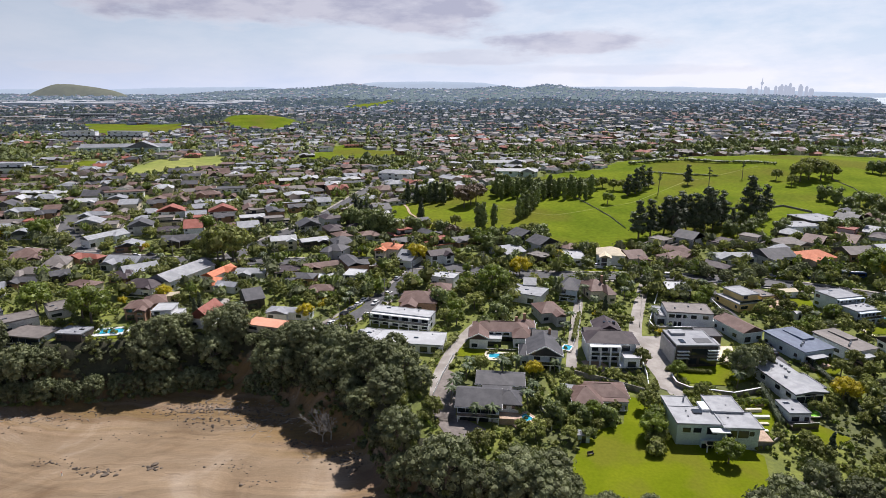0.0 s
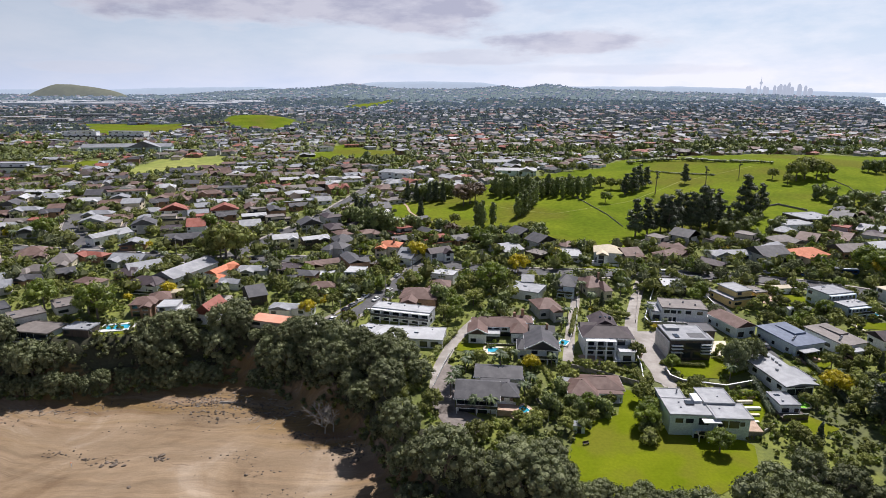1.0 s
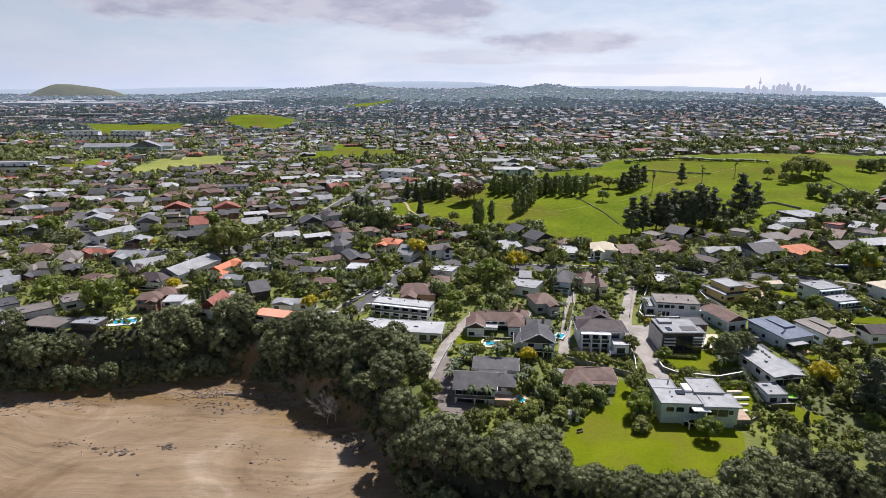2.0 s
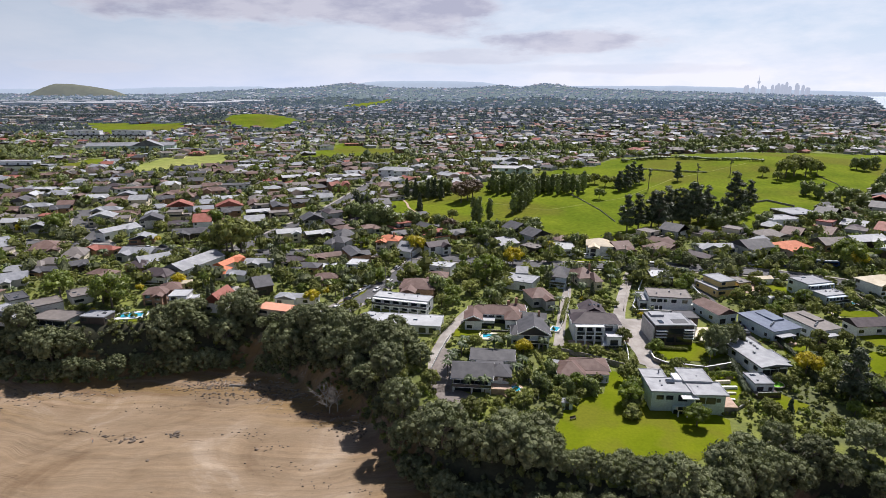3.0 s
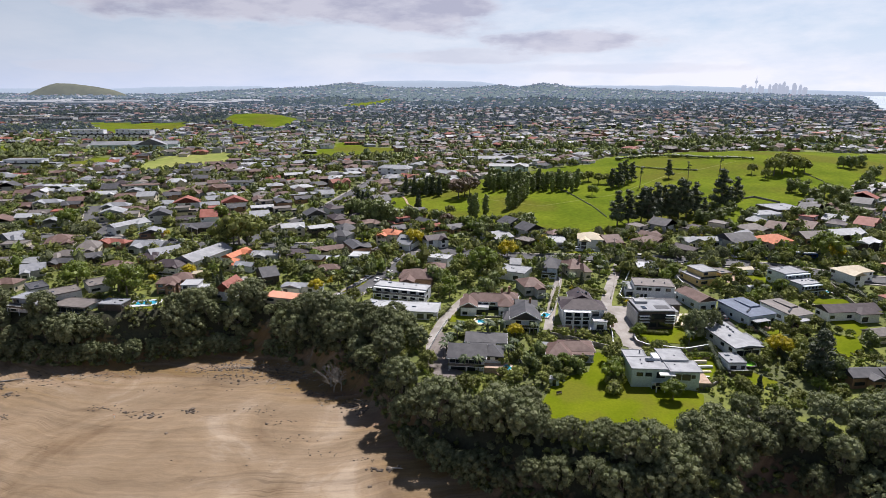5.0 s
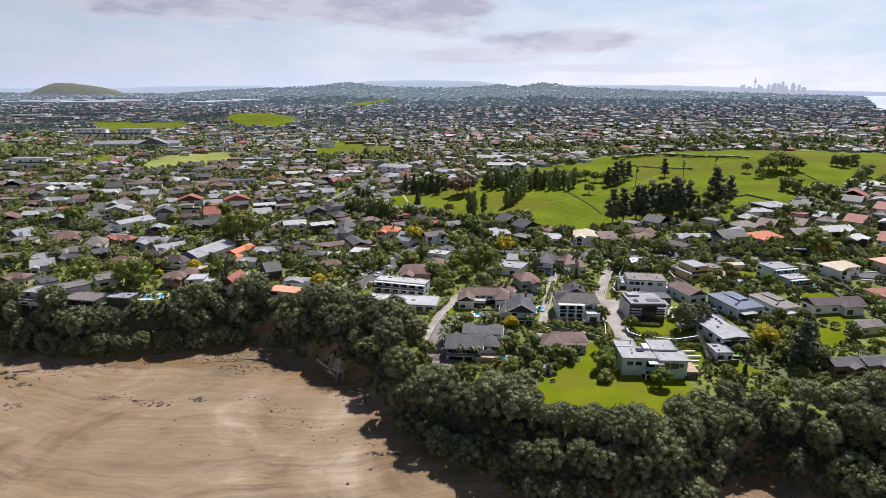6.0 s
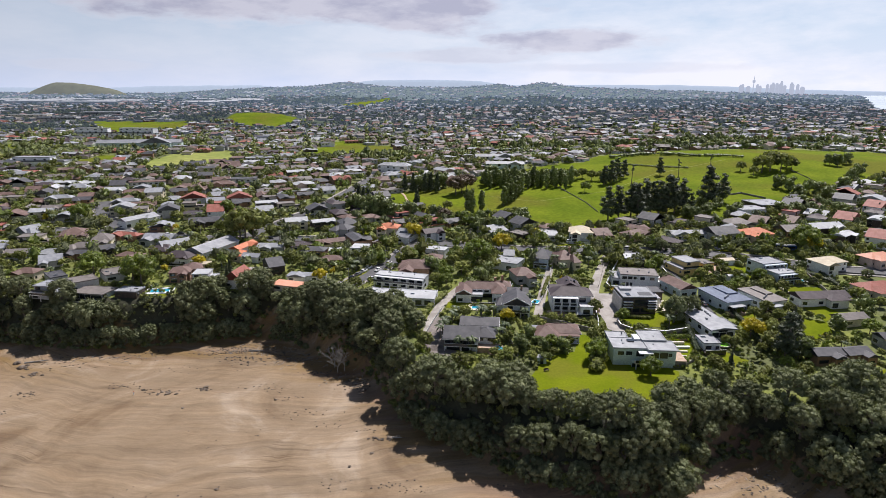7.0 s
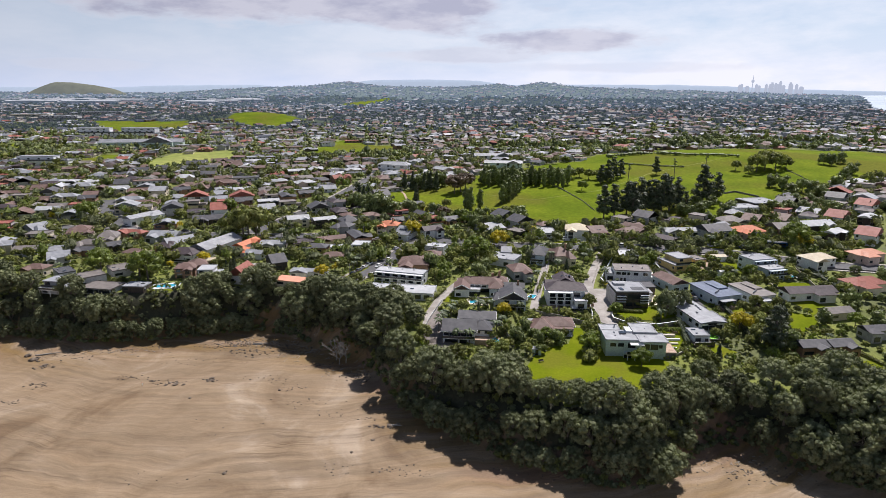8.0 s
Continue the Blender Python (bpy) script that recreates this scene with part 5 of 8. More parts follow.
def limbs(height, radius, lobes, lean=0.0, stems=1, low=0.45):
    """A tapered trunk and a limb into each large lobe."""
    bm = bmesh.new()
    for k in range(stems):
        a = k * math.tau / stems
        ox, oy = (0.5 * radius * 2 * math.cos(a), 0.5 * radius * 2 * math.sin(a)) if stems > 1 else (0, 0)
        top = Vector((lean + ox * 3, oy * 3, height * low))
        tube(bm, (ox, oy, -0.8), (ox * 2 + lean * 0.4, oy * 2, height * low * 0.5), radius, radius * 0.8, 7)
        tube(bm, (ox * 2 + lean * 0.4, oy * 2, height * low * 0.5), top, radius * 0.8, radius * 0.6, 7)
        for i, (x, y, z, *_) in enumerate(lobes):
            if i % stems == k:
                tube(bm, top, (x, y, z), radius * 0.42, radius * 0.12, 5)
    return bm


TREE_MESH = {}


def tree_shape(kind, seed):
    """Trunk and crown meshes of one tree, about one unit of true size; kinds differ in habit."""
    key = (kind, seed)
    if key in TREE_MESH:
        return TREE_MESH[key]
    rng = np.random.default_rng(seed * 17 + sum(map(ord, kind)))
    u = rng.uniform
    lobes = []
    if kind == "coastal":
        # an even dome of billowing clumps over a lower skirt, pulled out of round
        ex, ey, lop = u(0.85, 1.2), u(0.85, 1.2), u(-0.6, 0.6)
        for i in range(36):
            c = 1.0 - 1.28 * (i + 0.5) / 36
            a = i * 2.39996 + u(-0.3, 0.3)
            r, q = 4.5 * u(0.82, 1.1), math.sqrt(1 - c * c)
            k = u(1.0, 1.75)
            lobes.append((ex * r * q * math.cos(a), ey * r * q * math.sin(a), 5.6 + 3.5 * c * u(0.82, 1.12) + lop * q * math.cos(a), k, k, k * 0.85))
        for i in range(9):
            a = i * 0.7 + u(0, 0.4)
            k = u(1.2, 1.8)
            lobes.append((ex * 3.7 * math.cos(a), ey * 3.7 * math.sin(a), u(2.0, 3.6), k, k, k))
        data = leaf_cloud(lobes, 50, 0.215, rng, fat=0, snug=-0.06, loose=0.55)
        bm, mat = limbs(6.6, 0.42, lobes[::5], u(-0.8, 0.8), 2), L_POHU
    elif kind in ("round", "fresh", "gold", "russet"):
        for i in range(18):
            c = 1.0 - 1.5 * (i + 0.5) / 18
            a = i * 2.39996 + u(-0.4, 0.4)
            r, q = 2.2 * u(0.75, 1.15), math.sqrt(1 - c * c)
            k = u(0.7, 1.2)
            lobes.append((r * q * math.cos(a), r * q * math.sin(a), 3.3 + 1.7 * c * u(0.8, 1.15), k, k, k * 0.9))
        data = leaf_cloud(lobes, *((36, 0.22) if kind == "round" else (84, 0.14)), rng, fat=0, snug=-0.03)
        bm, mat = limbs(4.6, 0.2, lobes[:7]), {"round": L_BUSH, "fresh": L_BRIGHT, "gold": L_GOLD, "russet": L_RUSSET}[kind]
    elif kind in ("shrub", "goldshrub"):
        for i in range(6):
            a, r = u(0, 6.28), 0.9 * math.sqrt(u(0, 1))
            k = u(0.55, 0.9)
            lobes.append((r * math.cos(a), r * math.sin(a), 0.75 + u(-0.2, 0.5), k, k, k * 0.9))
        data = leaf_cloud(lobes, 40, 0.2, rng, fat=0)
        bm, mat = limbs(1.0, 0.07, lobes[:4]), L_BUSH if kind == "shrub" else L_GOLD
    elif kind == "pine":
        for tier in range(7):
            f = tier / 6
            for i in range(5 if tier < 5 else 3):
                a, r = i * 1.26 + tier * 0.6 + u(-0.4, 0.4), u(1.0, 4.0) * (1.05 - 0.7 * f ** 1.6)
                k = u(1.5, 2.5) * (1.1 - 0.45 * f)
                lobes.append((r * math.cos(a), r * math.sin(a), 3.4 + 13.0 * f + u(-0.9, 0.9), k, k, k * 0.75))
        data = leaf_cloud(lobes, 70, 0.24, rng, flat=0.4, fat=0, snug=-0.08)
        bm, mat = limbs(17.5, 0.42, lobes[::2], u(-0.5, 0.5), 1, 0.62), L_PINE
    elif kind == "snag":
        for i in range(6):
            a, r = u(0, 6.28), u(0.3, 1.6)
            lobes.append((r * math.cos(a), r * math.sin(a), u(9.5, 14.5), 0.9, 0.9, 0.45))
        data = leaf_cloud(lobes, 22, 0.3, rng, flat=0.3, core=False)
        bm, mat = limbs(14.5, 0.3, lobes, u(-0.8, 0.8), 1, 0.95), L_PINE
    elif kind == "dark":
        for i in range(16):
            a, r = u(0, 6.28), 2.4 * math.sqrt(u(0, 1))
            k = u(1.0, 1.7)
            lobes.append((r * math.cos(a), r * math.sin(a), u(1.8, 6.2) - 0.15 * r * r, k, k, k))
        data = leaf_cloud(lobes, 44, 0.3, rng, fat=0)
        bm, mat = limbs(5.6, 0.25, lobes[:5]), L_POPLAR
    elif kind == "poplar":
        for i in range(13):
            z = 1.6 + i * 1.0
            k = 1.6 * math.sin(math.pi * min(0.98, (i + 2.0) / 15.5)) ** 0.7 + 0.15
            lobes.append((u(-0.6, 0.6), u(-0.6, 0.6), z * 0.72, k, k, 1.05))
        data = leaf_cloud(lobes, 56, 0.28, rng, fat=0)
        bm, mat = limbs(10, 0.22, lobes[::3], 0, 1, 0.9), L_POPLAR
    elif kind == "cypress":
        for i in range(9):
            z = 1.2 + i * 0.75
            k = 1.5 * (1 - i / 10.5)
            lobes.append((u(-0.2, 0.2), u(-0.2, 0.2), z, k, k, 0.95))
        data = leaf_cloud(lobes, 56, 0.24, rng, fat=0)
        bm, mat = limbs(7, 0.2, lobes[::4], 0, 1, 0.9), L_PINE
    elif kind == "palm":
        V, F = [], []
        for i in range(22):
            a = i * 2.4 + u(0, 0.3)
            up = u(0.1, 1.1)
            length = u(2.0, 2.7)
            prev = None
            for s in range(6):
                f = s / 5
                r = length * f * math.cos(up * (1 - f * 0.5))
                z = 5.2 + length * (f * math.sin(up) - 0.75 * f * f)
                w = 0.34 * math.sin(math.pi * (0.12 + 0.82 * f)) + 0.03
                c = (r * math.cos(a), r * math.sin(a), z)
                k = len(V)
                V += [(c[0] - w * math.sin(a), c[1] + w * math.cos(a), z - w * 0.5), c, (c[0] + w * math.sin(a), c[1] - w * math.cos(a), z - w * 0.5)]
                if prev is not None:
                    F += [(prev, prev + 1, k + 1, k), (prev + 1, prev + 2, k + 2, k + 1)]
                prev = k
        data = (V, F)
        bm, mat = bmesh.new(), L_PALM
        tube(bm, (0, 0, -0.6), (0.1, 0, 2.5), 0.2, 0.16, 7)
        tube(bm, (0.1, 0, 2.5), (0, 0, 5.25), 0.16, 0.13, 7)
    crown = bpy.data.meshes.new("crown")
    crown.from_pydata(data[0], [], data[1])
    crown.materials.append(mat)
    trunk = bpy.data.meshes.new("trunk")
    bm.to_mesh(trunk)
    bm.free()
    trunk.materials.append(TRUNK)
    TREE_MESH[key] = (trunk, crown)
    return TREE_MESH[key]


TREE_LABEL = {
    "coastal": ("broad dark green coastal tree with a clumped domed crown", "tree", "coastal_tree"),
    "round": ("rounded green garden tree among the houses", "tree", "garden_tree"), "fresh": ("bright fresh-green leafy tree in full leaf", "tree", "garden_tree"),
    "gold": ("golden yellow flowering tree in a garden", "tree", "golden_tree"), "russet": ("large russet-brown leafed tree beside the meadow", "tree", "russet_tree"),
    "shrub": ("small clipped green garden shrub", "shrub", "shrub"), "goldshrub": ("loose yellow-green flowering garden shrub", "shrub", "shrub"),
    "pine": ("tall dark pine with layered ragged boughs", "tree", "pine_tree"), "snag": ("tall half-bare pine with a few ragged tufts", "tree", "pine_tree"), "dark": ("dense dark green shelter tree beside the meadow", "tree", "shelter_tree"),
    "poplar": ("slim upright dark green poplar", "tree", "poplar_tree"),
    "cypress": ("dense dark conical conifer", "tree", "conifer"), "palm": ("slender palm with arching green fronds", "palm", "palm_tree")}
TREES = []


def tree(kind, x, y, s=1.0, seed=None, sz=None, z=None):
    """One tree: trunk and crown under an empty at its foot."""
    rnd = random.Random(int(x * 31 + y * 57))
    seed = rnd.randrange(5) if seed is None else seed
    trunk, crown = tree_shape(kind, seed)
    label, cat, name = TREE_LABEL[kind]
    k = s if sz is None else sz
    m = pose(x, y, (G(x, y) if z is None else z) - 0.05, 0, 0, rnd.uniform(0, 360)) @ Matrix.Diagonal((s, s, k, 1))
    t = thing(name, m, label, cat, name.replace("_", " ") + "s of the suburb")
    part("trunk", trunk, None, t)
    part("crown", crown, None, t)
    TREES.append((x, y, {"coastal": 5.0, "round": 2.6, "fresh": 2.6, "gold": 2.6, "russet": 2.6, "snag": 1.0, "dark": 2.6, "shrub": 1.0, "goldshrub": 1.0, "pine": 3, "poplar": 1.3, "cypress": 1.4, "palm": 1.2}[kind] * s))
    return t


LAWNS = []


def free(x, y, r, houses=True):
    """No house, road or lawn within r."""
    for hx, hy, hr in HOUSES:
        if (x - hx) ** 2 + (y - hy) ** 2 < (hr + r) ** 2:
            return False
    for poly in LAWNS:
        if inside(poly, x, y):
            return False
    for pts, w in list(ROADS.values()) + [(p, w_) for p, w_, _ in DRIVES]:
        for (a, b), (c, d) in zip(pts, pts[1:]):
            k = min(1, max(0, ((x - a) * (c - a) + (y - b) * (d - b)) / ((c - a) ** 2 + (d - b) ** 2)))
            if math.hypot(x - a - k * (c - a), y - b - k * (d - b)) < w / 2 + r:
                return False
    return True


# lawns and terraces
def lawn(poly, label="bright green mown lawn with faint mowing streaks"):
    LAWNS.append(poly)
    return patch("lawn", poly, LAWN, label, "lawn")
lawn([(26.9, 119.0), (34.1, 114.3), (44.6, 108.1), (55.7, 108.0), (77.3, 121.9), (81.5, 132.9), (77.0, 137.5), (68.2, 140.6), (61.7, 147.0), (64.2, 157.9), (54.9, 161.2), (49.9, 147.0), (38.2, 142.3), (33.9, 133.0)])
lawn([(74.5, 175.3), (75.4, 169.0), (89.3, 167.4), (98.1, 172.0), (100.5, 180.0), (87.9, 181.5)])
lawn([(82.1, 143.8), (87.4, 142.3), (93.6, 150.2), (95.1, 161.1), (87.9, 159.5), (86.6, 150.2)])
lawn([(94.2, 142.2), (100.9, 136.0), (108.6, 140.7), (103.5, 147.0)])
lawn([(118.0, 169.0), (130.2, 178.3), (128.8, 183.0), (120.3, 176.8)])
lawn([(125.9, 216.1), (148.9, 219.3), (152.5, 235.0), (145.3, 238.2), (140.1, 225.6)])
lawn([(153.5, 205.0), (170.6, 201.9), (176.0, 208.2), (159.8, 209.8)])
lawn([(4.9, 186.5), (14.2, 184.8), (15.6, 191.1), (6.0, 192.6)])
lawn([(-126.0, 196.8), (-115.5, 198.4), (-116.5, 201.2), (-127.0, 200.0)])
lawn([(-41.9, 216.4), (-33.7, 225.8), (-30.5, 241.3), (-33.4, 239.9), (-40.5, 225.8)])
lawn([(-49.2, 205.3), (-43.2, 203.7), (-43.2, 210.1), (-47.7, 211.7)])
lawn([(-33.2, 293.2), (-26.7, 288.4), (-17.9, 293.2), (-24.7, 302.5)])
lawn([(-48.5, 293.2), (-39.3, 293.2), (-40.3, 315.2), (-46.0, 308.9)])
lawn([(137.0, 127.2), (136.0, 114.9), (148.4, 114.8), (161.2, 131.7), (150.8, 135.0), (140.9, 130.4)])
lawn([(136.2, 168.0), (141.1, 157.1), (151.3, 163.2), (154.7, 172.7), (147.3, 175.9)])
lawn([(152.8, 190.1), (154.7, 172.7), (165.1, 182.0), (161.2, 196.4)])
lawn([(149.5, 260.4), (156.2, 257.1), (159.9, 263.5), (154.0, 266.6)])
lawn([(65.9, 269.6), (85.0, 266.5), (87.1, 274.3), (68.6, 275.8)])

# single trees that stand out
tree("pine", 108.9, 324.7, 1.25)
tree("pine", 116.5, 327.9, 1.2)
tree("pine", 126.3, 334.2, 1.25)
tree("pine", 128.3, 327.9, 1.3)
tree("pine", 134.5, 334.2, 1.35)
tree("pine", 141.3, 340.5, 1.2)
tree("pine", 144.7, 335.8, 1.3)
tree("pine", 151.1, 339.0, 1.5)
tree("pine", 156.9, 340.6, 1.3)
tree("pine", 165.4, 348.4, 1.2)
tree("pine", 187.9, 361.1, 1.55)
tree("pine", 201.2, 369.0, 1.15)
tree("pine", 166.7, 337.5, 0.8)
tree("pine", 143.5, 444.0, 1.1)
tree("pine", 136.0, 437.8, 0.9)
tree("pine", 150.8, 453.5, 1.1)
tree("pine", 193.2, 471.1, 0.9)
tree("pine", 160.0, 464.5, 0.9)
tree("poplar", 21.1, 352.6, 1.5)
tree("poplar", 23.8, 349.5, 1.6)
tree("poplar", 31.1, 355.7, 1.35)
tree("poplar", 47.3, 371.6, 1.35)
tree("poplar", 50.6, 377.8, 1.45)
tree("poplar", 53.3, 381.0, 1.6)
tree("poplar", 56.8, 390.4, 1.6)
tree("poplar", 60.6, 401.4, 1.6)
tree("poplar", 64.6, 412.4, 1.6)
tree("poplar", 38.5, 449.9, 1.0)
tree("poplar", 39.6, 440.5, 1.39)
tree("poplar", 42.5, 432.7, 1.13)
tree("poplar", 48.1, 443.7, 1.52)
tree("poplar", 50.8, 435.8, 1.26)
tree("poplar", 53.8, 448.4, 1.0)
tree("poplar", 54.7, 439.0, 1.39)
tree("poplar", 57.6, 431.1, 1.13)
tree("poplar", 63.5, 442.2, 1.52)
tree("poplar", 65.7, 434.3, 1.26)
tree("poplar", 69.0, 446.9, 1.0)
tree("poplar", 69.8, 437.5, 1.39)
tree("poplar", 72.6, 429.6, 1.13)
tree("poplar", 78.8, 440.7, 1.52)
tree("poplar", 80.5, 432.8, 1.26)
tree("poplar", 84.1, 445.4, 1.0)
tree("poplar", 84.8, 436.0, 1.39)
tree("poplar", 87.5, 428.1, 1.13)
tree("poplar", 93.9, 439.2, 1.52)
tree("poplar", 95.2, 431.3, 1.26)
tree("poplar", 99.2, 443.9, 1.0)
tree("poplar", 99.7, 434.5, 1.39)
tree("poplar", 102.3, 426.6, 1.13)
tree("poplar", 108.9, 437.7, 1.52)
tree("cypress", -50.5, 362.2, 1.9)
tree("cypress", -54.3, 368.6, 1.9)
tree("cypress", -46.3, 357.5, 1.9)
tree("cypress", -14.0, 370.0, 1.9)
tree("cypress", -9.5, 418.6, 1.9)
tree("cypress", -5.0, 423.3, 1.9)
tree("cypress", 0.1, 418.6, 1.9)
tree("cypress", -25.2, 421.8, 1.9)
tree("cypress", -18.9, 421.8, 1.9)
tree("russet", 14.4, 407.6, 2.6)
tree("russet", 23.4, 423.2, 2.5)
tree("russet", 19.3, 415.4, 2.7)
tree("fresh", 21.6, 246.0, 2.3)
tree("fresh", -132.8, 211.9, 2.6)
tree("fresh", -138.0, 215.1, 2.0)
tree("fresh", -137.3, 338.9, 1.9)
tree("fresh", -159.4, 221.4, 2.2)
tree("fresh", -223.2, 321.9, 2.2)
tree("gold", -13.0, 285.3, 1.8)
tree("gold", 117.5, 158.5, 1.45)
tree("gold", 121.5, 161.7, 1.0)
tree("gold", 35.7, 266.4, 1.7)
tree("fresh", 194.4, 257.3, 2.6)
tree("gold", 196.1, 255.7, 1.8)
tree("fresh", 114.2, 411.0, 1.5)
tree("gold", -52.6, 216.4, 1.2)
tree("fresh", 48.4, 249.2, 1.1)
tree("gold", 57.4, 286.8, 1.1)
tree("round", -107.5, 282.4, 3.4)
tree("round", -104.6, 287.1, 3.2)
tree("round", -111.5, 285.5, 2.8)
tree("coastal", 94.2, 172.0, 0.85, sz=1.15)
tree("coastal", 100.5, 175.1, 0.75, sz=1.05)
tree("fresh", 70.9, 129.8, 1.2)
tree("fresh", 55.5, 140.7, 1.3)
tree("round", 58.8, 153.3, 1.15)
tree("fresh", 58.6, 146.9, 1.0)
tree("shrub", 55.8, 137.6, 2.6)
tree("shrub", 54.2, 134.5, 2.2)
tree("shrub", 72.3, 154.8, 2.1)
tree("shrub", 74.7, 154.8, 2.1)
tree("shrub", 77.0, 154.8, 2.1)
tree("shrub", 79.4, 154.8, 2.1)
tree("round", 281.6, 471.5, 2.9)
tree("round", 292.1, 477.9, 2.9)
tree("round", 300.6, 476.4, 2.9)
tree("round", 311.9, 479.6, 2.0)
tree("round", 298.2, 489.1, 2.9)
tree("round", 314.5, 492.3, 2.0)
tree("round", 268.0, 458.8, 1.6)
tree("round", 267.0, 479.4, 1.6)
tree("round", 124.9, 467.6, 1.6)
tree("round", 116.5, 461.3, 1.6)
tree("round", 130.4, 456.5, 1.6)
tree("round", 137.7, 455.0, 1.6)
tree("dark", 0.3, 333.9, 1.4)
tree("russet", 5.4, 326.0, 1.6)
tree("round", -3.2, 343.3, 1.3)
tree("round", 7.5, 357.4, 1.3)
tree("fresh", 18.6, 322.8, 1.5)
tree("fresh", 23.2, 316.5, 1.5)
tree("dark", 30.2, 321.3, 1.4)
tree("round", 37.4, 327.6, 1.3)
tree("round", 41.7, 321.3, 1.3)
tree("round", 45.9, 315.0, 1.3)
tree("dark", 51.0, 316.7, 1.4)
tree("dark", 55.4, 324.5, 1.4)
tree("round", 46.5, 333.8, 1.3)
tree("round", 52.1, 337.0, 1.3)
tree("round", 30.9, 310.3, 1.3)
tree("dark", 24.2, 305.5, 1.4)
tree("dark", 36.7, 304.0, 1.4)
tree("coastal", 101.0, 239.7, 0.62)
tree("coastal", 126.8, 255.5, 0.62)
tree("coastal", 121.1, 261.8, 0.62)
tree("coastal", 137.1, 257.1, 0.62)
tree("coastal", 144.7, 261.8, 0.62)
tree("coastal", 159.2, 260.3, 0.62)
tree("coastal", 165.8, 265.0, 0.62)
tree("coastal", 120.2, 266.5, 0.62)
tree("coastal", 88.3, 263.3, 0.62)
tree("coastal", 98.1, 263.3, 0.62)
tree("coastal", 105.7, 213.0, 0.62)
tree("coastal", 116.5, 268.2, 0.62)
tree("palm", 2.6, 156.7, 1.0)
tree("palm", 3.5, 161.2, 1.0)
tree("palm", 4.5, 164.5, 1.0)
tree("palm", 7.6, 170.7, 1.0)
tree("palm", 8.7, 175.4, 1.0)
tree("palm", 18.7, 170.7, 1.32)
tree("palm", 13.8, 147.1, 1.0)
tree("palm", 9.5, 147.1, 1.0)
tree("palm", -21.6, 227.2, 1.0)
tree("palm", -76.4, 213.3, 1.0)
tree("palm", -79.5, 219.6, 1.0)
tree("palm", 60.9, 227.1, 1.0)
tree("palm", 77.9, 255.4, 1.0)
tree("palm", 80.4, 244.4, 1.0)
tree("palm", 59.8, 239.8, 1.0)
tree("palm", 91.1, 211.3, 1.0)
tree("palm", 80.5, 214.6, 1.0)
tree("palm", 24.3, 154.9, 1.0)
tree("palm", 26.7, 159.6, 1.0)
tree("palm", 48.2, 211.4, 1.0)
tree("palm", 44.2, 202.1, 1.0)
tree("palm", 39.7, 187.8, 1.0)
tree("palm", -88.7, 283.9, 1.0)
tree("palm", 75.7, 236.6, 1.0)
tree("round", 35.9, 143.9, 0.7)
tree("dark", 39.1, 147.1, 0.8)
tree("round", 41.9, 143.9, 0.6)
tree("dark", 46.0, 147.0, 0.8)
tree("dark", 32.1, 147.1, 0.8)
tree("dark", 30.8, 150.2, 0.8)
tree("round", 33.4, 139.2, 0.8)
tree("round", 28.2, 143.9, 0.6)
tree("round", 25.4, 142.3, 0.8)
tree("round", 21.3, 143.9, 0.6)
tree("dark", 38.4, 139.2, 0.6)
tree("round", 49.3, 153.4, 0.6)
tree("dark", 35.7, 158.0, 0.8)
tree("dark", 37.3, 151.8, 0.6)
tree("fresh", 42.3, 150.2, 0.9)
tree("fresh", 17.8, 208.3, 1.12)
tree("dark", 21.5, 211.4, 1.36)
tree("dark", 15.4, 205.2, 1.0)
tree("round", 0.6, 214.6, 1.0)
tree("fresh", 5.4, 220.9, 1.24)
tree("dark", -0.6, 227.2, 1.36)
tree("fresh", 3.1, 233.5, 1.0)
tree("round", 12.9, 227.2, 1.24)
tree("fresh", 17.4, 241.3, 1.12)
tree("dark", 25.2, 227.1, 1.0)
tree("fresh", 8.5, 249.1, 1.0)
tree("fresh", 5.3, 211.5, 1.12)
tree("round", -4.6, 241.3, 1.0)
tree("snag", 135.6, 437.8, 1.1)
tree("snag", 158.3, 437.8, 1.15)
tree("snag", 204.4, 458.5, 1.1)
tree("snag", 243.6, 487.2, 1.0)
tree("snag", 160.6, 470.9, 0.9)
tree("dark", 40.0, 446.8, 1.6)
tree("dark", 47.1, 451.5, 1.7)
tree("dark", 54.0, 453.1, 1.6)
tree("dark", 70.2, 440.6, 1.9)
tree("dark", 77.3, 443.8, 1.9)
tree("dark", 84.5, 447.0, 1.8)
tree("dark", 91.7, 450.2, 1.8)
tree("dark", 98.7, 451.8, 1.7)
tree("dark", 105.8, 453.4, 1.6)
tree("dark", -8.6, 432.7, 1.9)
tree("dark", -2.1, 432.7, 2.0)
tree("dark", 4.4, 439.0, 1.8)
tree("dark", -14.8, 426.5, 1.7)
tree("dark", -45.7, 346.6, 1.9)
tree("dark", -40.1, 343.4, 2.1)
tree("dark", -34.5, 340.3, 2.0)
tree("dark", -49.8, 351.3, 1.8)
tree("dark", -27.1, 333.9, 1.6)
tree("dark", -56.1, 357.5, 1.7)
tree("dark", -17.1, 340.2, 1.6)
tree("dark", 59.6, 462.6, 1.7)
tree("dark", 66.5, 462.6, 1.7)
tree("dark", 47.1, 476.6, 1.7)
tree("dark", 114.6, 462.8, 1.5)
tree("dark", 197.8, 663.0, 1.3)
tree("dark", 211.2, 673.9, 1.5)
tree("dark", 224.5, 683.3, 1.7)
tree("dark", 238.5, 694.2, 1.3)
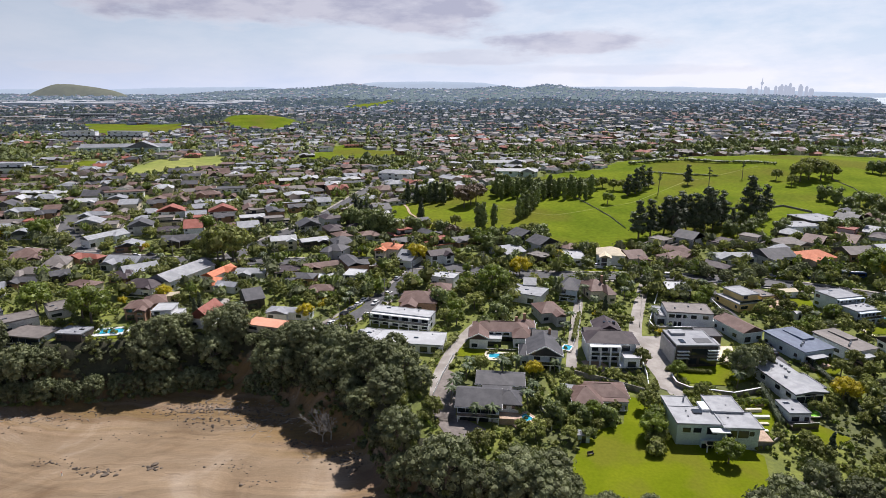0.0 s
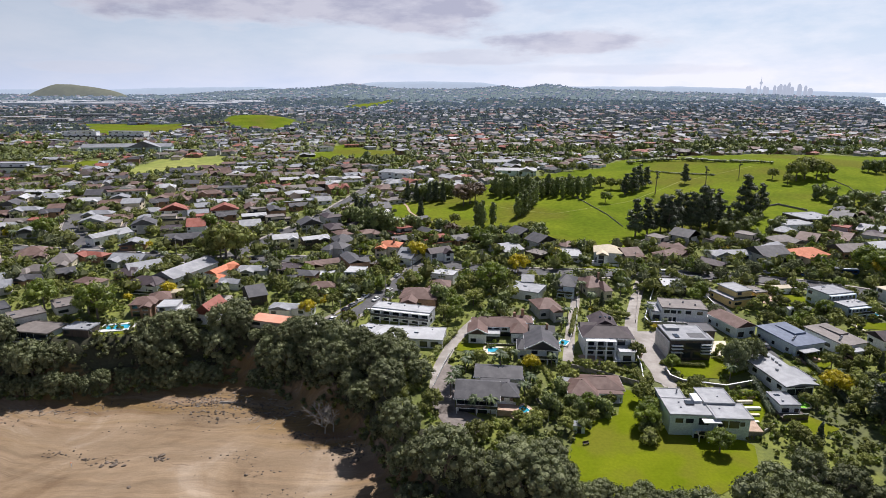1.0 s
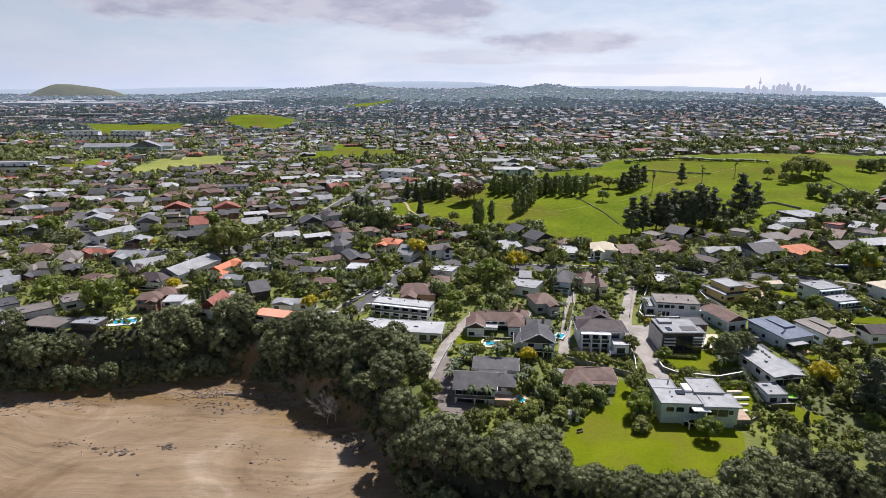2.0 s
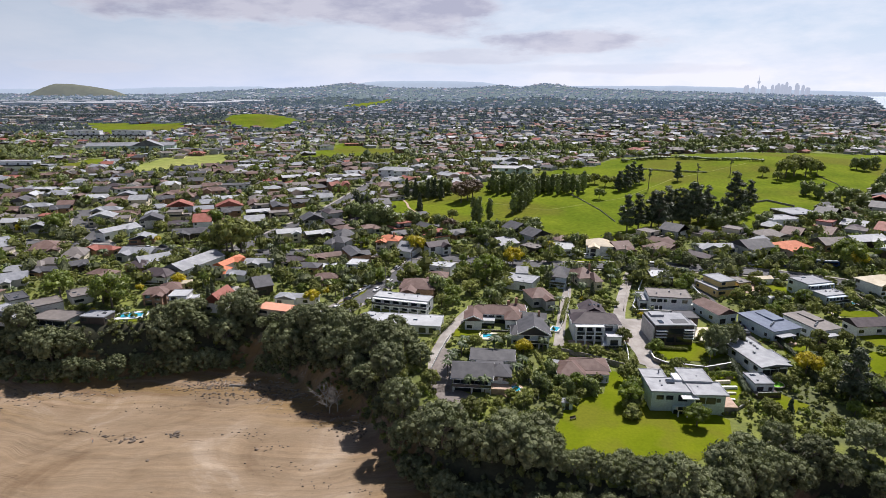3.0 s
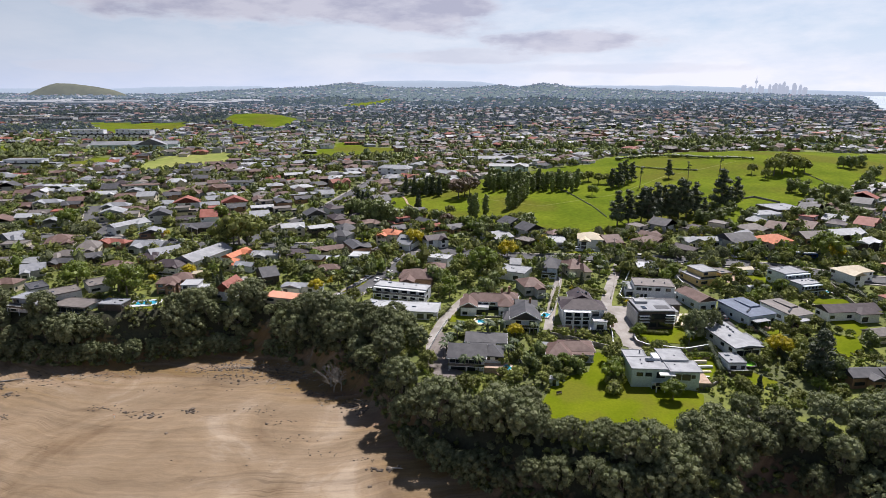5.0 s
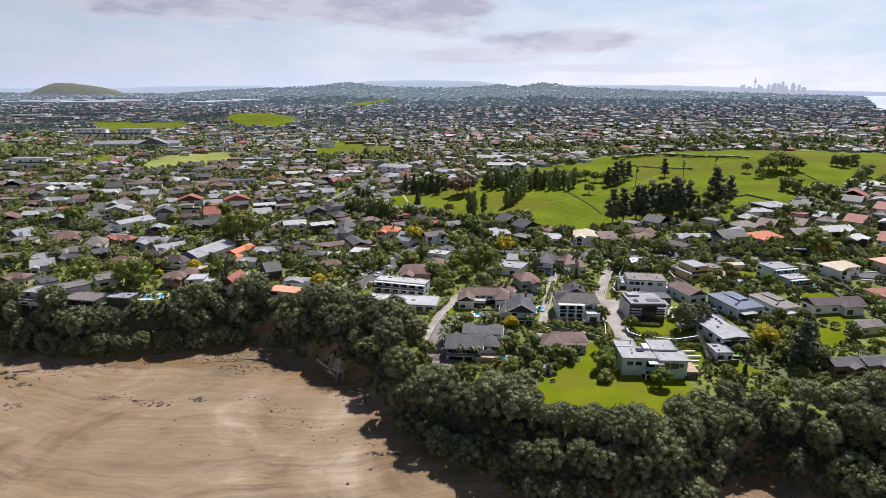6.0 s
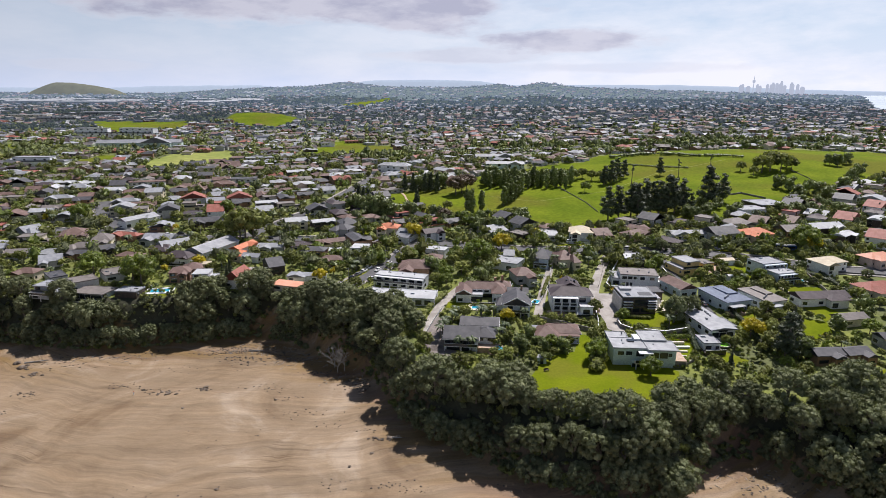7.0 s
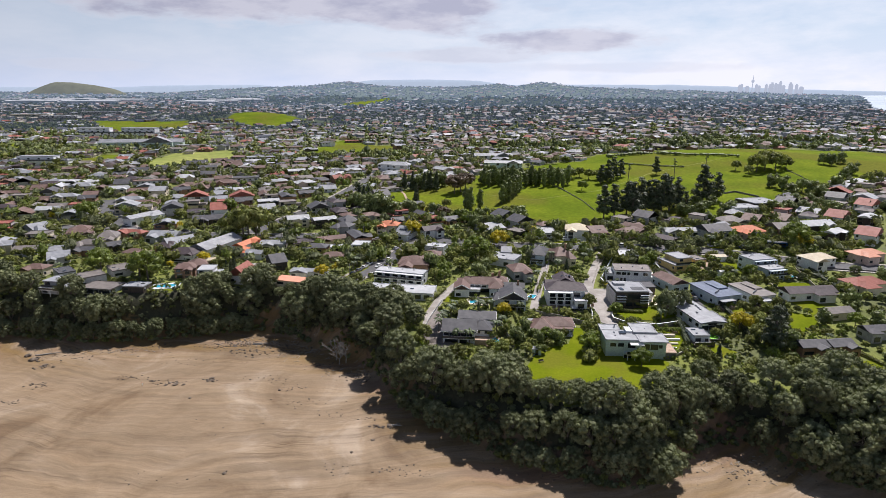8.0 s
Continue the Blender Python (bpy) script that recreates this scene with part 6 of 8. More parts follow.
tree("dark", 235.0, 652.4, 1.5)
tree("dark", 248.9, 663.3, 1.7)
tree("dark", 263.7, 675.7, 1.3)
tree("dark", 278.3, 686.6, 1.5)
tree("dark", 269.2, 637.2, 1.7)
tree("dark", 285.4, 652.6, 1.3)
tree("dark", 300.8, 665.0, 1.5)
tree("dark", 316.5, 677.4, 1.7)
tree("dark", 301.5, 622.0, 1.3)
tree("dark", 320.6, 642.0, 1.5)
tree("dark", 338.0, 657.4, 1.7)
tree("dark", 357.5, 675.9, 1.3)
tree("dark", 335.2, 612.9, 1.5)
tree("dark", 361.1, 643.4, 1.7)
tree("dark", 382.0, 663.4, 1.3)
tree("dark", 401.7, 680.4, 1.5)
tree("dark", 383.8, 631.0, 1.7)
tree("dark", 406.3, 652.5, 1.3)
tree("dark", 359.4, 501.7, 1.6)
tree("dark", 363.6, 497.0, 1.6)
tree("dark", 378.4, 508.0, 1.6)
tree("dark", 335.6, 435.4, 1.6)
tree("dark", 356.8, 457.4, 1.6)
tree("dark", 305.4, 397.6, 1.6)
tree("dark", 278.3, 383.3, 1.6)
tree("dark", 275.5, 391.2, 1.6)
tree("dark", 274.6, 366.1, 1.6)
tree("dark", 258.1, 375.5, 1.6)
tree("dark", 266.3, 402.1, 1.6)
tree("dark", 263.7, 411.6, 1.6)
tree("dark", 222.0, 333.0, 1.2)
tree("dark", 223.3, 326.7, 1.2)
tree("dark", 232.2, 333.0, 1.2)
tree("dark", 233.4, 326.7, 1.2)
tree("dark", 242.4, 333.0, 1.2)
tree("dark", 242.4, 325.2, 1.2)
tree("dark", 255.8, 337.8, 1.2)
tree("dark", 258.4, 331.5, 1.2)
tree("dark", 259.1, 325.2, 1.2)
tree("dark", 248.3, 353.4, 1.2)
tree("dark", 258.0, 351.9, 1.2)
tree("dark", 273.0, 358.3, 1.2)
tree("dark", 196.3, 336.0, 1.2)
tree("dark", 189.7, 329.7, 1.2)
tree("dark", 173.5, 331.2, 1.2)
tree("dark", 179.8, 337.5, 1.2)
tree("dark", 164.0, 324.9, 1.2)
tree("dark", 161.6, 331.2, 1.2)
tree("dark", 179.3, 351.6, 1.2)
tree("dark", 189.3, 350.1, 1.2)
tree("coastal", 18.7, 119.0, 1.05)
tree("coastal", 24.3, 119.0, 1.0)
tree("coastal", 19.1, 115.2, 1.1)
tree("coastal", 23.7, 112.4, 1.0)
tree("coastal", 27.7, 114.2, 0.8)
tree("coastal", 13.8, 116.5, 0.8)
tree("coastal", -37.5, 189.6, 0.95)
tree("coastal", -28.0, 181.8, 1.05)
tree("coastal", -19.4, 177.1, 1.0)
tree("coastal", -12.1, 172.4, 1.0)
tree("coastal", -6.8, 164.5, 0.8)
tree("coastal", -16.1, 186.5, 0.8)
tree("coastal", -45.1, 184.6, 0.9)
tree("pine", 121.7, 142.9, 1.0)
tree("pine", 127.2, 149.1, 0.8)
tree("round", 120.4, 149.1, 1.3)
tree("dark", 126.4, 142.9, 1.3)
tree("coastal", -3.0, 121.2, 0.7, sz=0.77)
tree("coastal", 1.6, 116.7, 0.8, sz=0.88)
tree("coastal", 12.1, 109.0, 0.85, sz=0.94)
tree("coastal", 18.4, 104.3, 0.6, sz=0.66)
tree("coastal", 24.5, 103.1, 0.7, sz=0.77)
tree("coastal", 30.7, 100.2, 0.8, sz=0.88)
tree("coastal", 39.2, 97.3, 0.75, sz=0.83)
tree("coastal", 45.0, 94.4, 0.85, sz=0.94)
tree("coastal", 50.9, 92.5, 0.9, sz=0.99)
tree("coastal", 53.2, 88.6, 0.75, sz=0.83)
tree("coastal", 48.2, 90.3, 0.65, sz=0.72)
tree("coastal", 58.4, 90.5, 0.8, sz=0.88)
tree("coastal", 66.5, 100.0, 0.9, sz=0.99)
tree("coastal", 58.5, 94.6, 1.0, sz=1.1)
tree("coastal", 62.0, 94.5, 0.8, sz=0.88)
tree("coastal", 82.0, 111.5, 0.9, sz=0.99)
tree("coastal", 91.0, 113.0, 0.8, sz=0.88)
tree("coastal", 98.5, 110.0, 0.7, sz=0.77)
tree("coastal", 105.0, 103.0, 0.9, sz=0.99)
tree("coastal", 108.9, 94.2, 1.1, sz=1.21)
tree("coastal", 112.6, 90.5, 1.0, sz=1.1)
tree("coastal", 116.2, 88.5, 0.85, sz=0.94)
tree("coastal", 118.8, 91.3, 1.0, sz=1.1)
tree("coastal", 125.1, 91.2, 0.9, sz=0.99)
tree("coastal", 74.5, 106.5, 0.8, sz=0.88)
tree("coastal", 28.3, 109.9, 0.6, sz=0.69)
tree("coastal", 32.8, 108.7, 0.55, sz=0.63)
tree("coastal", 37.2, 107.2, 0.6, sz=0.69)
tree("coastal", 41.5, 105.7, 0.6, sz=0.69)
tree("coastal", 46.1, 105.8, 0.55, sz=0.63)
tree("coastal", 35.5, 110.7, 0.5, sz=0.57)
tree("coastal", 45.0, 110.5, 0.5, sz=0.57)
tree("fresh", 86.4, 156.4, 0.45)
tree("fresh", 88.7, 156.4, 0.45)
tree("fresh", 91.1, 156.3, 0.45)
tree("fresh", 93.3, 156.3, 0.45)

# ---- garden walls, hedges, pools, vehicles ----
def drape(x0, y0, x1, y1, n):
    return [(x0 + (x1 - x0) * i / n, y0 + (y1 - y0) * i / n) for i in range(n + 1)]


def wall_run(pts, h, t, mat, label, name="garden_wall", category="wall", base=-0.8, cap=None):
    """A garden wall along a line, following the ground in one stepped piece."""
    line = []
    for (a, b), (c, d) in zip(pts, pts[1:]):
        k = max(1, int(math.hypot(c - a, d - b) / 2.5))
        line += drape(a, b, c, d, k)[:-1]
    line.append(pts[-1])
    ox, oy = line[0]
    t0 = thing(name, pose(ox, oy, G(ox, oy)), label, category)
    z0 = G(ox, oy)
    for key, hh, lo, tt, m_ in (("wall", h, base, t, mat), ("coping", h + 0.1, h + 0.003, t + 0.12, cap)):
        if m_ is None:
            continue
        v, f = [], []
        for i, (x, y) in enumerate(line):
            a, b = line[max(i - 1, 0)], line[min(i + 1, len(line) - 1)]
            k = math.hypot(b[0] - a[0], b[1] - a[1]) or 1
            nx_, ny_ = -(b[1] - a[1]) / k * tt / 2, (b[0] - a[0]) / k * tt / 2
            zz = G(x, y) - z0
            for sx_, dz in ((-1, lo), (-1, hh), (1, hh), (1, lo)):
                v.append((x + sx_ * nx_ - ox, y + sx_ * ny_ - oy, zz + dz))
            if i:
                for q in range(4):
                    f.append((4 * i - 4 + q, 4 * i - 4 + (q + 1) % 4, 4 * i + (q + 1) % 4, 4 * i + q))
        f += [(0, 3, 2, 1), tuple(len(v) - 4 + q for q in range(4))]
        part(key, (v, f), m_, t0)
    return t0


def hedge(pts, h, t, mat=None, label="dense clipped dark green garden hedge"):
    """A clipped hedge: rows of leaf clumps along a line."""
    rng = np.random.default_rng(int(abs(pts[0][0] * 13 + pts[0][1] * 7)))
    ox, oy = pts[0]
    z0 = G(ox, oy)
    lobes = []

    def rough():
        return rng.uniform(0.55, 1.35) if t > 2.3 else rng.uniform(0.95, 1.05)

    for (a, b), (c, d) in zip(pts, pts[1:]):
        n = max(1, int(math.hypot(c - a, d - b) / (t * 0.6)))
        for x, y in drape(a, b, c, d, n):
            zz = G(x, y) - z0
            lobes.append((x - ox + rng.uniform(-0.1, 0.1), y - oy + rng.uniform(-0.1, 0.1), zz + h * 0.5, t * 0.62 * rough(), t * 0.62 * rough(), h * 0.5 * rough() + rng.uniform(-0.06, 0.1)))
    t0 = thing("hedge", pose(ox, oy, z0), label, "hedge")
    part("foliage", leaf_cloud(lobes, 40, 0.17, rng), mat or L_BUSH, t0)
    stems = bmesh.new()
    for l_ in lobes[::2]:
        tube(stems, (l_[0], l_[1], l_[2] - h * 0.55 - 0.3), (l_[0], l_[1], l_[2]), 0.06, 0.04, 4)
    part("stems", stems, TRUNK, t0)
    return t0


def post_fence(pts, h, gap, mat, post_mat, label, rail=True):
    """Posts and rails along a line, each post a part."""
    ox, oy = pts[0]
    z0 = G(ox, oy)
    t0 = thing("fence", pose(ox, oy, z0), label, "fence")
    me = bpy.data.meshes.new("post")
    bm = boxes((-0.09, -0.09, -0.5, 0.09, 0.09, h))
    bm.to_mesh(me)
    bm.free()
    me.materials.append(post_mat)
    last = None
    for (a, b), (c, d) in zip(pts, pts[1:]):
        n = max(1, round(math.hypot(c - a, d - b) / gap))
        turn = math.degrees(math.atan2(d - b, c - a))
        for x, y in drape(a, b, c, d, n)[: None if (c, d) == pts[-1] else -1]:
            zz = G(x, y) - z0
            part("post", me, None, t0, at=pose(x - ox, y - oy, zz, 0, 0, turn))
            if last and rail:
                bm = bmesh.new()
                tube(bm, last, (x - ox, y - oy, zz + h * 0.92), 0.06, 0.06, 4)
                p, q = Vector(last), Vector((x - ox, y - oy, zz + h * 0.92))
                part("rail", bm, mat, t0)
                bm = bmesh.new()
                v = [bm.verts.new(w) for w in (p - Vector((0, 0, h * 0.15)), q - Vector((0, 0, h * 0.15)), q - Vector((0, 0, h * 0.85)), p - Vector((0, 0, h * 0.85)))]
                bm.faces.new(v)
                ex = bmesh.ops.solidify(bm, geom=bm.faces[:], thickness=0.05)
                part("panel", bm, mat, t0)
            last = (x - ox, y - oy, zz + h * 0.92)
    return t0


def paved(name, poly, mat, label, category):
    """A paved area on which nothing grows."""
    LAWNS.append(poly)
    return patch(name, poly, mat, label, category, lift=0.2)


def pool(x, y, yaw, w, d, deck, deck_mat, label, water=None, round_=False):
    """A swimming pool: paved surround, coping and water."""
    z = max(G(x + a, y + b) for a in (-w / 2, w / 2) for b in (-d / 2, d / 2)) + 0.25
    t0 = thing("swimming_pool", pose(x, y, z, 0, 0, yaw), label, "pool")
    X, Y = w / 2, d / 2
    part("surround", ring(-X - deck, -Y - deck, X + deck, Y + deck, -1.2, 0.0, deck - 0.002), deck_mat, t0)
    part("coping", ring(-X - 0.3, -Y - 0.3, X + 0.3, Y + 0.3, 0.003, 0.09, 0.3), WHITE, t0)
    part("water", boxes((-X, -Y, -1.0, X, Y, -0.06)), water or WATER, t0)
    return t0


PAINTS = {}


def paint(name, c):
    if name not in PAINTS:
        m = material("car_paint_" + name, c, c, 1.0, 0.25, fine=1, spec=0.6)
        PAINTS[name] = m
    return PAINTS[name]


TYRE = material("tyre_rubber", (0.02, 0.02, 0.02), (0.03, 0.03, 0.03), 3.0, 0.9)
RIM = material("wheel_alloy", (0.4, 0.4, 0.42), (0.5, 0.5, 0.52), 3.0, 0.35, metal=0.8)
LAMP = material("lamp_lens", (0.7, 0.7, 0.7), (0.8, 0.8, 0.8), 3.0, 0.2)
TAIL = material("tail_lens", (0.35, 0.02, 0.02), (0.42, 0.03, 0.03), 3.0, 0.3)
PAINT_RGB = {"white": (0.75, 0.75, 0.75), "silver": (0.42, 0.43, 0.45), "black": (0.025, 0.026, 0.03), "blue": (0.05, 0.10, 0.26), "red": (0.38, 0.03, 0.03), "grey": (0.16, 0.17, 0.18)}


def loft(rings):
    bm = bmesh.new()
    rr = [[bm.verts.new(c) for c in r] for r in rings]
    for a, b in zip(rr, rr[1:]):
        n = len(a)
        for i in range(n):
            bm.faces.new((a[i], a[(i + 1) % n], b[(i + 1) % n], b[i]))
    bm.faces.new(rr[0][::-1])
    bm.faces.new(rr[-1])
    bmesh.ops.recalc_face_normals(bm, faces=bm.faces[:])
    return bm


def profile_body(L, W, stations):
    """Body from cross-sections along x: (x, floor, shoulder, half-width at shoulder)."""
    rings = []
    for x, lo, hi, k in stations:
        w = W / 2 * k
        rings.append([(x, -w * 0.94, lo), (x, -w, lo + (hi - lo) * 0.45), (x, -w * 0.97, hi - 0.08), (x, -w * 0.85, hi), (x, w * 0.85, hi), (x, w * 0.97, hi - 0.08), (x, w, lo + (hi - lo) * 0.45), (x, w * 0.94, lo)])
    return loft(rings)


def wheel(parent, x, y, r=0.33, w=0.22):
    bm = bmesh.new()
    tube(bm, (x, y - w / 2, r), (x, y + w / 2, r), r, r, 14)
    t = part("wheel", bm, TYRE, parent)
    bm = bmesh.new()
    s = 1 if y > 0 else -1
    tube(bm, (x, y + s * w / 2, r), (x, y + s * (w / 2 + 0.02), r), r * 0.62, r * 0.55, 10)
    part("rim", bm, RIM, t)


CAR_PROTO = {}


def car(x, y, yaw, colour, kind="car", z=None):
    """A parked vehicle heading along its own x."""
    key = (colour, kind)
    zz = (G(x, y) if z is None else z) + 0.15
    if key in CAR_PROTO:
        return copy_thing(CAR_PROTO[key], pose(x, y, zz, 0, 0, yaw))
    p = paint(colour, PAINT_RGB[colour])
    name = {"car": "car", "van": "van", "bus": "bus"}[kind]
    label = {"car": f"{colour} hatchback car parked at the roadside", "van": f"{colour} panel van standing at the roadside", "bus": "dark blue city bus with a white roof on the street"}[kind]
    t = thing(name, pose(x, y, zz, 0, 0, yaw), label, name, "vehicles on the street")
    if kind == "car":
        part("body", profile_body(4.4, 1.78, [(-2.2, 0.35, 0.75, 0.86), (-2.05, 0.22, 0.98, 0.95), (-1.2, 0.2, 1.0, 1), (0.7, 0.2, 0.96, 1), (1.7, 0.22, 0.86, 0.96), (2.15, 0.3, 0.68, 0.84)]), p, t)
        part("cabin_glass", profile_body(2.6, 1.6, [(-1.95, 0.97, 1.0, 0.9), (-1.45, 0.95, 1.38, 0.88), (-0.3, 0.95, 1.44, 0.88), (0.35, 0.95, 1.38, 0.86), (1.1, 0.93, 0.96, 0.86)]), GLASS, t)
        part("roof", boxes((-1.4, -0.62, 1.40, 0.25, 0.62, 1.475)), p, t)
        dims = (1.35, -1.35, 0.8)
    elif kind == "van":
        part("body", profile_body(5.2, 1.95, [(-2.6, 0.4, 2.1, 0.93), (-2.5, 0.3, 2.2, 0.98), (1.1, 0.3, 2.2, 0.98), (1.6, 0.3, 1.95, 0.95), (2.1, 0.3, 1.15, 0.93), (2.6, 0.4, 0.85, 0.85)]), p, t)
        part("windscreen", loft([[(1.63, -0.8, 1.9), (1.63, 0.8, 1.9), (1.68, 0.8, 1.9), (1.68, -0.8, 1.9)], [(2.07, -0.85, 1.2), (2.07, 0.85, 1.2), (2.14, 0.85, 1.2), (2.14, -0.85, 1.2)]]), GLASS, t)
        for s in (-1, 1):
            part("side_window", boxes((-2.0, s * 0.985 - 0.012, 1.3, 1.2, s * 0.985 + 0.012, 1.85)), GLASS, t)
        dims = (1.7, -1.6, 0.86)
    else:
        part("body", profile_body(12, 2.5, [(-6, 0.4, 2.6, 0.95), (-5.9, 0.3, 2.85, 1), (5.7, 0.3, 2.85, 1), (6, 0.45, 2.5, 0.94)]), p, t)
        part("roof", boxes((-5.8, -1.1, 2.855, 5.6, 1.1, 3.0), (-4.5, -0.8, 3.0, -1.5, 0.8, 3.2)), WHITE, t)
        for s in (-1, 1):
            for i in range(6):
                part("window", boxes((-5.5 + i * 1.8, s * 1.25 - 0.015, 1.35, -3.85 + i * 1.8, s * 1.25 + 0.015, 2.35)), GLASS, t)
        dims = (3.9, -3.4, 1.1)
    for wx in dims[:2]:
        for s in (-1, 1):
            wheel(t, wx, s * dims[2], 0.33 if kind != "bus" else 0.48)
    if kind != "bus":
        e = 2.16 if kind == "car" else 2.56
        for s in (-1, 1):
            part("headlight", boxes((e - 0.1, s * 0.62 - 0.14, 0.6, e + 0.02, s * 0.62 + 0.14, 0.72)), LAMP, t)
            part("tail_light", boxes((-e - 0.06, s * 0.68 - 0.1, 0.72, -e + 0.06, s * 0.68 + 0.1, 0.9)), TAIL, t)
    CAR_PROTO[key] = t
    return t


def umbrella(x, y, r=1.5, h=2.3, mat=None, z=None, label="round white garden umbrella over a small table"):
    z = G(x, y) + 0.16 if z is None else z
    t0 = thing("garden_umbrella", pose(x, y, z), label, "umbrella")
    bm = bmesh.new()
    tube(bm, (0, 0, 0), (0, 0, h), 0.04, 0.04, 6)
    part("pole", bm, WHITE, t0)
    bm = bmesh.new()
    tube(bm, (0, 0, h - 0.35), (0, 0, h + 0.1), r, 0.05, 10)
    part("canopy", bm, mat or WHITE, t0)
    bm = bmesh.new()
    tube(bm, (0, 0, 0.68), (0, 0, 0.74), 0.7, 0.7, 12)
    part("table", bm, WHITE, t0)
    return t0


def pole(x, y, h=9.0, arm=True):
    """A street pole with a cross-arm."""
    t0 = thing("power_pole", pose(x, y, G(x, y)), "tall grey power pole with a timber cross-arm", "pole", "power poles")
    bm = bmesh.new()
    tube(bm, (0, 0, -1), (0, 0, h), 0.17, 0.11, 8)
    part("post", bm, CONCRETE, t0)
    part("cross_arm", boxes((-1.1, -0.06, h - 0.7, 1.1, 0.06, h - 0.55)), TIMBER, t0)
    for i in range(4):
        part("insulator", boxes((-1.0 + i * 0.63, -0.04, h - 0.55, -0.92 + i * 0.63, 0.04, h - 0.38)), WHITE, t0)
    return t0


def terrace(x, y, yaw, w, d, z0, z1, mat, label, rail=None):
    """A raised terrace block, with a glass rail on its front where asked."""
    t0 = thing("terrace", pose(x, y, G(x, y), 0, 0, yaw), label, "terrace")
    part("slab", boxes((-w / 2, -d / 2, z0, w / 2, d / 2, z1)), mat, t0)
    if rail:
        part("balustrade", boxes((-w / 2, -d / 2, z1 + 0.003, w / 2, -d / 2 + 0.06, z1 + 0.95)), GLASS, t0)
        part("handrail", boxes((-w / 2, -d / 2 - 0.03, z1 + 0.953, w / 2, -d / 2 + 0.09, z1 + 1.02)), WHITE, t0)
    return t0


def trampoline(x, y):
    t0 = thing("trampoline", pose(x, y, G(x, y) + 0.2), "round lime-green trampoline with a pale rim", "trampoline")
    bm = bmesh.new()
    tube(bm, (0, 0, 0.62), (0, 0, 0.7), 2.3, 2.3, 20)
    part("mat", bm, paint("lime", (0.22, 0.62, 0.05)), t0)
    bm = bmesh.new()
    for i in range(20):
        a, b = i * math.tau / 20, (i + 1) * math.tau / 20
        tube(bm, (2.5 * math.cos(a), 2.5 * math.sin(a), 0.68), (2.5 * math.cos(b), 2.5 * math.sin(b), 0.68), 0.2, 0.2, 5)
    part("rim_pad", bm, CREAM, t0)
    for i in range(6):
        a = i * math.tau / 6
        bm = bmesh.new()
        tube(bm, (2.4 * math.cos(a), 2.4 * math.sin(a), -0.3), (2.4 * math.cos(a), 2.4 * math.sin(a), 0.6), 0.05, 0.05, 5)
        part("leg", bm, DARKMETAL, t0)
    return t0


COURT = material("court_surface", (0.30, 0.42, 0.28), (0.36, 0.48, 0.33), 0.1, 0.9)


def warehouse(x, y, yaw, w, d):
    t0 = thing("warehouse", pose(x, y, G(x, y), 0, 0, yaw), "long pale warehouse in the industrial estate", "warehouse", "warehouses of the industrial estate")
    # walls, roof and doors all glow faintly with the painted haze
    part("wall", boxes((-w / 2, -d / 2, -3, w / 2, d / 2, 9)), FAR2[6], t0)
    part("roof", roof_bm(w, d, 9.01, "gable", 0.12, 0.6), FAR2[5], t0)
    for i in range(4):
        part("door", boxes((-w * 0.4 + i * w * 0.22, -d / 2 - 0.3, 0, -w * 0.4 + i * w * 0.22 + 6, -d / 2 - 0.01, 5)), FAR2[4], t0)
    return t0


def lawn_seat(x, y):
    t0 = thing("garden_bench", pose(x, y, G(x, y) + 0.16, 0, 0, 20), "dark garden bench standing on the lawn", "bench")
    part("seat", boxes((-0.9, -0.25, 0.4, 0.9, 0.25, 0.48)), TIMBER, t0)
    part("backrest", boxes((-0.9, 0.25, 0.48, 0.9, 0.31, 0.95)), TIMBER, t0)
    for sx_ in (-0.8, 0.74):
        part("leg", boxes((sx_, -0.22, 0, sx_ + 0.08, 0.22, 0.4)), TIMBER, t0)
    return t0


car(-38.6, 221.0, 60, "black")
car(-36.4, 225.7, 60, "grey")
car(-34.3, 230.4, 60, "white")
car(-32.6, 235.2, 62, "white")
car(-27.7, 232.0, 242, "white")
car(-23.2, 242.9, 64, "white")
car(-41.8, 211.6, 58, "white")
car(-29.1, 219.4, -10, "white")
car(-28.0, 202.2, 20, "black")
car(-28.8, 203.8, 10, "silver")
car(-20.9, 261.7, 70, "silver")
car(75.1, 279.1, 4, "white")
car(167.4, 258.7, -12, "blue")
car(124.3, 254.0, 0, "white")
car(-190.7, 307.7, -50, "white")
car(-156.1, 293.5, 10, "white")
car(-152.4, 288.8, 10, "silver")
car(-149.1, 295.1, 0, "black")
car(-170.8, 246.5, 10, "white")
car(113.5, 194.0, 95, "grey")
car(113.0, 189.4, 95, "grey")
car(-121.8, 302.8, 20, "red")
car(-94.8, 285.5, 0, "black")
car(-68.8, 283.9, 0, "black")
car(-26.4, 285.3, 80, "white")
car(39.3, 222.4, 80, "silver")
car(110.6, 219.3, 100, "silver")
car(150.3, 261.9, 0, "silver")
car(78.2, 246.0, 70, "white")
car(154.8, 249.2, 10, "silver")
car(158.5, 246.2, 30, "white")
car(116.7, 253.9, 0, "black")
car(-46.8, 202.2, 48, "white", "van")
car(103.1, 263.4, -4, "white", "van")
car(185.4, 260.3, -12, "blue", "bus")
pool(19.1, 186.3, -6, 6.5, 3.4, 1.6, CREAM, "turquoise swimming pool with pale stone surround")
pool(22.2, 148.7, 30, 5.5, 3.4, 1.2, PAVING, "blue swimming pool with terracotta paving")
